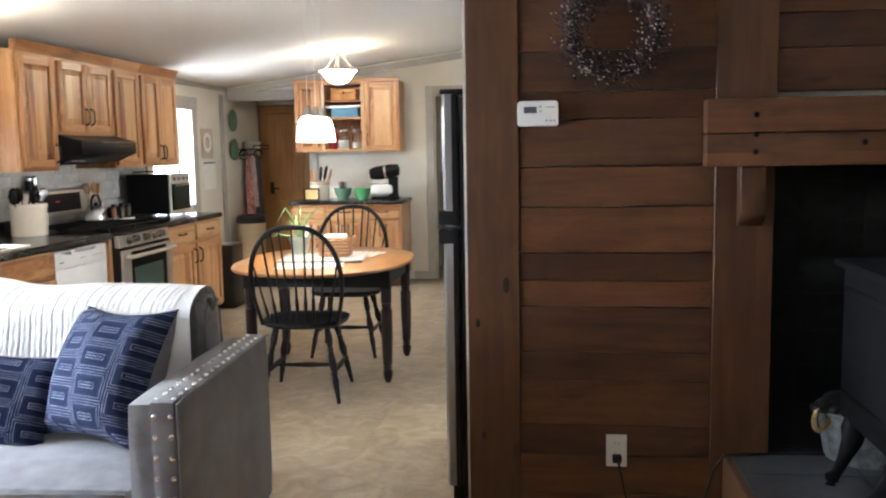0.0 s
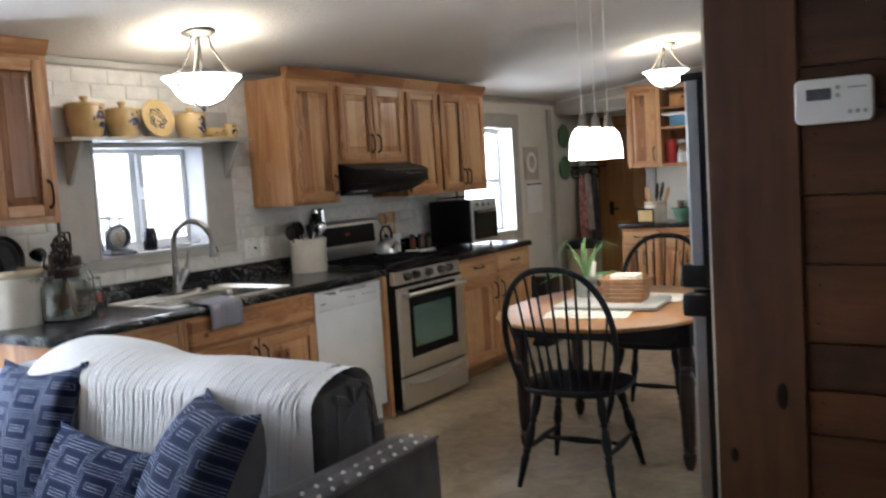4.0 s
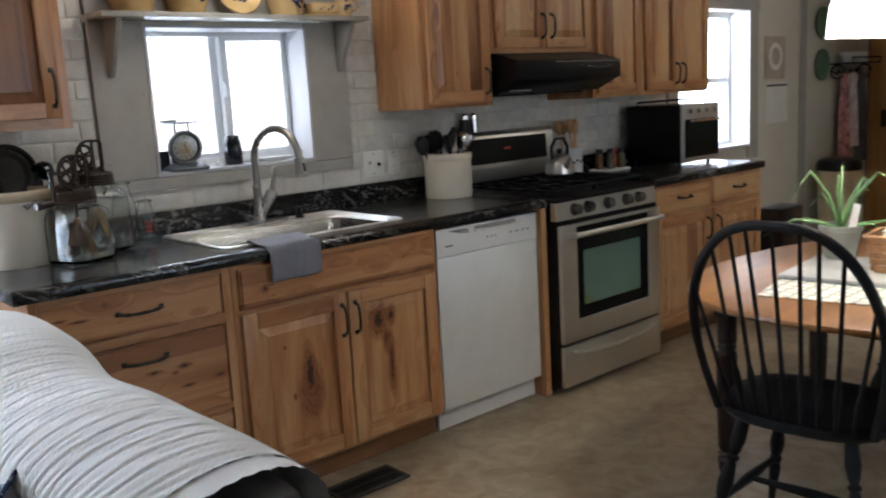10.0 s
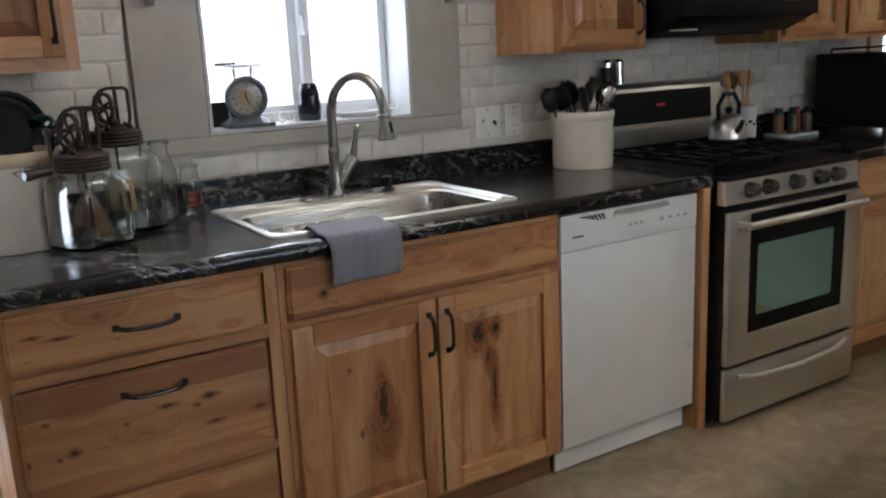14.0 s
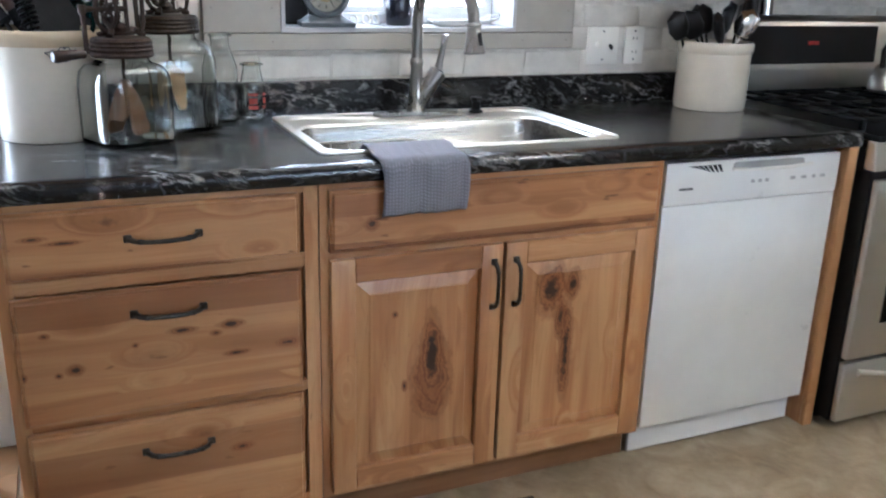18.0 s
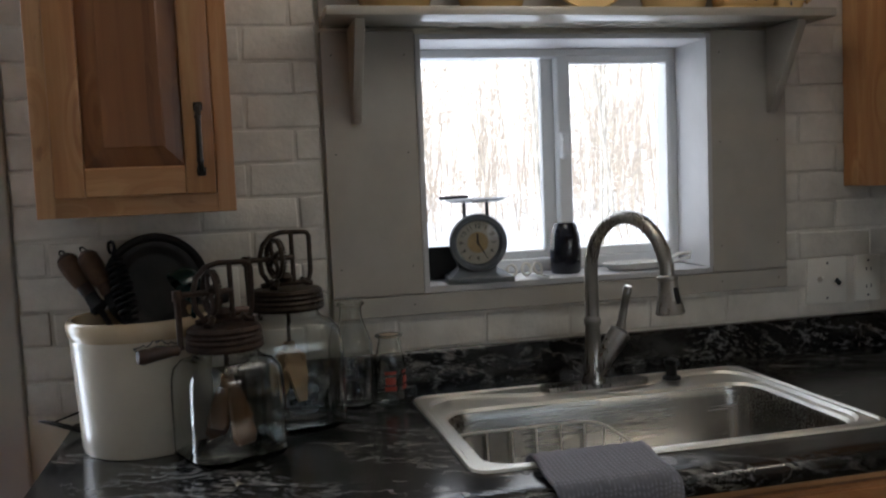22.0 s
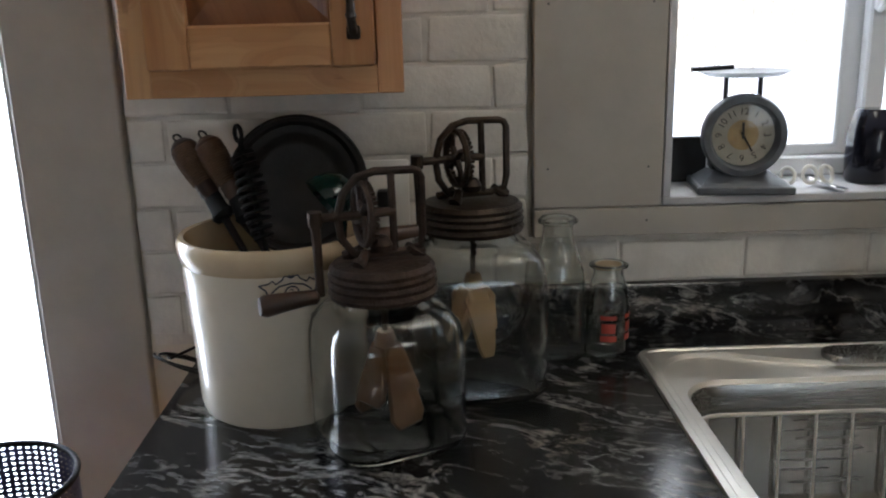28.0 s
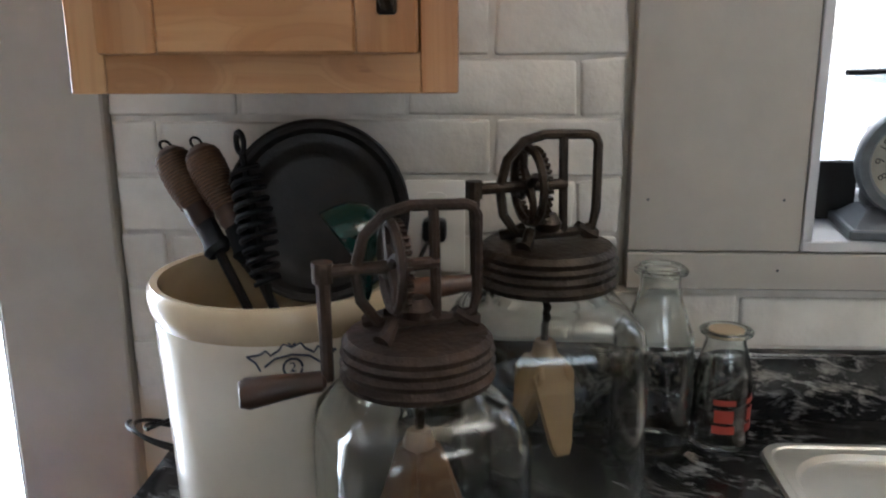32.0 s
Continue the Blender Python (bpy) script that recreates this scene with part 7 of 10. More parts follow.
def potted_aloe():
    x, y, z = -1.075, 6.29, TZ + 0.023
    p = thing("potted_aloe", (x, y, z), "small spiky green aloe in a grey-green pot", "plant")
    part("pot", lathe([(0.0, 0.0), (0.05, 0.0), (0.068, 0.10), (0.074, 0.102), (0.074, 0.118), (0.066, 0.118), (0.062, 0.10), (0.0, 0.095)], (x, y, z), 24), plain("pot_glaze", (0.30, 0.32, 0.28), 0.35, vary=0.2), p)
    leafm = plain("aloe_leaf", (0.17, 0.30, 0.12), 0.4, vary=0.25, scale=25)
    rng = random.Random(4)
    for k in range(13):
        a = k * 2.4 + rng.uniform(-0.3, 0.3)
        r, up = rng.uniform(0.10, 0.27), rng.uniform(0.10, 0.25)
        if k % 3 == 0:
            up, r = up * 0.2, r + 0.07
        d = Vector((math.cos(a), math.sin(a), 0))
        base = Vector((x, y, z + 0.10))
        pts = [base, base + d * r * 0.25 + Vector((0, 0, up * 0.55)), base + d * r * 0.6 + Vector((0, 0, up * 0.95)), base + d * r + Vector((0, 0, up * ((1.0, 0.55, 0.8)[k % 3] if k % 3 else -0.3)))]
        part("leaf", tube(pts, [0.0085, 0.0068, 0.0042, 0.001], 6), leafm, p)
    part("plant_stake", moved(box(-0.012, 0.012, -0.0015, 0.0015, 0.0, 0.10, 0.001), pose(x + 0.045, y - 0.02, z + 0.098, 6, 10, 25)), white_plastic, p)


potted_aloe()


# ---- lamps ----
def pendant_light():
    zc = ceil_z(-0.855)
    p = thing("pendant_light", (-0.855, 6.0, zc), "three-shade pendant light with lit glass shades over the table", "lamp")
    d = Vector((0.012, 0.135, 0))
    c = Vector((-0.855, 6.0, 0))
    part("canopy", moved(box(-0.04, 0.04, -0.29, 0.29, -0.03, 0.0, 0.006, 2), pose(c.x, c.y, zc - 0.004, 0, 7, 0)), nickel, p)
    for k in (-1, 0, 1):
        q = c + d * k
        part("cord", tube([(q.x, q.y, zc - 0.02), (q.x, q.y, 1.72)], 0.0025, 6), white_plastic, p)
        cap = part("socket", lathe([(0.0, 0.06), (0.012, 0.058), (0.018, 0.045), (0.022, 0.02), (0.03, 0.0), (0.0, 0.0)], (q.x, q.y, 1.672), 16), nickel, p)
        sh = part("shade", lathe([(0.018, 0.155), (0.034, 0.15), (0.052, 0.128), (0.063, 0.09), (0.069, 0.04), (0.071, 0.0), (0.068, 0.0), (0.066, 0.04), (0.059, 0.088), (0.048, 0.124), (0.018, 0.15)], (q.x, q.y, 1.514), 28), pendant_glow, p, "lit white glass shade")


pendant_light()
for k in (-1, 0, 1):
    bulb("pendant_bulb", (-0.855 + 0.012 * k, 6.0 + 0.135 * k, 1.565), 4.2, 0.03, (1.0, 0.86, 0.66))


lamp_metal = plain("aged_lamp_metal", (0.14, 0.13, 0.115), 0.42, 0.9, vary=0.2, scale=20)


def bowl_light(x, y, zb, k_, label):
    """A semi-flush lamp: canopy, three scrolled arms, a wide frosted bowl, finial."""
    zc = ceil_z(x)
    l = thing("ceiling_light", (x, y, zc), label, "lamp", "ceiling lamps")
    part("canopy", lathe([(0.0, 0.0), (0.085, 0.0), (0.088, -0.012), (0.066, -0.028), (0.0, -0.03)], (x, y, zc + 0.004), 28), lamp_metal, l)
    part("stem", tube([(x, y, zc - 0.02), (x, y, zb + 0.06)], 0.008, 8), lamp_metal, l)
    part("bowl", lathe([(r_ * k_, z_ * k_ * 0.8) for r_, z_ in ((0.0, 0.0), (0.05, 0.005), (0.10, 0.03), (0.135, 0.075), (0.155, 0.125), (0.19, 0.160), (0.195, 0.168), (0.186, 0.168), (0.150, 0.13), (0.128, 0.08), (0.095, 0.037), (0.0, 0.01))], (x, y, zb), 36), lamp_glow, l, "lit frosted glass bowl")
    for k in range(3):
        a = radians(35 + 120 * k)
        u = Vector((math.cos(a), math.sin(a), 0))
        o = Vector((x, y, 0))
        pts = [o + u * 0.05 + Vector((0, 0, zc - 0.02)), o + u * 0.06 + Vector((0, 0, zc - 0.08)), o + u * 0.13 + Vector((0, 0, zb + 0.165)), o + u * 0.205 + Vector((0, 0, zb + 0.135)), o + u * 0.185 + Vector((0, 0, zb + 0.105)), o + u * 0.10 + Vector((0, 0, zb + 0.02)), o + u * 0.02 + Vector((0, 0, zb - 0.012))]
        part("arm", tube(pts, 0.0055, 8), lamp_metal, l)
    part("finial", lathe([(0.0, -0.035), (0.008, -0.03), (0.012, -0.02), (0.007, -0.012), (0.018, -0.005), (0.018, 0.0), (0.0, 0.002)], (x, y, zb), 14), lamp_metal, l)


bowl_light(-2.49, 4.95, 1.905, 1.0, "semi-flush ceiling lamp with a lit frosted bowl above the sink")
bowl_light(-1.37, 8.68, 2.075, 0.9, "semi-flush ceiling lamp with a lit frosted bowl by the hutch")
bulb("sink_lamp_bulb", (-2.49, 4.95, 2.12), 3.2, 0.05)
bulb("hutch_lamp_bulb", (-1.37, 8.68, 2.30), 4.6, 0.05, (1.0, 0.80, 0.54))

# ---- fridge and the cabinet above it ----
fridge_steel = brushed("fridge_steel", (0.37, 0.38, 0.40), 0.42, "z", 0.4)


def fridge():
    x0, x1, y0, y1 = 0.180, 0.90, 4.06, 4.86
    f = thing("refrigerator", (0.5, 4.46, 0), "stainless top-freezer refrigerator with black sides and handles", "refrigerator")
    part("cabinet", box(x0 + 0.075, x1, y0 + 0.006, y1 - 0.006, 0.03, 1.657, 0.006, 2), black_plastic, f)
    for a, b, nm in ((0.085, 1.138, "fridge_door"), (1.150, 1.666, "freezer_door")):
        bm = prism([(x0 + 0.046, y0), (x0 + 0.02, y0), (x0 + 0.006, y0 + 0.03), (x0, y0 + 0.12), (x0 - 0.006, (y0 + y1) / 2), (x0, y1 - 0.12), (x0 + 0.006, y1 - 0.03), (x0 + 0.02, y1), (x0 + 0.046, y1)], "z", a, b)
        d = part(nm, bm, fridge_steel, f, "stainless curved door")
        part("door_edge", box(x0 + 0.0462, x0 + 0.07, y0 + 0.001, y1 - 0.001, a, b, 0.003), black_plastic, d, "black plastic door edge")
        part("gasket", box(x0 + 0.0705, x0 + 0.0745, y0 + 0.01, y1 - 0.01, a + 0.01, b - 0.01), black_plastic, d)
        za, zb = ((0.80, 1.07) if nm == "fridge_door" else (1.11, 1.38))
        zs = 1.108 if nm == "fridge_door" else 1.182
        part("handle", box(x0 - 0.012, x0 + 0.06, y0 - 0.004, y0 + 0.085, zs - 0.03, zs + 0.03, 0.010, 2), black_plastic, d, "black door handle")
    part("hinge_cover", box(x0 + 0.0, x0 + 0.12, y0 + 0.01, y0 + 0.09, 1.666, 1.686, 0.005, 2), black_plastic, f)
    part("kick_plate", box(x0 + 0.03, x0 + 0.08, y0 + 0.02, y1 - 0.02, 0.02, 0.08, 0.003), black_plastic, f)
    for yy in (y0 + 0.06, y1 - 0.06):
        part("wheel", moved(lathe([(0.0, -0.012), (0.018, -0.012), (0.02, 0.0), (0.018, 0.012), (0.0, 0.012)], (0, 0, 0), 14), pose(x0 + 0.13, yy, 0.02, 90, 0, 0)), black_plastic, f)


fridge()
af = thing("fridge_cabinet", (0.6, 4.42, 1.93), "hickory cabinet above the refrigerator", "cabinet")
part("body", box(0.345, 0.90, 3.9905, 4.80, 1.93, 2.42, 0.002), hickory_side, af)
part("door", box(0.325, 0.3445, 4.075, 4.43, 1.945, 2.40, 0.004), hickory_v, af)
part("door", box(0.325, 0.3445, 4.44, 4.79, 1.945, 2.40, 0.004), hickory_v, af)

# ---- hutch on the north wall ----
HB = north_frame(0, 9.72)
HU = north_frame(0, 9.95)


def hutch():
    u0, u1 = -2.19, -0.985
    b = thing("hutch_cabinet", ((u0 + u1) / 2, 10.0, 0), "hickory base cabinets under the hutch with drawers and doors", "cabinet", "base cabinets")
    carcass(HB, u0, u1, 0.555, 0.10, 0.888, b)
    edges = (u0, u0 + 0.385, u1 - 0.40, u1)
    for k, (a, c) in enumerate(zip(edges, edges[1:])):
        face_frame(HB, b, a + 0.001, c - 0.001, 0.10, 0.888, 0.018, 0.03, ((0.10, 0.13), (0.70, 0.74), (0.868, 0.888)))
        d = part("drawer_front", slab_front(HB, a + 0.02, c - 0.02, 0.018, 0.735, 0.872), hickory_h, b)
        part("handle", pull(HB, (a + c) / 2, 0.81, 0.038, False), pull_bronze, d, "dark bronze pull")
        m = (a + c) / 2
        for s, (p, q) in enumerate(((a + 0.02, m - 0.003), (m + 0.003, c - 0.02))):
            raised_door(HB, b, p, q, 0.018, 0.118, 0.712, ((q - 0.03) if s == 0 else (p + 0.03), 0.61), rail=0.045)
    part("toe_kick", moved(box(u0, u1, -0.06, -0.045, 0.0, 0.10), HB), toe_wood, b)
    solo("countertop", join(box(u0 - 0.02, u1 + 0.02, 9.665, 10.277, 0.889, 0.928, 0.008, 2)), counter_top, "black marbled countertop of the hutch", "countertop")
    up = thing("hutch_upper", ((u0 + u1) / 2, 10.1, 1.44), "hickory wall hutch with two doors and open middle shelves", "cabinet", "wall cabinets")
    z0, z1 = 1.445, 2.20
    l, r = -1.865, -1.435
    part("side_unit", moved(box(u0, l, -0.325, 0.0, z0, z1), HU), hickory_side, up)
    part("side_unit", moved(box(r, -1.03, -0.325, 0.0, z0, z1), HU), hickory_side, up)
    part("shelf_board", moved(box(l, r, -0.325, 0.0, z0, z0 + 0.03), HU), hickory_h, up)
    part("shelf_board", moved(box(l, r, -0.325, -0.02, 1.80, 1.82), HU), hickory_h, up)
    part("shelf_board", moved(box(l, r, -0.325, -0.02, 1.985, 2.005), HU), hickory_h, up)
    part("shelf_board", moved(box(l, r, -0.325, 0.0, z1 - 0.03, z1), HU), hickory_h, up)
    part("back_panel", moved(box(l, r, -0.324, -0.312, z0 + 0.03, z1 - 0.03), HU), hickory_side, up)
    raised_door(HU, up, u0 + 0.015, l - 0.03, 0.0, z0 + 0.015, z1 - 0.015, (l - 0.055, z0 + 0.13), rail=0.05)
    raised_door(HU, up, r + 0.03, -1.045, 0.0, z0 + 0.015, z1 - 0.015, (r + 0.055, z0 + 0.13), rail=0.05)
    part("stile", moved(box(l - 0.026, l + 0.012, 0.0, 0.016, z0, z1), HU), hickory_v, up)
    part("stile", moved(box(r - 0.012, r + 0.026, 0.0, 0.016, z0, z1), HU), hickory_v, up)
    part("crown", moved(box(u0 - 0.01, -1.02, 0.0, 0.03, z1 - 0.01, z1 + 0.03, 0.006), HU), hickory_h, up)


hutch()
HZ, HY = 0.929, 9.93


def mason_jar(x, y, z, r, h, fill, label):
    j = thing("storage_jar", (x, y, z), label, "jar", "hutch jars")
    part("glass", lathe([(0.0, 0.0), (r, 0.0), (r, h * 0.78), (r * 0.72, h * 0.9), (r * 0.72, h), (r * 0.68, h), (r * 0.68, h * 0.9), (r * 0.95, h * 0.77), (r * 0.95, 0.006), (0.0, 0.006)], (x, y, z), 20), clear_glass, j)
    part("flour", lathe([(0.0, 0.007), (r * 0.93, 0.007), (r * 0.93, h * fill), (0.0, h * fill + 0.006)], (x, y, z), 20), paper_white, j, "white flour")
    part("lid", lathe([(r * 0.78, h - 0.012), (r * 0.78, h + 0.012), (0.0, h + 0.014)], (x, y, z), 20), nickel, j)


mason_jar(-1.68, 10.06, 1.476, 0.066, 0.20, 0.5, "glass jar half full of flour on the hutch shelf")
mason_jar(-1.52, 10.06, 1.476, 0.062, 0.20, 0.36, "glass jar part full of sugar on the hutch shelf")
solo("red_canister", lathe([(0.0, 0.0), (0.05, 0.0), (0.05, 0.21), (0.046, 0.22), (0.03, 0.226), (0.0, 0.228)], (-1.80, 10.06, 1.476), 20), red_tin, "tall red tin canister on the hutch shelf", "canister")
solo("blue_box", box(-1.79, -1.50, 10.0, 10.2, 1.8205, 1.92, 0.004), blue_tin, "pale blue printed box on the hutch shelf", "box")
solo("white_platter", box(-1.855, -1.45, 9.97, 10.22, 1.9205, 1.95, 0.01, 2), white_enamel, "white enamel platter on the blue box", "platter")
wbx = thing("recipe_box", (-1.65, 10.1, 2.006), "reddish wooden recipe box on the top shelf", "box")
part("box", box(-1.78, -1.52, 10.0, 10.2, 2.006, 2.085, 0.004), pine_door, wbx)
part("lid", box(-1.785, -1.515, 9.995, 10.205, 2.087, 2.125, 0.004), pine_door, wbx)
part("clasp", box(-1.66, -1.64, 9.988, 9.9955, 2.07, 2.10, 0.002), pull_bronze, wbx)


def crock(x, y, z, r, h, label, name="stoneware_crock", rim=None, taper=1.0):
    c = thing(name, (x, y, z), label, "crock")
    part("body", lathe([(0.0, 0.004), (r * 0.93 * taper, 0.004), (r * 0.955 * taper, 0.0), (r * 0.985 * taper, 0.012), (r * 0.985 * (0.4 + 0.6 * taper), h * 0.4), (r * 0.985, h * 0.8), (r * 0.985, h - 0.034), (r * 0.965, h - 0.03), (r * 0.95, h - 0.024)], (x, y, z), 56), stoneware, c)
    part("rim", lathe([(r * 0.985, h - 0.036), (r * 1.01, h - 0.030), (r * 1.03, h - 0.020), (r * 1.03, h - 0.006), (r * 1.0, h), (r * 0.945, h - 0.001), (r * 0.92, h - 0.008), (r * 0.91, h - 0.05), (r * 0.90, 0.02), (r * 0.8, 0.012), (0.0, 0.012)], (x, y, z), 56), rim or stoneware_rim, c, "glazed rim and inside")
    return c


crock(-1.93, HY, HZ, 0.105, 0.20, "cream stoneware crock of wooden tools on the hutch")
for k, (dx, dy, hh, tilt, roll, mat) in enumerate(((-0.05, 0.0, 0.33, 4, -10, spoon_wood), (-0.02, 0.02, 0.36, -4, 4, handle_wood), (0.02, -0.02, 0.38, 5, 14, handle_wood), (0.05, 0.01, 0.34, -3, 18, spoon_wood), (-0.035, -0.03, 0.32, 6, -4, spoon_wood))):
    solo("wooden_tool", moved(join(tube([(0, 0, 0), (0, 0, hh * 0.6)], [0.009, 0.008], 8), lathe([(0.0, hh * 0.55), (0.015, hh * 0.6), (0.019, hh * 0.75), (0.014, hh * 0.93), (0.0, hh)], (0, 0, 0), 10)), pose(-1.93 + dx * 0.6, HY + dy, HZ + 0.013, tilt, roll, 0)), mat, "wooden rolling pin or spoon standing in the crock", "utensil", "crock tools")
bx_ = thing("picture_stand", (-1.98, 9.76, HZ), "small black frame standing on the hutch counter", "frame")
part("frame", join(box(-2.06, -1.89, 9.755, 9.77, HZ, HZ + 0.015, 0.002), box(-2.06, -1.89, 9.755, 9.77, HZ + 0.12, HZ + 0.135, 0.002), box(-2.06, -2.045, 9.755, 9.77, HZ + 0.015, HZ + 0.12, 0.002), box(-1.905, -1.89, 9.755, 9.77, HZ + 0.015, HZ + 0.12, 0.002)), black_plastic, bx_)
part("picture", box(-2.045, -1.905, 9.76, 9.766, HZ + 0.015, HZ + 0.12), yellow_ware, bx_)
for gx, gr, gm, gl in ((-1.665, 0.098, plain("sage_bowl_glaze", (0.16, 0.30, 0.19), 0.25, vary=0.15), "sage green mixing bowl on the hutch"), (-1.45, 0.095, jade, "jade green mixing bowl on the hutch")):
    solo("mixing_bowl", lathe([(0.0, 0.0), (gr * 0.5, 0.0), (gr * 0.55, 0.012), (gr * 0.85, 0.06), (gr * 0.98, 0.115), (gr * 1.03, 0.122), (gr * 1.0, 0.126), (gr * 0.93, 0.118), (gr * 0.8, 0.065), (0.0, 0.02)], (gx, HY - 0.02, HZ), 32), gm, gl, "bowl", "mixing bowls")
solo("tin_cup", lathe([(0.0, 0.0), (0.04, 0.0), (0.046, 0.09), (0.043, 0.09), (0.037, 0.006), (0.0, 0.006)], (-1.665, HY - 0.02, HZ + 0.105), 20), chrome, "steel cup standing in the sage bowl", "cup")
mx = thing("stand_mixer", (-1.20, HY, HZ), "dark stand mixer with a steel bowl and white cloth", "mixer")
part("base", prism(rounded(0.30, 0.19, 0.05, 5, -1.20, HY), "z", HZ, HZ + 0.03, 0.006), black_enamel, mx)
part("column", prism(rounded(0.10, 0.10, 0.03, 4, -1.11, HY), "z", HZ + 0.03, HZ + 0.24), black_enamel, mx)
part("head", moved(lathe([(0.0, -0.18), (0.055, -0.17), (0.072, -0.10), (0.075, 0.06), (0.06, 0.14), (0.0, 0.16)], (0, 0, 0), 20), pose(-1.19, HY, HZ + 0.295, 0, 82, 0)), black_enamel, mx)
part("band", moved(lathe([(0.0755, -0.012), (0.078, 0.0), (0.0755, 0.012)], (0, 0, 0), 24), pose(-1.19, HY, HZ + 0.295, 0, 82, 0)), chrome, mx)
part("bowl", lathe([(0.0, 0.0), (0.06, 0.0), (0.09, 0.06), (0.1, 0.15), (0.104, 0.15), (0.0, 0.02)], (-1.26, HY, HZ + 0.03), 28), stainless, mx)
solo("white_cloth", moved(soft_box(-0.11, 0.11, -0.05, 0.05, 0.0, 0.035, 0.016, 0.008), pose(-1.22, HY - 0.10, HZ + 0.1, 62, 0, 12)), paper_white, "white cloth hung over the mixer bowl", "cloth")

# ---- far window side: calendar, bins ----
cal = thing("wall_calendar", (-3.08, 9.68, 1.1), "two wall hangings, a framed print over a paper calendar", "calendar")
part("print_frame", box(-3.0875, -3.075, 9.50, 9.80, 1.40, 1.72, 0.003), plain("pale_wood_print", (0.48, 0.40, 0.32), 0.6, vary=0.2), cal)
part("print_motif", moved(lathe([(0.065, 0.0), (0.085, 0.001), (0.105, 0.0)], (0, 0, 0), 24), pose(-3.0745, 9.65, 1.57, 0, 90, 0)), paper_white, cal)
part("calendar_sheet", box(-3.0875, -3.082, 9.52, 9.86, 1.07, 1.375, 0.001), paper_white, cal)
part("calendar_band", box(-3.082, -3.0812, 9.53, 9.85, 1.345, 1.362), slate_grey, cal)
solo("dark_bin", join(box(-2.52, -2.36, 8.38, 8.66, 0.0, 0.60, 0.012, 2)), black_plastic, "tall black plastic bin at the end of the cabinets", "bin")
tc = thing("trash_can", (-2.845, 10.26, 0), "tan step trash can with a black lid", "trash can")
tan = plain("tan_plastic", (0.52, 0.42, 0.27), 0.45, vary=0.08)
part("body", lathe([(0.0, 0.0), (0.135, 0.0), (0.14, 0.02), (0.165, 0.66), (0.0, 0.66)], (-2.845, 10.26, 0), 28), tan, tc)
part("lid", lathe([(0.170, 0.655), (0.172, 0.70), (0.155, 0.735), (0.10, 0.75), (0.0, 0.755)], (-2.845, 10.26, 0), 28), black_plastic, tc)

# ---- back hall ----
md = thing("door_2", (-2.6, 11.3, 0), "orange pine panel door in the back wall of the hall", "door", kind="structure")
part("leaf", box(-2.985, -2.265, 11.308, 11.346, 0.01, 1.93, 0.004), pine_door, md)
for a, b in ((-2.90, -2.66), (-2.59, -2.35)):
    for c, d in ((0.2, 0.85), (1.0, 1.78)):
        part("panel", box(a, b, 11.300, 11.3075, c, d, 0.005), pine_door, md)
part("door_handle", join(tube([(-2.925, 11.308, 1.0), (-2.925, 11.262, 1.0), (-2.82, 11.258, 1.0)], 0.011, 8), box(-2.95, -2.90, 11.300, 11.3075, 0.93, 1.08, 0.004)), pull_bronze, md, "dark lever handle")
for zz in (0.25, 1.72):
    part("hinge", box(-2.275, -2.25, 11.300, 11.3075, zz - 0.05, zz + 0.05), pull_bronze, md)
for nm, bb in (("casing_board", (-3.072, -2.99, 0.0, 2.03)), ("casing_board", (-2.26, -2.18, 0.0, 2.03)), ("casing_head", (-2.989, -2.261, 1.94, 2.03))):
    part(nm, box(bb[0], bb[1], 11.325, 11.349, bb[2], bb[3], 0.003), pine_door, md)
for zz in (1.83, 1.495):
    solo("green_plate", moved(lathe([(0.0, 0.014), (0.07, 0.012), (0.10, 0.02), (0.125, 0.032), (0.127, 0.028), (0.10, 0.008), (0.06, 0.0), (0.0, 0.0)], (0, 0, 0), 28), pose(-3.089, 10.40, zz, 0, 90, 0)), plain("sage_plate", (0.13, 0.22, 0.13), 0.35, vary=0.15), "sage green plate hung on the hall wall", "plate", "wall plates")
rk = thing("wall_rack", (-3.0, 10.8, 1.4), "black iron shelf rack with hooks and a pale tray", "rack")
part("shelf", box(-3.088, -2.89, 10.56, 11.12, 1.49, 1.502, 0.003), black_iron, rk)
part("rail", tube([(-2.89, 10.56, 1.54), (-2.89, 11.12, 1.54)], 0.006, 8), black_iron, rk)
for yy in (10.58, 11.10):
    part("scroll_bracket", tube(arc((-3.02, yy, 1.43), 0.055, 0, 320, 14, "xz"), 0.008, 6), black_iron, rk)
    part("rail_end", tube([(-2.89, yy, 1.502), (-2.89, yy, 1.54)], 0.005, 6), black_iron, rk)
for k in range(5):
    part("hook", tube([(-3.085, 10.62 + k * 0.11, 1.44), (-3.04, 10.62 + k * 0.11, 1.41), (-3.02, 10.62 + k * 0.11, 1.45)], 0.007, 6), black_iron, rk)
solo("enamel_pan", lathe([(0.0, 0.0), (0.085, 0.0), (0.092, 0.06), (0.11, 0.085), (0.112, 0.082), (0.096, 0.058), (0.088, 0.006), (0.0, 0.006)], (-2.985, 10.80, 1.5025), 28, (0.8, 2.0)), white_enamel, "white enamel pan standing on the wall rack", "pan")
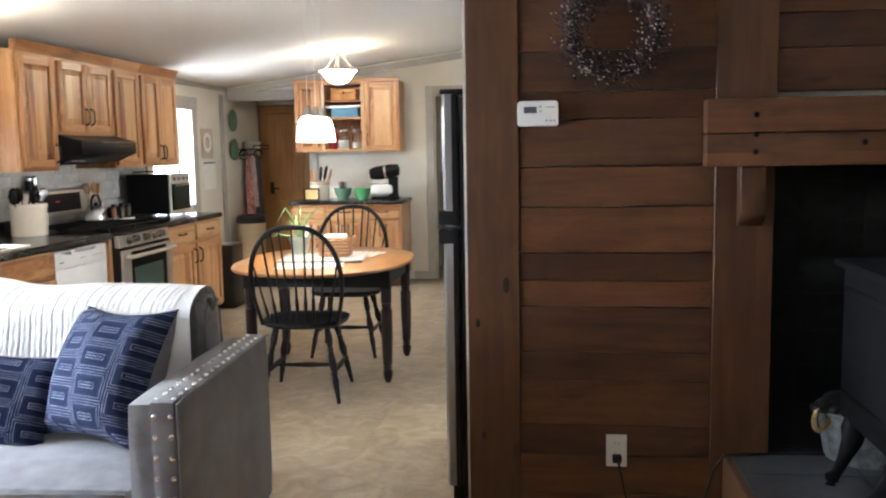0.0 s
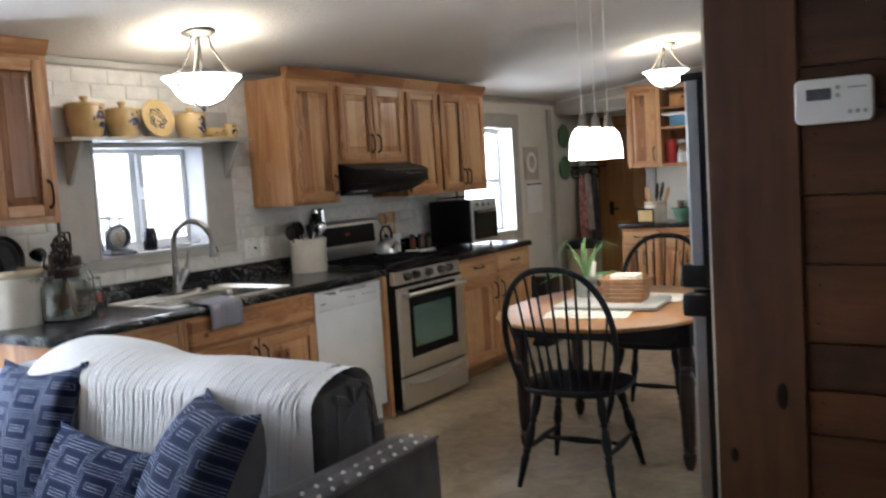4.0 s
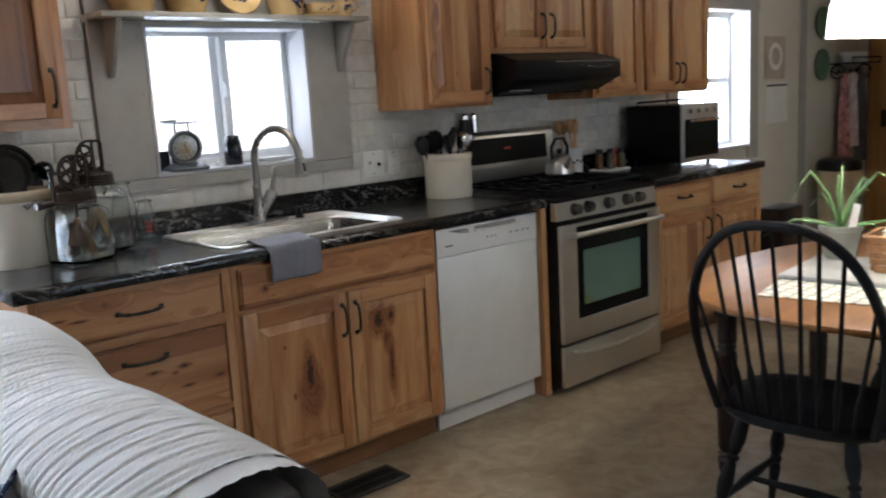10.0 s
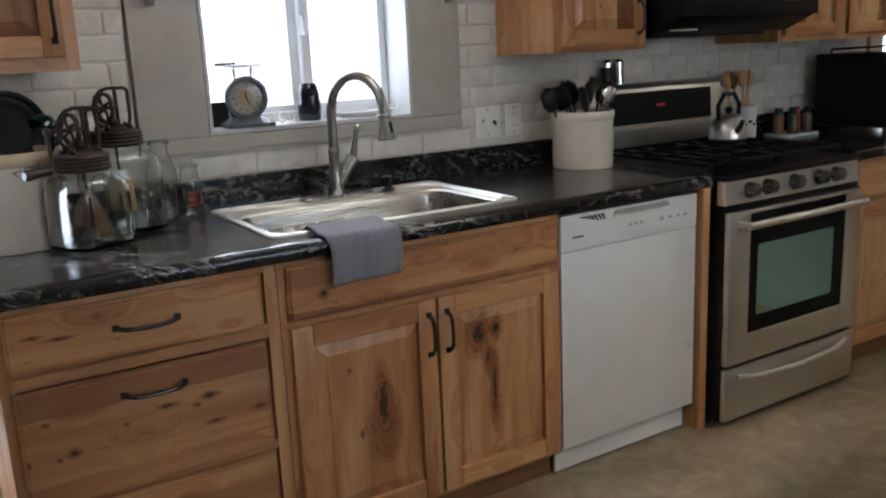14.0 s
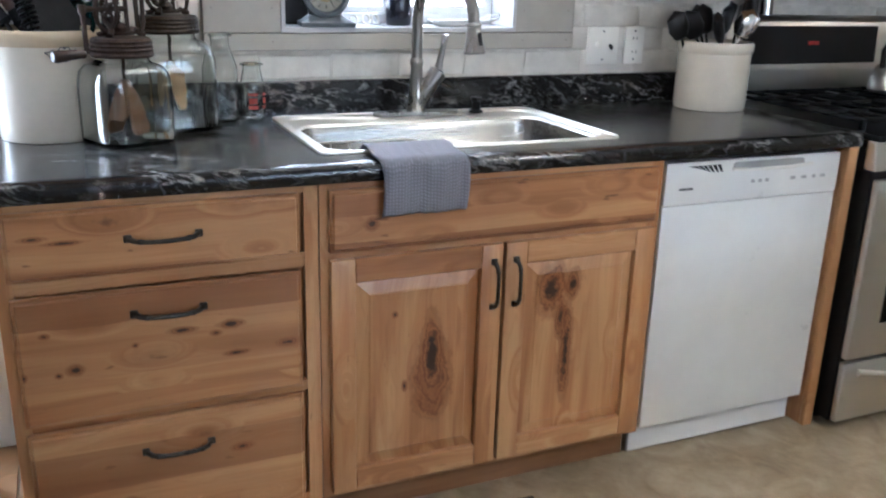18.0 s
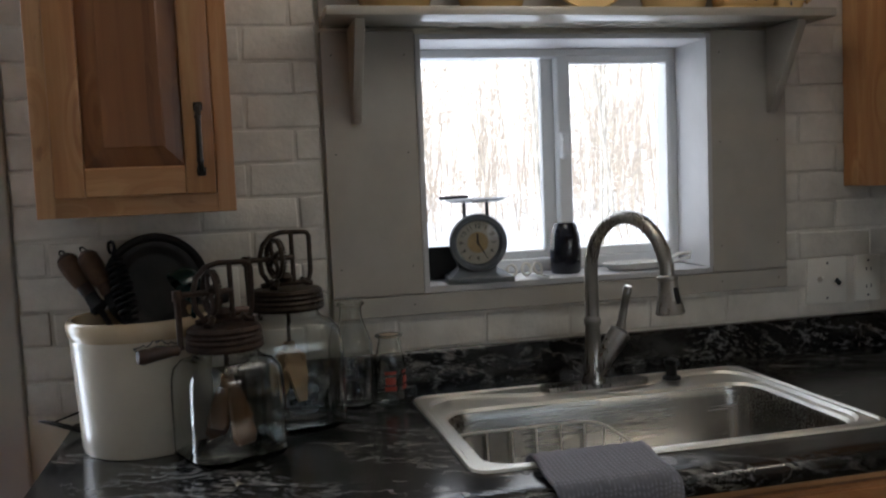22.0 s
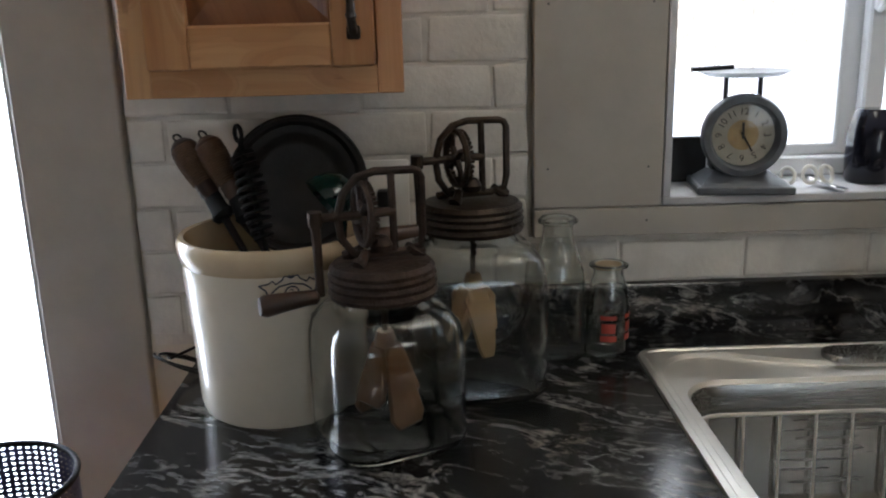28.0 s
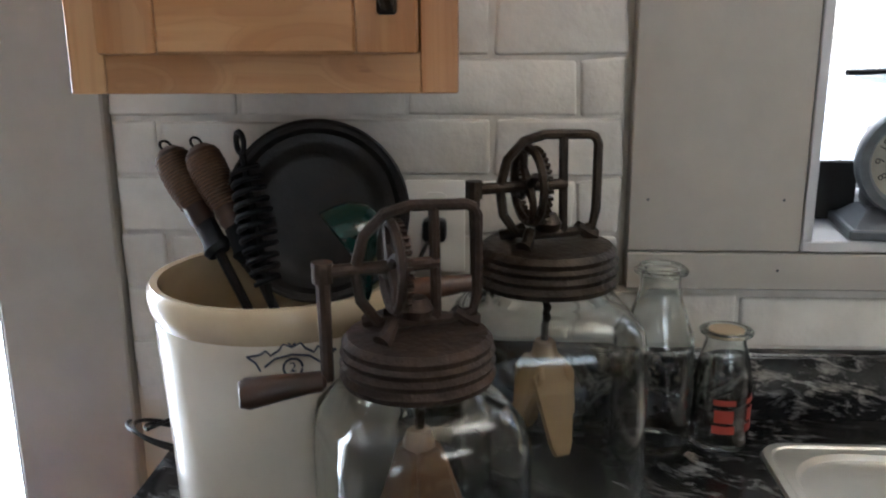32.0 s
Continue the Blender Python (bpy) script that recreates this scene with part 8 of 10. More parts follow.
for yy, wd, zb, mat, lb in ((10.66, 0.17, 0.72, plain("red_print_cloth", (0.55, 0.26, 0.25), 0.9, vary=0.6, scale=22), "red patterned apron hung on a hook"), (10.82, 0.17, 0.80, plain("pink_cloth", (0.66, 0.56, 0.55), 0.9, vary=0.3, scale=10), "pale pink apron hung on a hook"), (10.99, 0.22, 0.66, plain("dark_grey_coat", (0.12, 0.115, 0.13), 0.9, vary=0.25), "dark grey coat hung on a hook")):
    bm = bmesh.new()
    g = [[bm.verts.new((-3.0 + 0.03 * math.sin(i * 1.3) * (j / 8) + 0.02, yy + (i / 8 - 0.5) * wd * (0.45 + 0.55 * min(1, j / 3)), 1.42 - (1.42 - zb) * j / 8)) for i in range(9)] for j in range(9)]
    for j in range(8):
        for i in range(8):
            bm.faces.new((g[j][i], g[j][i + 1], g[j + 1][i + 1], g[j + 1][i]))
    ext = bmesh.ops.extrude_face_region(bm, geom=bm.faces[:])
    bmesh.ops.translate(bm, vec=(-0.02, 0, 0), verts=[v for v in ext["geom"] if isinstance(v, bmesh.types.BMVert)])
    solo("hanging_apron", bm, mat, lb, "apron", "hung clothes", smooth=60)
# curtain strip seen through the pantry doorway
bm = bmesh.new()
g = [[bm.verts.new((-0.66 + 0.12 * i / 10, 10.42 + 0.02 * math.sin(i * 1.9), 1.95 - 0.75 * j / 6)) for i in range(11)] for j in range(7)]
for j in range(6):
    for i in range(10):
        bm.faces.new((g[j][i], g[j][i + 1], g[j + 1][i + 1], g[j + 1][i])).smooth = True
ext = bmesh.ops.extrude_face_region(bm, geom=bm.faces[:])
bmesh.ops.translate(bm, vec=(0, 0.004, 0), verts=[v for v in ext["geom"] if isinstance(v, bmesh.types.BMVert)])
solo("hung_towel", bm, paper_white, "white towel hung in the far doorway", "towel", smooth=60)

# ---- shelf over the sink ----
sh = thing("window_shelf", (-3.0, 5.07, 1.55), "greige wall shelf with two brackets over the sink window", "shelf")
part("board", box(-3.06, -2.90, 4.476, 5.667, 1.757, 1.777, 0.004, 2), greige_gloss, sh)
for yy in (4.549, 5.594):
    part("bracket", prism([(-3.06, 1.548), (-3.045, 1.548), (-2.93, 1.74), (-2.93, 1.7565), (-3.06, 1.7565)], "y", yy - 0.011, yy + 0.011, 0.002), greige, sh)
SZ = 1.778


def sprig(part_of, cx, cz, y_to, r, curve, seed, scale=1.0):
    """A painted spray of navy flowers and leaves on a round pot: small raised petals."""
    rng = random.Random(seed)
    for k in range(26):
        a, d = rng.uniform(0, 6.283), scale * rng.uniform(0.002, 0.030)
        u, v = d * math.cos(a) * 0.9, d * math.sin(a) * 1.15
        yield u, v, scale * rng.uniform(0.0045, 0.010), rng.uniform(0, 180)


def pot_flowers(owner, c, r, zmid, facing, seed, scale=1.0):
    for u, v, s, rot in sprig(None, 0, 0, 0, 0, 0, seed, scale):
        a = radians(facing) + u / r
        p = (c[0] + (r + 0.0006) * math.cos(a), c[1] + (r + 0.0006) * math.sin(a), zmid + v)
        leaf = lathe([(0.0, 0.0009), (s * 0.8, 0.0007), (s, 0.0)], (0, 0, 0), 10, (0.55, 1.0))
        part("painted_petal", moved(leaf, pose(p[0], p[1], p[2], 0, 0, math.degrees(a)) @ pose(0, 0, 0, 0, 90, 0) @ pose(0, 0, 0, 0, 0, rot)), blue_glaze, owner)


def canister(y, r, h, label, lid=True, seed=1, ware=None):
    ware = ware or yellow_ware
    x = -3.0 + min(0.0, 0.055 - (r - 0.06) * 0.2 - 0.06)
    c = thing("pottery_canister", (x, y, SZ), label, "canister", "yellow pottery")
    body = part("body", lathe([(0.0, 0.0), (r * 0.72, 0.0), (r * 0.78, 0.01), (r * 0.93, h * 0.35), (r, h * 0.65), (r * 0.99, h * 0.93), (r * 1.03, h * 0.95), (r * 1.03, h), (r * 0.92, h), (r * 0.9, h * 0.6), (0.0, 0.012)], (x, y, SZ), 40), ware, c)
    if lid:
        part("lid", lathe([(r * 0.9, h), (r * 0.9, h + 0.006), (r * 0.4, h + 0.014), (0.016, h + 0.018), (0.014, h + 0.024), (0.022, h + 0.032), (0.018, h + 0.042), (0.0, h + 0.044)], (x, y, SZ), 32), ware, c)
    pot_flowers(body, (x, y), r * 0.99, SZ + h * 0.58, 14, seed, 1.45)
    return c


tan_ware = plain("tan_glazed_pottery", (0.47, 0.31, 0.13), 0.22, vary=0.15, scale=12, bump=0.03, Coat_Weight=0.3)
canister(4.64, 0.095, 0.168, "large tan pottery canister with navy flowers and a lid", True, 1, tan_ware)
canister(4.86, 0.086, 0.148, "tan pottery canister with navy flowers and a lid", True, 2, tan_ware)
canister(5.31, 0.086, 0.135, "open yellow pottery crock with navy flowers", True, 3)
pt = thing("display_plate", (-3.02, 5.11, SZ), "yellow pottery plate with a navy flower wreath, leaning", "plate")
PM = pose(-3.018, 5.088, SZ + 0.108, 0, 78, 0)
pb = part("plate", moved(lathe([(0.0, 0.004), (0.06, 0.004), (0.072, 0.010), (0.104, 0.018), (0.107, 0.014), (0.075, 0.003), (0.055, 0.0), (0.0, 0.0)], (0, 0, 0), 48), PM), yellow_ware, pt)
rng = random.Random(7)
for k in range(34):
    a, d = k * 2.399, 0.012 + 0.046 * (k / 34) ** 0.6
    s = rng.uniform(0.007, 0.013)
    part("painted_petal", moved(lathe([(0.0, 0.0009), (s * 0.8, 0.0007), (s, 0.0)], (0, 0, 0), 10, (0.5, 1.0)), PM @ pose(d * math.cos(a), d * math.sin(a), 0.0042 if d < 0.058 else 0.0055, 0, 0, math.degrees(a) + rng.uniform(-40, 40))), blue_glaze, pb)
bd = thing("butter_dish", (-3.0, 5.482, SZ), "covered yellow pottery butter dish with navy flowers", "butter dish")
part("tray", prism(rounded(0.085, 0.185, 0.03, 5, -2.995, 5.482), "z", SZ, SZ + 0.012, 0.004), yellow_ware, bd)
bl = part("cover", moved(soft_box(-0.032, 0.032, -0.072, 0.072, 0.0, 0.05, 0.018, 0.0), pose(-2.995, 5.482, SZ + 0.0125)), yellow_ware, bd)
for k in range(9):
    s = rng.uniform(0.004, 0.008)
    part("painted_petal", moved(lathe([(0.0, 0.0009), (s, 0.0)], (0, 0, 0), 10, (0.55, 1.0)), pose(-2.9626, 5.482 + rng.uniform(-0.04, 0.04), SZ + 0.038 + rng.uniform(-0.008, 0.010), 0, 90, 0) @ pose(0, 0, 0, 0, 0, rng.uniform(0, 180))), blue_glaze, bl)
cp_ = thing("pottery_creamer", (-3.005, 5.615, SZ), "small yellow pottery creamer with navy flowers", "creamer")
cb_ = part("body", lathe([(0.0, 0.0), (0.032, 0.0), (0.044, 0.03), (0.043, 0.055), (0.035, 0.078), (0.040, 0.09), (0.037, 0.09), (0.032, 0.078), (0.0, 0.01)], (-3.005, 5.602, SZ), 32), yellow_ware, cp_)
part("handle", tube([(-3.0, 5.648, SZ + 0.078), (-2.995, 5.672, SZ + 0.074), (-2.995, 5.677, SZ + 0.05), (-3.0, 5.656, SZ + 0.03)], 0.0055, 8), yellow_ware, cp_)
pot_flowers(cb_, (-3.005, 5.602), 0.044, SZ + 0.045, -10, 9, 0.8)

# ---- window sill ----
WZ = 1.1695
sc = thing("kitchen_scale_clock", (-3.115, 4.83, WZ), "grey kitchen scale clock with a cream dial and top pan", "clock")
SCM = pose(-3.113, 4.834, WZ, 0, 0, -8) @ Matrix.Scale(1.07, 4)
part("base", moved(prism([(-0.058, -0.073), (0.058, -0.073), (0.058, 0.073), (-0.058, 0.073)], "z", 0.0, 0.012, 0.002), SCM), grey_wash, sc)
bmb = bmesh.new()
lo = [bmb.verts.new(p) for p in ((-0.053, -0.067, 0.012), (0.053, -0.067, 0.012), (0.053, 0.067, 0.012), (-0.053, 0.067, 0.012))]
hi = [bmb.verts.new(p) for p in ((-0.04, -0.045, 0.028), (0.012, -0.045, 0.028), (0.012, 0.045, 0.028), (-0.04, 0.045, 0.028))]
bmb.faces.new(lo)
bmb.faces.new(hi)
for k in range(4):
    bmb.faces.new((lo[k], lo[(k + 1) % 4], hi[(k + 1) % 4], hi[k]))
part("plinth", moved(bmb, SCM), grey_wash, sc)
part("case", moved(box(-0.04, 0.0, -0.045, 0.045, 0.028, 0.125, 0.006, 2), SCM), grey_wash, sc)
DM = SCM @ pose(0.002, 0.0, 0.086, 0, 90, 0) @ Matrix.Scale(0.915, 4)
part("bezel", moved(lathe([(0.066, -0.008), (0.070, 0.0), (0.071, 0.018), (0.068, 0.027), (0.058, 0.028), (0.053, 0.018), (0.053, 0.012)], (0, 0, 0), 48), DM), grey_wash, sc)
dial = part("dial", moved(lathe([(0.054, 0.012), (0.030, 0.0122), (0.0, 0.0122)], (0, 0, 0), 40), DM), plain("aged_dial_paper", (0.44, 0.40, 0.32), 0.5, vary=0.15, scale=30), sc)
part("dial_centre", moved(lathe([(0.026, 0.0126), (0.0, 0.0128)], (0, 0, 0), 32), DM), plain("tan_dial_centre", (0.42, 0.29, 0.13), 0.5, vary=0.2, scale=40), dial)


def letters(text, size, m, material, owner, name="numeral"):
    """Raised writing in the built-in font."""
    cu = bpy.data.curves.new(name, "FONT")
    cu.body, cu.size, cu.align_x, cu.align_y, cu.extrude = text, size, "CENTER", "CENTER", 0.0002
    tmp = new(name + "_curve", cu)
    dg = bpy.context.evaluated_depsgraph_get()
    me = bpy.data.meshes.new_from_object(tmp.evaluated_get(dg))
    bpy.data.objects.remove(tmp)
    bpy.data.curves.remove(cu)
    me.transform(m)
    me.transform(Matrix.Translation(-root_of(owner).location))
    me.materials.clear()
    me.materials.append(material)
    ob = new(name, me)
    ob.parent = owner
    return ob


ink = plain("dark_print", (0.05, 0.042, 0.035), 0.6)
for h in range(1, 13):
    a = radians(90 - 30 * h)
    u, v = 0.040 * math.cos(a), 0.040 * math.sin(a)
    letters(str(h), 0.0168, DM @ Matrix(((0, -1, 0, -v), (1, 0, 0, u), (0, 0, 1, 0.0128), (0, 0, 0, 1))) @ pose(0, 0, 0, 0, 0, -30 * h), ink, dial)
for ang, ln, w in ((-60, 0.032, 0.0016), (92, 0.022, 0.002)):
    part("clock_hand", moved(box(-w, w, -0.006, ln, 0.0, 0.001), DM @ Matrix(((0, -1, 0, 0), (1, 0, 0, 0), (0, 0, 1, 0.0136), (0, 0, 0, 1))) @ pose(0, 0, 0, 0, 0, ang - 90)), black_plastic, dial)
part("cover_glass", moved(lathe([(0.054, 0.0215), (0.035, 0.0235), (0.0, 0.0245)], (0, 0, 0), 32), DM), clear_glass, sc)
for yy in (-0.026, 0.026):
    part("pan_post", moved(tube([(-0.012, yy, 0.125), (-0.012, yy, 0.176)], 0.004, 8), SCM), grey_wash, sc)
part("pan", moved(lathe([(0.0, 0.0), (0.055, 0.002), (0.072, 0.010), (0.074, 0.010), (0.056, 0.006), (0.0, 0.004)], (-0.012, 0.0, 0.174), 32), SCM), grey_wash, sc, "shallow weighing pan")
solo("pen_on_scale", moved(tube([(0, 0, 0), (0.0, 0.075, 0.002)], 0.004, 8), pose(-3.123, 4.747, WZ + 0.2005, 0, 0, 10)), black_plastic, "black pen lying across the scale pan", "pen")
solo("black_picture_frame", box(-3.20, -3.186, 4.704, 4.80, WZ, WZ + 0.08, 0.002), plain("black_board", (0.008, 0.007, 0.007), 0.7, vary=0.2), "small black board behind the scale", "frame")
solo("air_freshener", join(lathe([(0.0, 0.0), (0.034, 0.0), (0.038, 0.006), (0.0395, 0.048), (0.037, 0.09), (0.029, 0.120), (0.024, 0.126), (0.0, 0.127)], (-3.145, 5.070, WZ), 28)), plain("navy_black_gloss", (0.006, 0.007, 0.014), 0.12, vary=0.1), "glossy black air freshener on the window sill", "air freshener")
scs = thing("scissors", (-3.10, 4.99, WZ), "steel scissors with white loops on the window sill", "scissors")
for yy, tw in ((4.957, -10), (4.986, 12)):
    part("finger_loop", moved(tube([(0.0, 0.011 * math.cos(a), 0.015 * math.sin(a)) for a in (2 * math.pi * k / 18 for k in range(18))], 0.0036, 8, True), pose(-3.118, yy, WZ + 0.019, 0, -25, tw)), white_plastic, scs, "white plastic loop")
part("finger_loop", moved(tube([(0.0, 0.011 * math.cos(a), 0.014 * math.sin(a)) for a in (2 * math.pi * k / 18 for k in range(18))], 0.0034, 8, True), pose(-3.125, 4.922, WZ + 0.017, 20, -20, -30)), white_plastic, scs)
part("blade", moved(box(-0.005, 0.005, 0.0, 0.10, 0.0, 0.0022, 0.0008), pose(-3.15, 4.975, WZ + 0.004, 0, 0, -82)), chrome, scs)
part("blade", moved(box(-0.005, 0.005, 0.0, 0.10, 0.0, 0.0022, 0.0008), pose(-3.155, 4.975, WZ + 0.007, 0, 0, -88)), chrome, scs)
dish = thing("spoon_rest_dish", (-3.125, 5.29, WZ), "white oval dish with a looped handle on the sill", "dish")
part("dish", lathe([(0.0, 0.003), (0.03, 0.003), (0.045, 0.006), (0.058, 0.019), (0.060, 0.018), (0.046, 0.002), (0.03, 0.0), (0.0, 0.0)], (-3.125, 5.25, WZ), 40, (0.75, 1.5)), white_enamel, dish)
part("handle", tube([(-3.12, 5.332, WZ + 0.016), (-3.115, 5.365, WZ + 0.032), (-3.105, 5.395, WZ + 0.036), (-3.10, 5.385, WZ + 0.022), (-3.11, 5.335, WZ + 0.014)], 0.0045, 8), white_enamel, dish)
solo("shell_bits", join(*[lathe([(0.0, 0.0), (0.012, 0.002), (0.008, 0.008), (0.0, 0.011)], (-3.13 + 0.01 * (k % 2), 5.20 + 0.032 * k, WZ + 0.006), 8) for k in range(4)]), stoneware, "small pale shells lying in the dish", "shells")


# ---- jars and crock by the sink ----
CZ = CT + 0.001
CX1, CY1, CR1 = -2.861, 4.085, 0.131
c1 = crock(CX1, CY1, CZ, CR1, 0.252, "large cream stoneware crock with a tan rim, full of old tools", "stoneware_crock", taper=0.93)


def crock_mark():
    """The maker's crown in thin blue strokes and the gallon figure."""
    r = CR1 * 0.985 + 0.0006
    mark = plain("blue_grey_stamp", (0.025, 0.035, 0.07), 0.4)
    cx, cy = CX1, CY1

    def on(u, v):
        a = radians(18) + u / r
        return (cx + r * math.cos(a), cy + r * math.sin(a), CZ + 0.200 + v)
    strokes = [
        [(-0.042, 0.006), (-0.034, 0.0), (-0.03, -0.008)], [(-0.042, 0.006), (-0.03, 0.008), (-0.024, 0.012), (-0.02, 0.007), (-0.012, 0.012), (-0.008, 0.018), (0.0, 0.014), (0.008, 0.018), (0.012, 0.012), (0.02, 0.007), (0.024, 0.012), (0.03, 0.008), (0.042, 0.006)],
        [(0.042, 0.006), (0.034, 0.0), (0.03, -0.008)], [(-0.026, -0.004), (-0.016, 0.004), (0.0, 0.007), (0.016, 0.004), (0.026, -0.004)], [(0.0, 0.014), (-0.004, 0.021), (0.0, 0.027), (0.004, 0.021), (0.0, 0.014)],
        [(0.009 * math.cos(k * 0.55), -0.006 + 0.009 * math.sin(k * 0.55)) for k in range(12)],
    ]
    for s in strokes:
        part("crown_mark", tube([on(*p) for p in s], 0.0012, 5), mark, c1)
    a = radians(18)
    letters("2", 0.014, pose(cx + r * math.cos(a), cy + r * math.sin(a), CZ + 0.194, 90, 0, 90 + 18), mark, c1, "gallon_mark")


crock_mark()
pan_steel = plain("seasoned_pan_steel", (0.020, 0.017, 0.016), 0.5, 0.25, vary=0.7, scale=11, bump=0.15)
pan = thing("steel_pan", (-2.93, 4.11, CZ + 0.02), "round dark steel pan standing in the crock", "pan")
PNM = pose(-2.958, 4.108, CZ + 0.296, 0, 80, 12) @ Matrix.Scale(0.90, 4)
part("pan_body", moved(lathe([(0.0, 0.0), (0.066, 0.0), (0.074, 0.002), (0.082, 0.010), (0.090, 0.0125), (0.098, 0.014), (0.104, 0.024), (0.112, 0.027), (0.1135, 0.024), (0.106, 0.018), (0.098, 0.002), (0.09, -0.003), (0.0, -0.005)], (0, 0, 0), 56), PNM), pan_steel, pan)
part("rolled_rim", moved(tube([(0.1125 * math.cos(2 * math.pi * k / 56), 0.1125 * math.sin(2 * math.pi * k / 56), 0.0262) for k in range(56)], 0.0028, 8, True), PNM), pan_steel, pan, "rolled steel rim")


def leaning(low, top, length):
    """A frame at length below top, its z running from low to top."""
    way = (Vector(top) - Vector(low)).normalized()
    return Matrix.Translation(Vector(top) - way * length) @ way.to_track_quat("Z", "Y").to_matrix().to_4x4()


twine = plain("waxed_brown_twine", (0.13, 0.07, 0.035), 0.6, vary=0.35, scale=60, bump=0.3)


def file_tool(low, top, label):
    """An old sharpening steel with a turned wooden grip and a wire ring."""
    t = thing("sharpening_steel", low, label, "tool", "crock tools")
    M = leaning(low, top, 0.385)
    part("blade", moved(tube([(0, 0, -0.05), (0, 0, 0.258)], [0.004, 0.006], 8), M), dark_steel, t)
    part("guard", moved(lathe([(0.0, 0.24), (0.011, 0.242), (0.014, 0.25), (0.011, 0.258), (0.0105, 0.28), (0.0, 0.28)], (0, 0, 0), 14, (1, 1.5)), M), black_iron, t)
    part("grip", moved(lathe([(0.012, 0.2794), (0.015, 0.2878), (0.014, 0.2928), (0.0152, 0.2978), (0.0142, 0.3029), (0.0156, 0.3079), (0.015, 0.3146), (0.0185, 0.3382), (0.0205, 0.3566), (0.0185, 0.3718), (0.011, 0.3793), (0.0, 0.381)], (0, 0, 0), 18), M), handle_wood, t, "turned wooden grip")
    part("binding", moved(tube([((0.0152 + 0.0050 * max(0.0, math.sin((k / 190) * 2.3)) + 0.0004) * math.cos(k * 0.55), (0.0152 + 0.0050 * max(0.0, math.sin((k / 190) * 2.3)) + 0.0004) * math.sin(k * 0.55), 0.304 + 0.064 * k / 190) for k in range(190)], 0.0014, 5), M), twine, t, "waxed twine wound round the grip")
    part("ring", moved(tube([(0.007 * math.cos(k * math.pi / 6), 0.0, 0.385 + 0.007 * math.sin(k * math.pi / 6)) for k in range(12)], 0.0016, 6, True), M), black_iron, t)


file_tool((-2.80, 4.16, CZ + 0.015), (-2.962, 3.934, 1.299), "old sharpening steel with a dark wooden grip in the crock")
file_tool((-2.815, 4.175, CZ + 0.015), (-2.945, 3.976, 1.305), "sharpening steel with a worn brown wooden grip in the crock")
br = thing("spiral_brush", (-2.87, 4.10, CZ + 0.1), "black spiral wire brush standing in the crock", "brush", "crock tools")
BM = leaning((-2.815, 4.115, CZ + 0.02), (-2.925, 4.032, 1.308), 0.357)
part("stem", moved(tube([(0, 0, 0), (0, 0, 0.345)], 0.004, 8), BM), black_iron, br)
part("spiral", moved(tube([((0.013 + 0.006 * math.sin(math.pi * k / 110)) * math.cos(k * 0.62), (0.013 + 0.006 * math.sin(math.pi * k / 110)) * math.sin(k * 0.62), 0.20 + 0.00122 * k) for k in range(110)], 0.0034, 6), BM), black_iron, br)
part("eye", moved(tube([(0, 0.011 * math.cos(k * math.pi / 8), 0.357 + 0.012 * math.sin(k * math.pi / 8)) for k in range(16)], 0.0032, 6, True), BM), black_iron, br)
sp = thing("green_ladle", (-2.80, 4.13, CZ + 0.1), "dark green enamel ladle in the crock", "ladle", "crock tools")
LM = Matrix.Translation((-2.785, 4.178, CZ + 0.312)) @ Vector((0.30, -0.72, -0.55)).to_track_quat("Z", "Y").to_matrix().to_4x4()
part("bowl", moved(lathe([(0.0, -0.030), (0.016, -0.026), (0.028, -0.014), (0.034, 0.002), (0.0365, 0.014), (0.0345, 0.014), (0.032, 0.002), (0.026, -0.012), (0.0, -0.026)], (0, 0, 0), 28, (1.1, 0.95)), LM), green_enamel, sp)
part("handle", tube([(-2.772, 4.194, CZ + 0.294), (-2.777, 4.19, CZ + 0.258), (-2.815, 4.15, CZ + 0.14), (-2.845, 4.11, CZ + 0.03)], 0.0055, 8), green_enamel, sp)


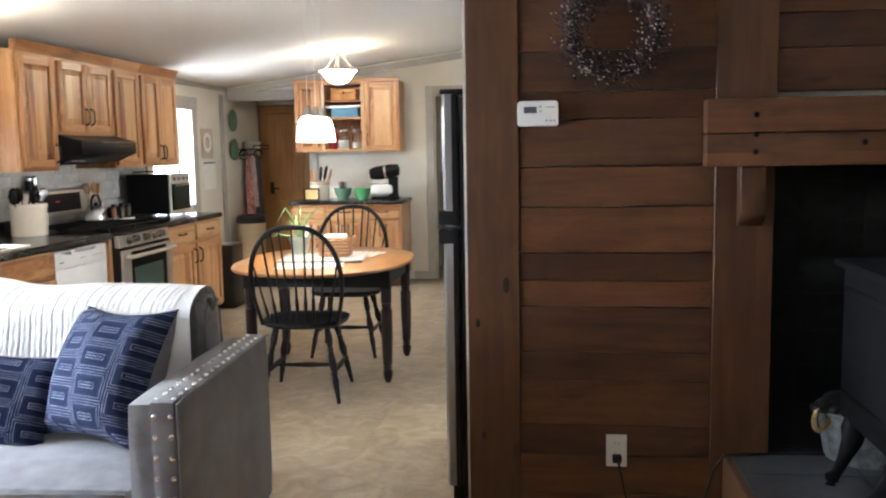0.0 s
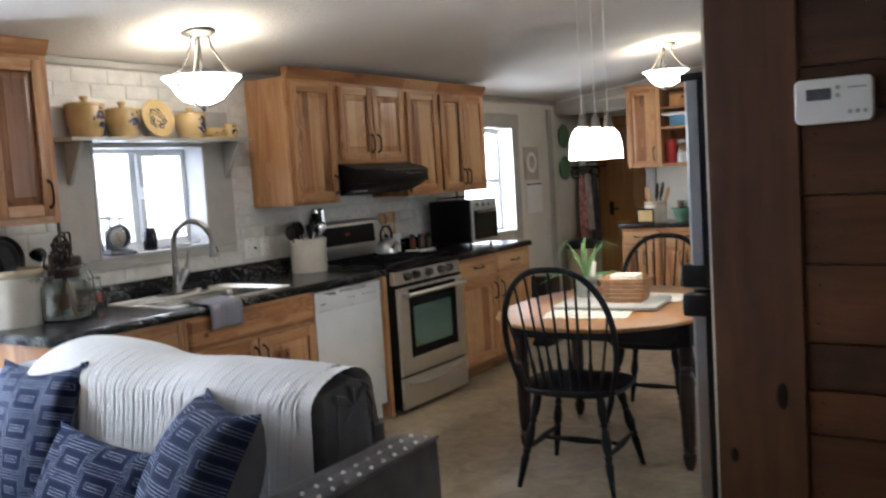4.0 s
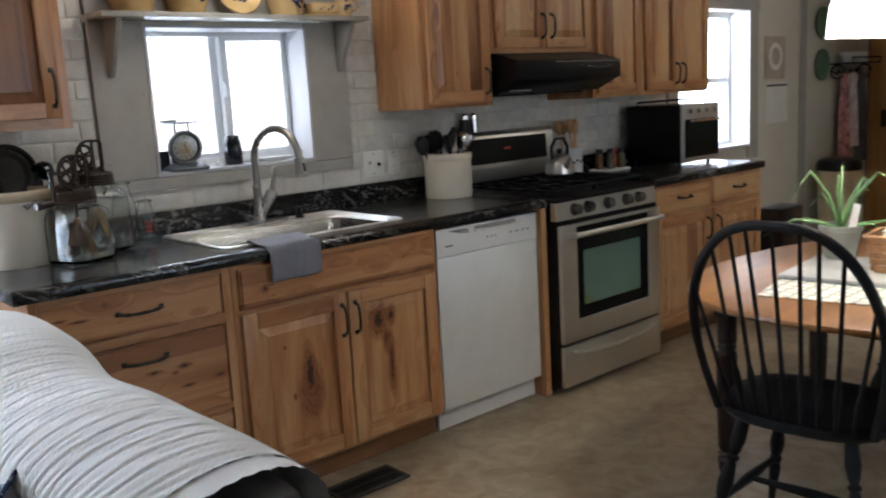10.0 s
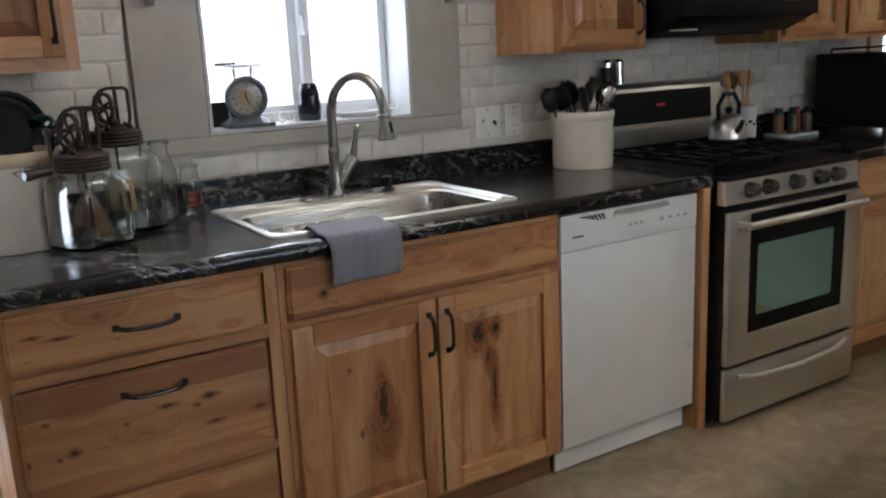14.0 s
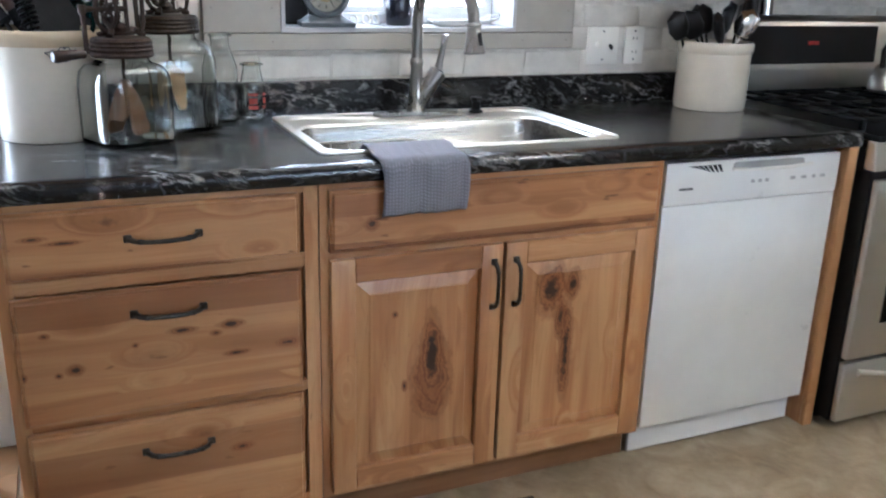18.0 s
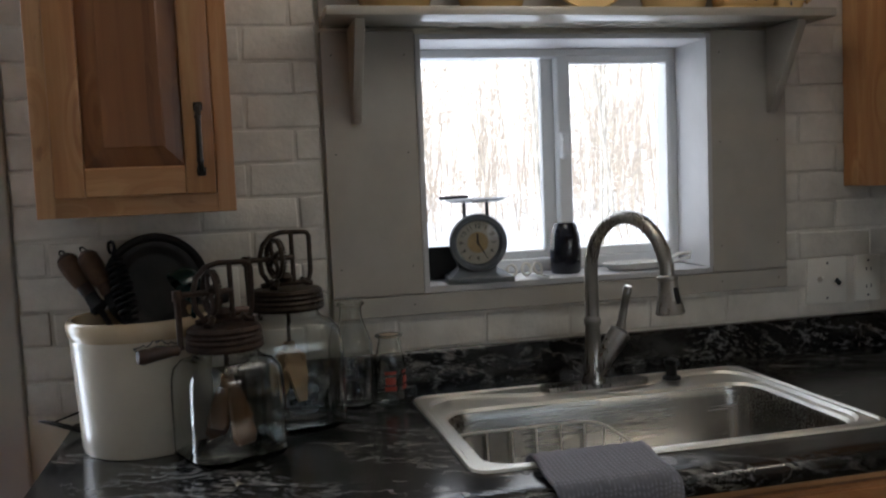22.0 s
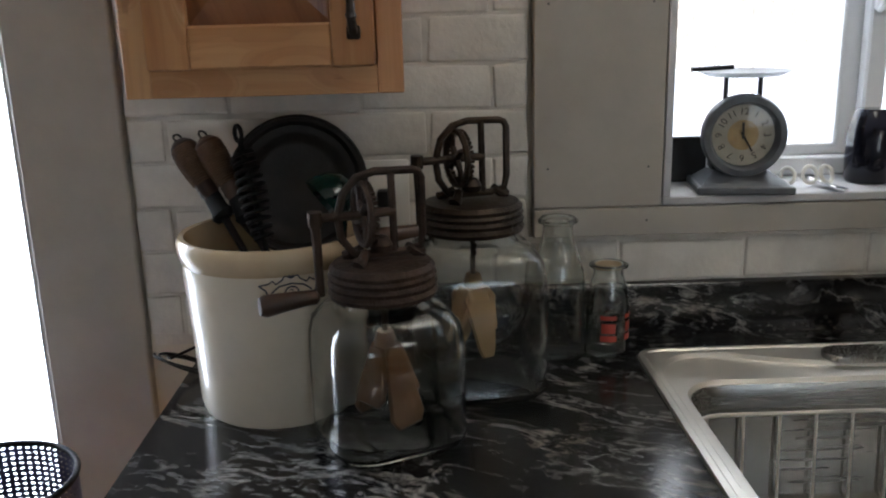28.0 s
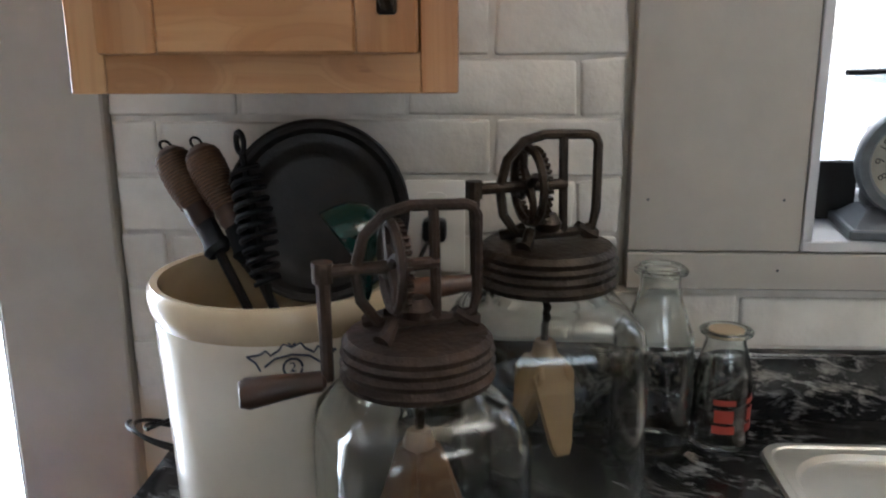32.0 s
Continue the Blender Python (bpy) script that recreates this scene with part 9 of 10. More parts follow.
def glass_shell(w, r, h, neck, neck_h, wall=0.004):
    """A square jar with round corners: shoulders drawn in to a round neck, inside and out."""
    n = 7
    out = [(0.0, 0.72), (0.004, 0.93), (0.012, 1.0), (0.30, 1.0), (0.62, 1.0), (0.76, 0.985), (0.86, 0.94), (0.94, 0.80)]
    bm = bmesh.new()
    m = 4 * (n + 1)

    def ring(scale, z, circle):
        sq = rounded(w * scale, w * scale, r * scale, n)
        pts = []
        for k, p in enumerate(sq):
            a = math.atan2(p[1], p[0])
            q = (neck * math.cos(a), neck * math.sin(a))
            pts.append(bm.verts.new((p[0] * (1 - circle) + q[0] * circle, p[1] * (1 - circle) + q[1] * circle, z)))
        return pts
    rings = [ring(s, f * h if f > 0.1 else f, 0.0) for f, s in out]
    rings += [ring(0.78, h * 0.965, 0.75), ring(0.72, h, 1.0), ring(0.72, h + neck_h, 1.0)]
    inn = [ring(0.70, h + neck_h, 1.0)]
    neck_out = neck
    neck = neck - wall
    inn = [ring(0.7, h + neck_h, 1.0), ring(0.7, h, 1.0), ring(0.76 - 0.02, h * 0.962, 0.75)]
    for f, s in reversed(out[2:]):
        inn.append(ring(s - 2 * wall / w, max(f * h, 0.016), 0.0))
    inn.append(ring(0.8, 0.009, 0.0))
    allr = rings + inn
    for a, b in zip(allr, allr[1:]):
        for k in range(m):
            bm.faces.new((a[k], a[(k + 1) % m], b[(k + 1) % m], b[k])).smooth = True
    bm.faces.new(rings[0])
    bm.faces.new(inn[-1])
    return bm


dasher_wood = wood("aged_dasher_wood", (0.09, 0.04, 0.016), (0.16, 0.075, 0.03), (0.23, 0.115, 0.05), "z", stave=0.5, knots=0.0, streaks=0.3, tone=0.3, coat=0.0, grain=2.0)


pale_dasher = wood("pale_dasher_wood", (0.24, 0.13, 0.05), (0.40, 0.24, 0.11), (0.52, 0.34, 0.17), "z", rough=0.6, stave=0.3, knots=0.1, streaks=0.3, coat=0.0)


def butter_churn(x, y, h, turn, axis, wood_mat, metal, tag, arm=0.095, width=0.176, wide=1.07):
    """A glass churn: square jar, screw lid, gear frame with wheel and crank, dasher inside."""
    c = thing("butter_churn", (x, y, CZ), tag, "butter churn", "glass churns")
    J = pose(x, y, CZ, 0, 0, turn)
    part("jar", moved(glass_shell(width, 0.25 * width, h, 0.055 * wide, 0.022), J), clear_glass, c, "clear square glass jar", smooth=60)
    zl = h + 0.006
    prof = [(0.0, zl + 0.044), (0.045, zl + 0.044), (0.058, zl + 0.042), (0.063, zl + 0.036), (0.062, zl + 0.031), (0.0645, zl + 0.027), (0.0625, zl + 0.022), (0.065, zl + 0.017), (0.063, zl + 0.012), (0.0655, zl + 0.006), (0.063, zl), (0.059, zl), (0.058, zl + 0.03), (0.0, zl + 0.032)]
    lid = part("lid", moved(lathe([(r_ * wide, z_) for r_, z_ in prof], (0, 0, 0), 40), J), metal, c, "rusty threaded metal lid")
    A = pose(x, y, CZ + zl + 0.044, 0, 0, axis)
    t = 0.0052
    fr = [(-0.052, 0, 0.012), (-0.056, 0, 0.03), (-0.056, 0, 0.10), (-0.052, 0, 0.107), (-0.045, 0, 0.11), (0.005, 0, 0.112), (0.028, 0, 0.106), (0.046, 0, 0.088), (0.054, 0, 0.06), (0.05, 0, 0.032), (0.036, 0, 0.012), (0.015, 0, 0.008), (-0.03, 0, 0.008)]
    f = part("gear_frame", moved(tube(fr, t, 8, True), A), metal, c, "cast gear frame")
    part("post", moved(tube([(-0.018, 0, 0.008), (-0.016, 0, 0.11)], 0.005, 8), A), metal, f)
    for sx, sy in ((-0.048, 0.0), (0.034, 0.024), (0.034, -0.024)):
        part("foot", moved(tube([(sx * 0.7, sy * 0.4, 0.014), (sx, sy, 0.004), (sx * 1.15, sy * 1.15, 0.001)], [0.006, 0.007, 0.009], 8), A), metal, f)
    gx, gz = 0.022, 0.060
    wh = part("gear_wheel", moved(tube([(gx, 0.038 * math.cos(2 * math.pi * k / 32), gz + 0.038 * math.sin(2 * math.pi * k / 32)) for k in range(32)], 0.0048, 6, True), A), metal, c, "toothed gear wheel")
    for k in range(36):
        a = 2 * math.pi * k / 36
        part("tooth", moved(box(gx - 0.009, gx - 0.003, -0.0016, 0.0016, 0.034, 0.041), A @ Matrix.Translation((0, 0, gz)) @ Matrix.Rotation(a, 4, "X")), metal, wh)
    for k in range(4):
        a = math.pi * k / 2 + 0.4
        part("spoke", moved(tube([(gx, 0, gz), (gx, 0.020 * math.cos(a + 0.25), gz + 0.020 * math.sin(a + 0.25)), (gx, 0.037 * math.cos(a), gz + 0.037 * math.sin(a))], [0.006, 0.0042, 0.0048], 6), A), metal, wh)
    part("pinion", moved(lathe([(0.0, 0.0), (0.013, 0.0), (0.015, 0.008), (0.009, 0.018), (0.0, 0.02)], (0.0, 0, 0.012), 14), A), metal, c)
    part("axle", moved(tube([(-0.02, 0, gz), (gx + 0.062, 0, gz)], 0.006, 10), A), metal, c)
    cr = part("crank", moved(join(tube([(gx + 0.06, 0, gz), (gx + 0.06, 0.004, gz - arm / 2), (gx + 0.06, 0.006, gz - arm)], [0.0065, 0.0058, 0.0058], 8), lathe([(0.0, -0.009), (0.009, -0.009), (0.009, 0.009), (0.0, 0.009)], (gx + 0.06, 0, gz), 10)), A), metal, c, "crank arm")
    hd = tube([(gx + 0.062, 0.006, gz - arm), (gx + 0.066, 0.006, gz - arm), (gx + 0.075, 0.006, gz - arm), (gx + 0.10, 0.006, gz - arm - 0.001), (gx + 0.128, 0.006, gz - arm - 0.003), (gx + 0.135, 0.006, gz - arm - 0.003)], [0.006, 0.0095, 0.0095, 0.0115, 0.014, 0.011], 12)
    part("crank_handle", moved(hd, A), handle_wood, cr, "worn wooden crank handle")
    part("shaft", moved(tube([(0, 0, 0.072), (0, 0, h + 0.03)], 0.0042, 8), J), metal, c)
    dz = 0.135 if h > 0.2 else 0.11
    d = part("dasher_hub", moved(lathe([(0.0, 0.0), (0.013, 0.0), (0.015, 0.02), (0.011, 0.035), (0.0, 0.036)], (0, 0, dz), 12), J), wood_mat, c, "wooden dasher")
    for k, (a, l) in enumerate(((20, 0.088), (200, 0.088), (110, 0.06), (290, 0.06))):
        top, low = (0.016, 0.027) if h < 0.2 else (0.026, 0.012)
        part("dasher_blade", moved(prism([(-low * 0.7, -l), (low * 0.7, -l), (low, -l + 0.012), (top, 0.0), (top * 0.6, 0.014), (-top * 0.6, 0.014), (-top, 0.0), (-low, -l + 0.012)], "x", -0.004, 0.004, 0.0015), J @ pose(0, 0, dz + 0.004, 0, 0, a) @ pose(0.017, 0, 0, 0, -15, 0)), wood_mat, d)
    return c


butter_churn(-2.714, 4.244, 0.192, 24, -69, dasher_wood, rust_iron, "glass butter churn with a rusty lid, crank and dark wooden dasher")
butter_churn(-2.881, 4.366, 0.232, 8, -68, pale_dasher, dark_rust, "taller glass butter churn with a geared crank and pale wooden dasher", width=0.198, wide=1.16)


def milk_bottle(x, y, r, h, label, print_it):
    k = 1.28 if print_it else 1.0     # the short one has a wide mouth
    b = thing("milk_bottle", (x, y, CZ), label, "bottle", "glass bottles")
    out = [(0.0, 0.003), (r * 0.8, 0.0), (r, 0.006), (r, h * 0.55), (r * 0.96, h * 0.63), (r * 0.62 * k, h * 0.82), (r * 0.54 * k, h * 0.9), (r * 0.56 * k, h * 0.95), (r * 0.66 * k, h * 0.965), (r * 0.66 * k, h * 0.99), (r * 0.60 * k, h)]
    inn = [(rr - 0.0035, z + (0.004 if z < 0.02 else 0)) for rr, z in reversed(out[2:])] + [(0.0, 0.009)]
    part("glass", lathe(out + inn, (x, y, CZ), 36), clear_glass, b)
    part("lip", tube([(x + r * 0.665 * k * math.cos(2 * math.pi * q / 36), y + r * 0.665 * k * math.sin(2 * math.pi * q / 36), CZ + h * 0.975) for q in range(36)], 0.0026, 8, True), clear_glass, b, "thick rolled glass lip")
    if print_it:
        red = plain("red_printing", (0.30, 0.035, 0.018), 0.5)
        for ang in (-8, 62):
            for k, (w, hh) in enumerate(((0.026, 0.010), (0.022, 0.016), (0.026, 0.007))):
                z = CZ + 0.03 + (0.0, 0.014, 0.036)[k]
                pts = [(x + (r + 0.0007) * math.cos(radians(ang) + s * w / r / 2), y + (r + 0.0007) * math.sin(radians(ang) + s * w / r / 2)) for s in (-1, -0.5, 0, 0.5, 1)]
                bm = bmesh.new()
                lo = [bm.verts.new((p[0], p[1], z)) for p in pts]
                hi = [bm.verts.new((p[0], p[1], z + hh)) for p in pts]
                for i in range(4):
                    bm.faces.new((lo[i], lo[i + 1], hi[i + 1], hi[i]))
                part("red_print", bm, red, b, "red printed lettering")
        part("wax_cap", lathe([(0.0, h - 0.006), (r * 0.66, h - 0.006), (r * 0.62, h - 0.002), (0.0, h - 0.002)], (x, y, CZ), 20), stoneware_rim, b, "brown paper cap")
    return b


milk_bottle(-2.974, 4.504, 0.044, 0.231, "empty clear glass milk bottle by the backsplash", False)
milk_bottle(-2.985, 4.587, 0.034, 0.152, "short glass milk bottle with red printing and a paper cap", True)
wc = thing("thin_cord", (-2.95, 3.93, CZ), "loop of thin black cord at the counter's end", "cord")
part("loop", tube([(-2.925 + 0.044 * math.sin(k * 0.21) + 0.008 * math.sin(k * 0.05), 3.918 - 0.042 * math.cos(k * 0.21) + 0.00035 * k, CZ + 0.028 + 0.021 * math.sin(k * 0.21 + 0.9) + 0.005 * math.sin(k * 0.09)) for k in range(64)] + [(-2.985, 3.965, CZ + 0.05), (-2.989, 3.985, CZ + 0.07)], 0.0023, 7), black_plastic, wc)

# ---- towel over the sink's edge ----
bm = bmesh.new()
path = [(-2.515, CT - 0.02), (-2.50, CT + 0.004), (-2.485, CT + 0.012), (-2.45, CT + 0.013), (-2.40, CT + 0.006), (-2.36, CT + 0.006), (-2.343, CT + 0.003), (-2.335, CT - 0.008), (-2.3325, CT - 0.03), (-2.3315, CT - 0.06), (-2.331, CT - 0.09), (-2.3315, CT - 0.118)]
rows = []
for i in range(25):
    y = 4.735 + 0.205 * i / 24
    rows.append([bm.verts.new((x + 0.0015 * math.sin(i * 1.7 + j * 0.6) + (0.004 * math.sin(i * 0.5) if j > 7 else 0), y + 0.004 * math.sin(j * 0.9), z + 0.001 * math.sin(i * 2.1 + j))) for j, (x, z) in enumerate(path)])
for a, b in zip(rows, rows[1:]):
    for j in range(len(path) - 1):
        bm.faces.new((a[j], b[j], b[j + 1], a[j + 1])).smooth = True
ext = bmesh.ops.extrude_face_region(bm, geom=bm.faces[:])
bmesh.ops.translate(bm, vec=(0.006, 0, 0.006), verts=[v for v in ext["geom"] if isinstance(v, bmesh.types.BMVert)])
n_ = Nodes("waffle_towel")
v_ = n_.coords((1, 1, 1), False)
s_ = n_.add("SeparateXYZ", Vector=v_)
wa = n_.math("MULTIPLY", n_.math("PINGPONG", n_.math("MULTIPLY", s_.outputs[1], 130.0), 0.5), n_.math("PINGPONG", n_.math("MULTIPLY", n_.math("ADD", s_.outputs[2], s_.outputs[0]), 130.0), 0.5))
n_.bump(wa, 0.9, 0.004)
solo("dish_towel", bm, n_.done(n_.mix(n_.math("MULTIPLY", wa, 4.0), (0.21, 0.21, 0.245), (0.36, 0.36, 0.42)), 0.95), "grey waffle dish towel hung over the sink's edge", "towel", smooth=180)

# ---- right of the sink: utensil crock and range clutter ----
crock(-2.86, 6.05, CZ, 0.116, 0.212, "grey-cream stoneware crock of cooking tools beside the range", rim=stoneware)
for k, (dx, dy, ry, rx, kind, mat) in enumerate(((-0.03, -0.06, 2, 26, "spoon", black_plastic), (0.0, -0.01, 8, 6, "ladle", black_plastic), (0.03, 0.03, 10, -12, "spatula", black_plastic), (-0.03, 0.03, -6, -16, "ladle", black_plastic), (0.03, -0.05, 10, 18, "ladle", chrome), (-0.01, 0.07, -3, -26, "spoon", black_plastic), (0.02, 0.0, 14, -4, "spoon", dark_steel), (-0.04, -0.02, -8, 12, "spatula", black_plastic), (0.02, 0.05, 12, -22, "ladle", black_plastic))):
    M = pose(-2.86 + dx * 0.6, 6.055 + dy * 0.6, CZ + 0.02, rx, ry, 30 * k)
    bm = tube([(0, 0, 0), (0, 0, 0.24)], [0.005, 0.0045], 8)
    if kind == "spatula":
        bm = join(bm, box(-0.004, 0.004, -0.035, 0.035, 0.235, 0.32, 0.004))
    else:
        bm = join(bm, lathe([(0.0, 0.215), (0.024, 0.225), (0.038, 0.255), (0.034, 0.295), (0.0, 0.315)], (0, 0, 0), 16, (0.45, 1.0)))
    solo("cooking_" + kind, moved(bm, M), mat, "black or steel cooking tool standing in the crock", "utensil", "cooking tools")
kt = thing("steel_kettle", (-2.80, 6.80, 0.963), "small brushed steel kettle on the range", "kettle")
part("body", lathe([(0.0, 0.0), (0.07, 0.0), (0.078, 0.01), (0.075, 0.05), (0.058, 0.09), (0.035, 0.108), (0.0, 0.112)], (-2.80, 6.80, 0.963), 28), stainless, kt)
part("knob", lathe([(0.008, 0.11), (0.014, 0.12), (0.016, 0.135), (0.0, 0.142)], (-2.80, 6.80, 0.963), 14), black_plastic, kt)
part("handle", tube([(-2.80, 6.74, 1.05), (-2.80, 6.735, 1.11), (-2.80, 6.77, 1.155), (-2.80, 6.83, 1.155), (-2.80, 6.865, 1.11), (-2.80, 6.86, 1.05)], 0.009, 10), black_plastic, kt)
part("spout", tube([(-2.745, 6.78, 1.0), (-2.71, 6.765, 1.03), (-2.695, 6.76, 1.06)], [0.016, 0.012, 0.009], 10), stainless, kt)
uc = thing("utensil_jar", (-2.98, 7.115, CZ), "white printed jar of wooden spoons", "jar")
part("jar", lathe([(0.0, 0.0), (0.056, 0.0), (0.06, 0.01), (0.06, 0.13), (0.063, 0.135), (0.063, 0.15), (0.057, 0.15), (0.054, 0.02), (0.0, 0.015)], (-2.98, 7.115, CZ), 28), white_enamel, uc)
for k in range(4):
    part("printed_mark", moved(lathe([(0.0, 0.0008), (0.009, 0.0)], (0, 0, 0), 8, (0.7, 1.2)), pose(-2.98 + 0.0606 * math.cos(radians(-40 + 22 * k)), 7.115 + 0.0606 * math.sin(radians(-40 + 22 * k)), CZ + 0.07 + 0.012 * (k % 2), 0, 90, -40 + 22 * k)), blue_glaze, uc)
for k, (dx, dy, rx, ry) in enumerate(((-0.02, -0.02, 12, -3), (0.01, -0.02, 8, 6), (0.02, 0.02, -9, 6), (-0.01, 0.03, -14, -4), (0.0, 0.0, 0, 2))):
    M = pose(-2.98 + dx, 7.115 + dy, CZ + 0.018, rx, ry, 40 * k)
    solo("wooden_spoon", moved(join(tube([(0, 0, 0), (0, 0, 0.22)], [0.006, 0.005], 8), lathe([(0.0, 0.21), (0.016, 0.22), (0.026, 0.25), (0.022, 0.285), (0.0, 0.30)], (0, 0, 0), 14, (0.4, 1.0))), M), spoon_wood, "pale wooden spoon standing in the jar", "spoon", "wooden spoons")
solo("spice_tray", join(prism(rounded(0.14, 0.24, 0.02, 4, -2.90, 7.36), "z", CZ, CZ + 0.012, 0.003)), white_enamel, "small white tray of spice bottles", "tray")
for k, (dx, dy, cm) in enumerate(((-0.02, -0.07, dark_steel), (0.02, -0.02, black_plastic), (-0.01, 0.04, red_tin), (0.03, 0.07, dark_steel))):
    s = thing("spice_bottle", (-2.90 + dx, 7.36 + dy, CZ + 0.0125), "small glass spice bottle on the tray", "bottle", "spice bottles")
    part("glass", lathe([(0.0, 0.0), (0.024, 0.0), (0.025, 0.005), (0.025, 0.075), (0.018, 0.09), (0.0, 0.092)], (-2.90 + dx, 7.36 + dy, CZ + 0.0125), 18), plain("spice_" + str(k), ((0.20, 0.08, 0.03), (0.08, 0.07, 0.05), (0.35, 0.10, 0.04), (0.12, 0.10, 0.06))[k], 0.2, vary=0.3), s)
    part("cap", lathe([(0.019, 0.088), (0.02, 0.115), (0.0, 0.117)], (-2.90 + dx, 7.36 + dy, CZ + 0.0125), 18), cm, s)
for yy in (6.33, 6.395):
    g = thing("pepper_mill", (-3.03, yy, 1.2155), "small steel and black shaker on the range's back", "shaker", "shakers")
    part("body", lathe([(0.0, 0.0), (0.025, 0.0), (0.024, 0.07), (0.0, 0.07)], (-3.03, yy, 1.2155), 18), black_plastic if yy < 6.35 else chrome, g)
    part("cap", lathe([(0.025, 0.07), (0.024, 0.09), (0.012, 0.10), (0.0, 0.101)], (-3.03, yy, 1.2155), 18), chrome, g)


def toaster_oven():
    x0, x1, y0, y1, z0, z1 = -3.0, -2.60, 7.66, 8.05, CZ + 0.018, 1.285
    t = thing("toaster_oven", (-2.8, 7.85, CZ), "black and steel toaster oven on the counter", "toaster oven")
    part("body", box(x0, x1 - 0.02, y0, y1, z0, z1, 0.01, 2), black_enamel, t)
    part("face", box(x1 - 0.02, x1, y0, y1, z0, z1, 0.004), stainless, t)
    d = part("door", box(x1 - 0.001, x1 + 0.012, y0 + 0.02, y1 - 0.02, z0 + 0.03, z1 - 0.085, 0.004), oven_glass, t)
    part("handle", tube([(x1 + 0.035, y0 + 0.04, z1 - 0.095), (x1 + 0.04, (y0 + y1) / 2, z1 - 0.095), (x1 + 0.035, y1 - 0.04, z1 - 0.095)], 0.008, 8), chrome, d)
    for k in range(4):
        part("knob", moved(lathe([(0.0, 0.02), (0.013, 0.019), (0.016, 0.0)], (0, 0, 0), 14), pose(x1, y0 + 0.06 + k * 0.09, z1 - 0.04, 0, 90, 0)), chrome, t)
    for xx in (x0 + 0.04, x1 - 0.05):
        for yy in (y0 + 0.04, y1 - 0.04):
            part("foot", lathe([(0.012, 0.0), (0.014, 0.019)], (xx, yy, CZ), 10), black_plastic, t)
    part("top_rack", tube([(x0 + 0.05, y0 + 0.05, z1), (x0 + 0.05, y0 + 0.05, z1 + 0.02), (x1 - 0.06, y0 + 0.10, z1 + 0.03), (x1 - 0.06, y1 - 0.06, z1 + 0.02), (x1 - 0.06, y1 - 0.06, z1)], 0.006, 8), black_plastic, t)


toaster_oven()

# ---- floor register, stand at the counter's end ----
rg = thing("floor_register", (-2.23, 5.0, 0.0), "dark metal floor register before the sink cabinet", "floor vent")
reg = plain("dark_register", (0.035, 0.033, 0.03), 0.5, 0.4, vary=0.3)
y0, y1, x0, x1 = 4.855, 5.155, -2.315, -2.165
part("frame", join(box(x0, x1, y0, y0 + 0.02, 0.004, 0.011, 0.002), box(x0, x1, y1 - 0.02, y1, 0.004, 0.011, 0.002), box(x0, x0 + 0.02, y0 + 0.02, y1 - 0.02, 0.004, 0.011, 0.002), box(x1 - 0.02, x1, y0 + 0.02, y1 - 0.02, 0.004, 0.011, 0.002)), reg, rg)
part("well", box(x0 + 0.018, x1 - 0.018, y0 + 0.018, y1 - 0.018, 0.0015, 0.0042), black_plastic, rg)
for k in range(22):
    y = y0 + 0.026 + k * 0.0116
    part("slat", box(x0 + 0.02, x1 - 0.02, y, y + 0.005, 0.004, 0.009), reg, rg)
part("bar", box((x0 + x1) / 2 - 0.004, (x0 + x1) / 2 + 0.004, y0 + 0.02, y1 - 0.02, 0.004, 0.0095), reg, rg)


def mesh_can():
    """A perforated black metal can: wires crossing in a cylinder, so that light comes through."""
    x, y, z0, h, r = -2.71, 3.705, 0.612, 0.268, 0.115
    c = thing("mesh_can", (x, y, z0), "navy perforated metal can on a small stool", "can")
    part("base", lathe([(0.0, 0.0), (r, 0.0), (r + 0.004, 0.02), (r, 0.03), (0.0, 0.008)], (x, y, z0), 36), black_iron, c)
    part("rim", tube([(x + r * math.cos(a), y + r * math.sin(a), z0 + h) for a in (2 * math.pi * k / 36 for k in range(36))], 0.0045, 8, True), black_iron, c)
    bm = bmesh.new()
    rows_, cols_ = 45, 190
    vs = [[bm.verts.new((x + r * math.cos(2 * math.pi * (k + 0.5 * (j % 2)) / cols_), y + r * math.sin(2 * math.pi * (k + 0.5 * (j % 2)) / cols_), z0 + 0.02 + (h - 0.02) * j / (rows_ * 2))) for k in range(cols_)] for j in range(rows_ * 2 + 1)]
    for j in range(rows_ * 2):
        for k in range(cols_):
            if j % 3 or k % 3:
                bm.faces.new((vs[j][k], vs[j][(k + 1) % cols_], vs[j + 1][(k + 1) % cols_], vs[j + 1][k]))
    part("mesh_wall", bm, plain("navy_tin", (0.06, 0.063, 0.14), 0.4, 0.3, vary=0.2), c)


mesh_can()
st = thing("small_stool", (-2.71, 3.715, 0), "small black wooden stool beside the counter", "stool")
part("seat", prism(rounded(0.30, 0.29, 0.04, 5, -2.71, 3.715), "z", 0.577, 0.611, 0.006), black_paint, st)
for sx in (-1, 1):
    for sy in (-1, 1):
        part("leg", tube([(-2.71 + sx * 0.11, 3.715 + sy * 0.10, 0.58), (-2.71 + sx * 0.135, 3.715 + sy * 0.125, 0.0)], [0.017, 0.013], 10), black_paint, st)
for sy in (-1, 1):
    part("rung", tube([(-2.83, 3.715 + sy * 0.115, 0.25), (-2.59, 3.715 + sy * 0.115, 0.25)], 0.009, 8), black_paint, st)

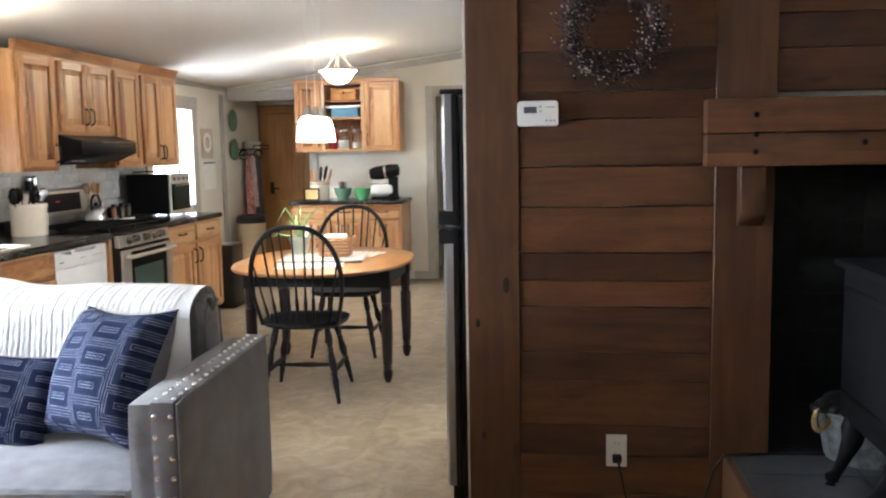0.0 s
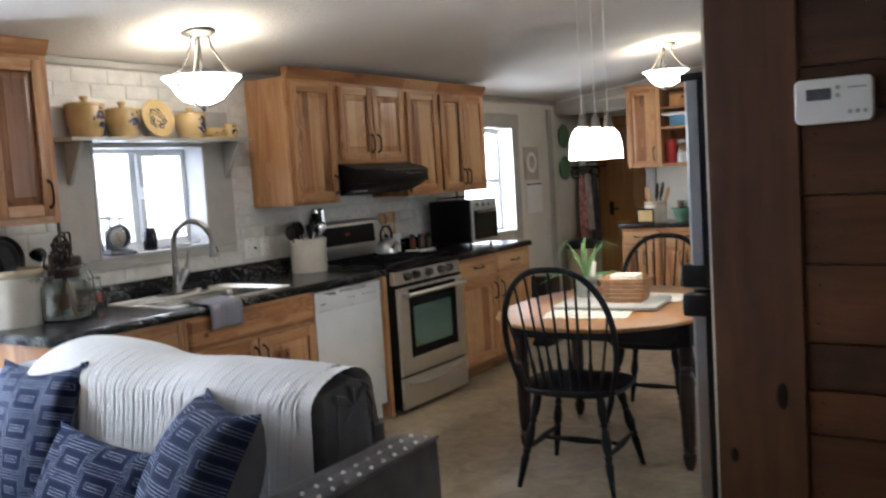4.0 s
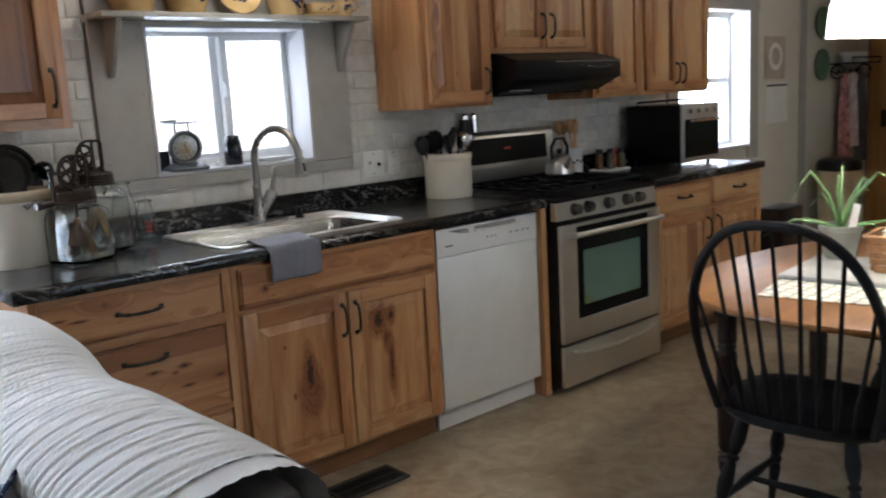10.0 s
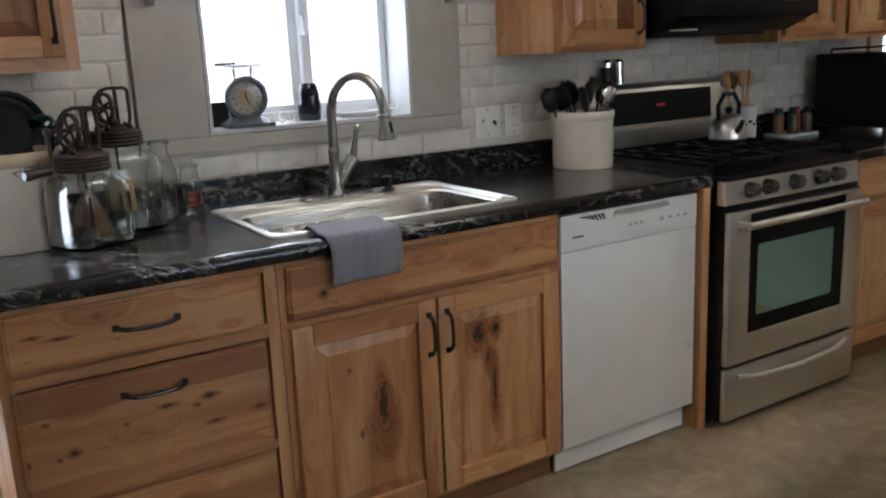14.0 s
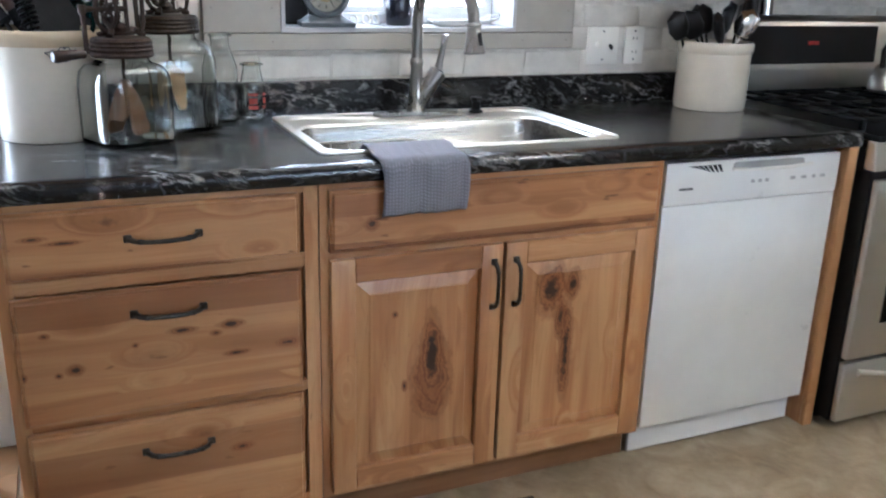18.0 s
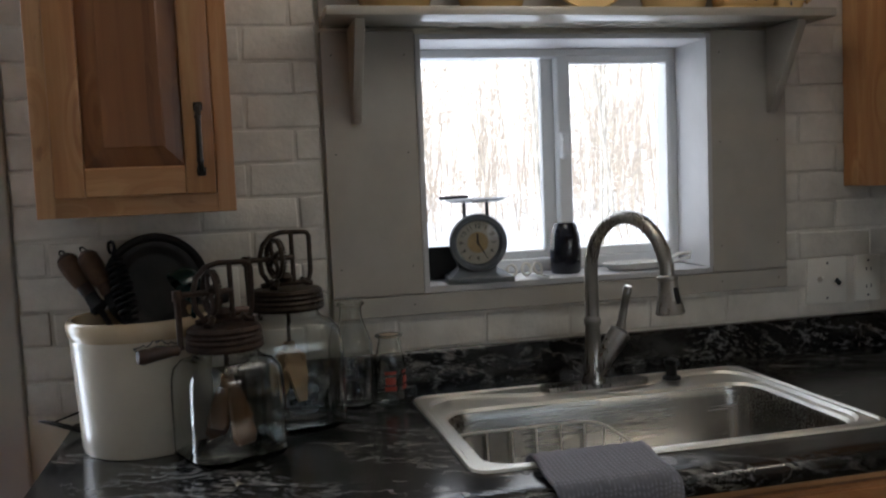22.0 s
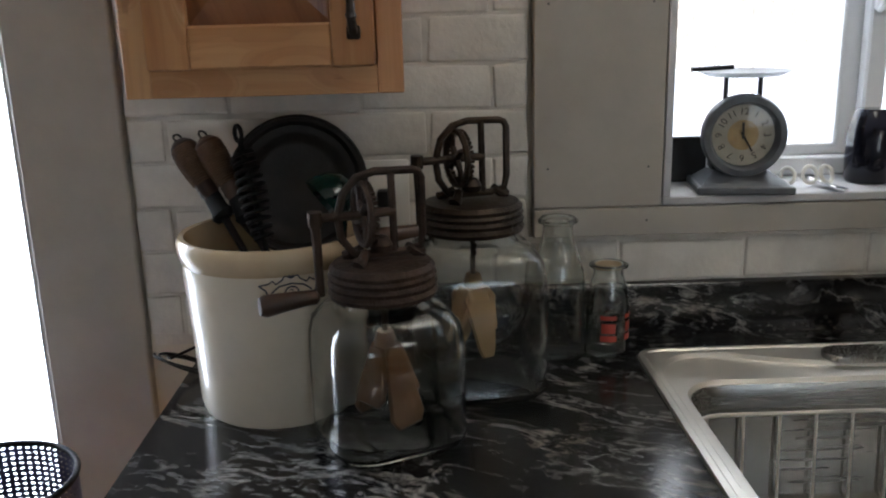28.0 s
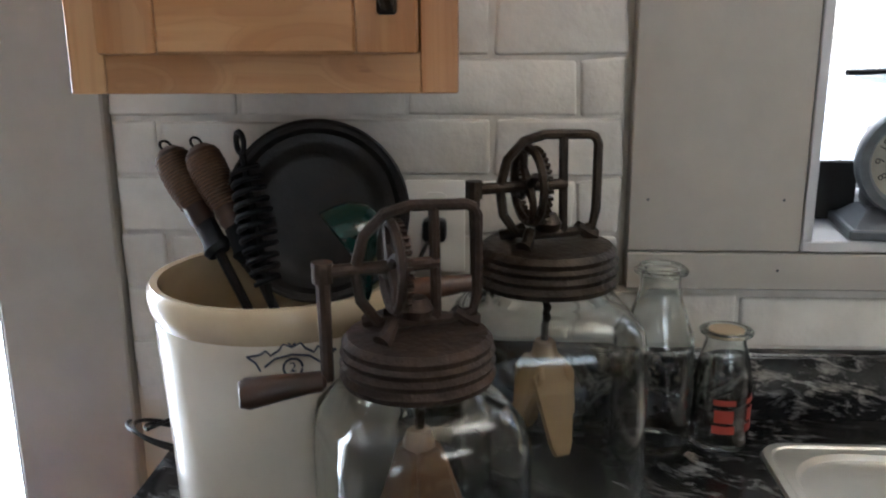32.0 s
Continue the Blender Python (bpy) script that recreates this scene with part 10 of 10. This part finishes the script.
# ---- pieces of walls and floors, last ----
def shared_piece(name, bm, material, sharp=50):
    bmesh.ops.recalc_face_normals(bm, faces=bm.faces[:])
    me = bpy.data.meshes.new(name)
    bm.to_mesh(me)
    bm.free()
    me.polygons.foreach_set("use_smooth", [True] * len(me.polygons))
    me.set_sharp_from_angle(angle=radians(sharp))
    me.materials.append(material)
    return me


def place(name, me, parent, at, rot=(0, 0, 0), scale=(1, 1, 1)):
    ob = new(name, me)
    ob.parent = parent
    ob.location = Vector(at) - parent.location
    ob.rotation_euler = rot
    ob.scale = scale
    return ob


# painted brick on the west wall
COURSE, LONG, GAP = 0.0745, 0.212, 0.006
BX = WEST + 0.0005
backing = structure("wall_brick_backing", join(box(WEST + 0.0004, WEST + 0.0098, 3.826, 4.469, 0.93, 2.14), box(WEST + 0.0004, WEST + 0.0098, 5.641, 8.20, 0.93, 2.14), box(WEST + 0.0004, WEST + 0.0098, 4.469, 5.641, 0.93, 1.103), box(WEST + 0.0004, WEST + 0.0098, 4.469, 5.641, 1.941, 2.14)), mortar_paint, "painted brick wall behind the counter", "brick wall", 0)
rng = random.Random(21)
shapes = {}


def brick_mesh(length, k):
    key = (round(length, 3), k)
    if key not in shapes:
        r = random.Random(hash(key) % 9999 + k)
        bm = box(0.0, 0.0090, 0.0, length, 0.0, COURSE - GAP, 0.0042, 3)
        bend = {(a, b): (r.uniform(-0.0012, 0.0012), r.uniform(-0.0028, 0.0028), r.uniform(-0.0024, 0.0024)) for a in (0, 1) for b in (0, 1)}
        for v in bm.verts:
            v.co += Vector(bend[v.co.y > length / 2, v.co.z > (COURSE - GAP) / 2]) + Vector((r.uniform(-0.0004, 0.0004), r.uniform(-0.0008, 0.0008), r.uniform(-0.0007, 0.0007)))
        shapes[key] = shared_piece("brick", bm, brick_paint)
    return shapes[key]


holes = [(4.469, 5.641, 1.103, 1.941), (3.938, 4.250, 1.41, 2.2), (5.82, 8.17, 1.40, 2.2), (6.2, 6.985, 0.9, 1.21)]
near_count = 0
rest = []
z0 = 1.0235 - COURSE
row = 0
while z0 < 2.13:
    y = 3.779 if row % 2 else 3.673
    while y < 8.19:
        a, b = max(y, 3.820), min(y + LONG - GAP, 8.19)
        zt = min(z0 + COURSE - GAP, 2.142)
        spans = [(a, b)]
        for h0, h1, g0, g1 in holes:
            if zt > g0 and z0 < g1:
                new_spans = []
                for p, q in spans:
                    if q <= h0 or p >= h1:
                        new_spans.append((p, q))
                    else:
                        if p < h0:
                            new_spans.append((p, h0 - 0.001))
                        if q > h1:
                            new_spans.append((h1 + 0.001, q))
                spans = new_spans
        for p, q in spans:
            if q - p > 0.02:
                ob = place("brick", brick_mesh(round(q - p, 3), rng.randint(0, 2)), backing, (BX + 0.004 + rng.uniform(-0.0006, 0.0006), p, z0))
                near_count += 1
        y += LONG
    z0 += COURSE
    row += 1

# vinyl tiles of the kitchen floor
TS = 0.305
floor_ob = bpy.data.objects["floor"]
tile_me = shared_piece("floor_tile", box(0.0003, TS - 0.0003, 0.0003, TS - 0.0003, -0.006, 0.0, 0.0004), floor_tile, 20)
for i in range(16):
    for j in range(21):
        x, y = -2.44 + i * TS, 3.96 + j * TS
        if x < 2.35 and y < 10.25:
            place("floor_tile", tile_me, floor_ob, (x, y, rng.uniform(-0.0002, 0.0002)))
for x0_, x1_, y0_, y1_ in ((-3.08, -2.44, 8.15, 10.27), (-3.39, 0.44, 10.27, 12.59)):
    part("tile_sheet", box(x0_, x1_, y0_, y1_, -0.006, -0.0005), floor_tile, floor_ob, smooth=0)
# boards of the living room floor
rng = random.Random(2)
plank_shapes = [shared_piece("floor_plank", box(0.0, ln, 0.001, 0.119, -0.006, 0.001, 0.001), floor_wood, 20) for ln in (0.9, 1.25)]
far_planks = []
for j in range(60):
    y = 3.90 - 0.12 * (j + 1)
    x = -3.05 - rng.uniform(0, 0.8)
    while x < 4.15:
        k = rng.randint(0, 1)
        ln = (0.9, 1.25)[k]
        if x > -3.08 and j < 32 and x < 2.4:
            place("floor_plank", plank_shapes[k], floor_ob, (x, y, 0))
        else:
            far_planks.append((max(x, -3.08), min(x + ln, 4.19), y))
        x += ln + 0.001
vs, fs = [], []
for x0_, x1_, y in far_planks:
    if x1_ - x0_ > 0.05:
        c = len(vs)
        vs += [(px, py, pz) for pz in (-0.006, 0.001) for px, py in ((x0_, y + 0.001), (x1_, y + 0.001), (x1_, y + 0.119), (x0_, y + 0.119))]
        fs += [(c + 4, c + 5, c + 6, c + 7)] + [(c + i, c + (i + 1) % 4, c + 4 + (i + 1) % 4, c + 4 + i) for i in range(4)]
me = bpy.data.meshes.new("floor_planks")
me.from_pydata([tuple(Vector(v) - floor_ob.location) for v in vs], [], fs)
me.materials.append(floor_wood)
ob = new("floor_planks", me)
ob.parent = floor_ob
tagged(ob, "oak floor boards in the rest of the living room", kind="stuff")
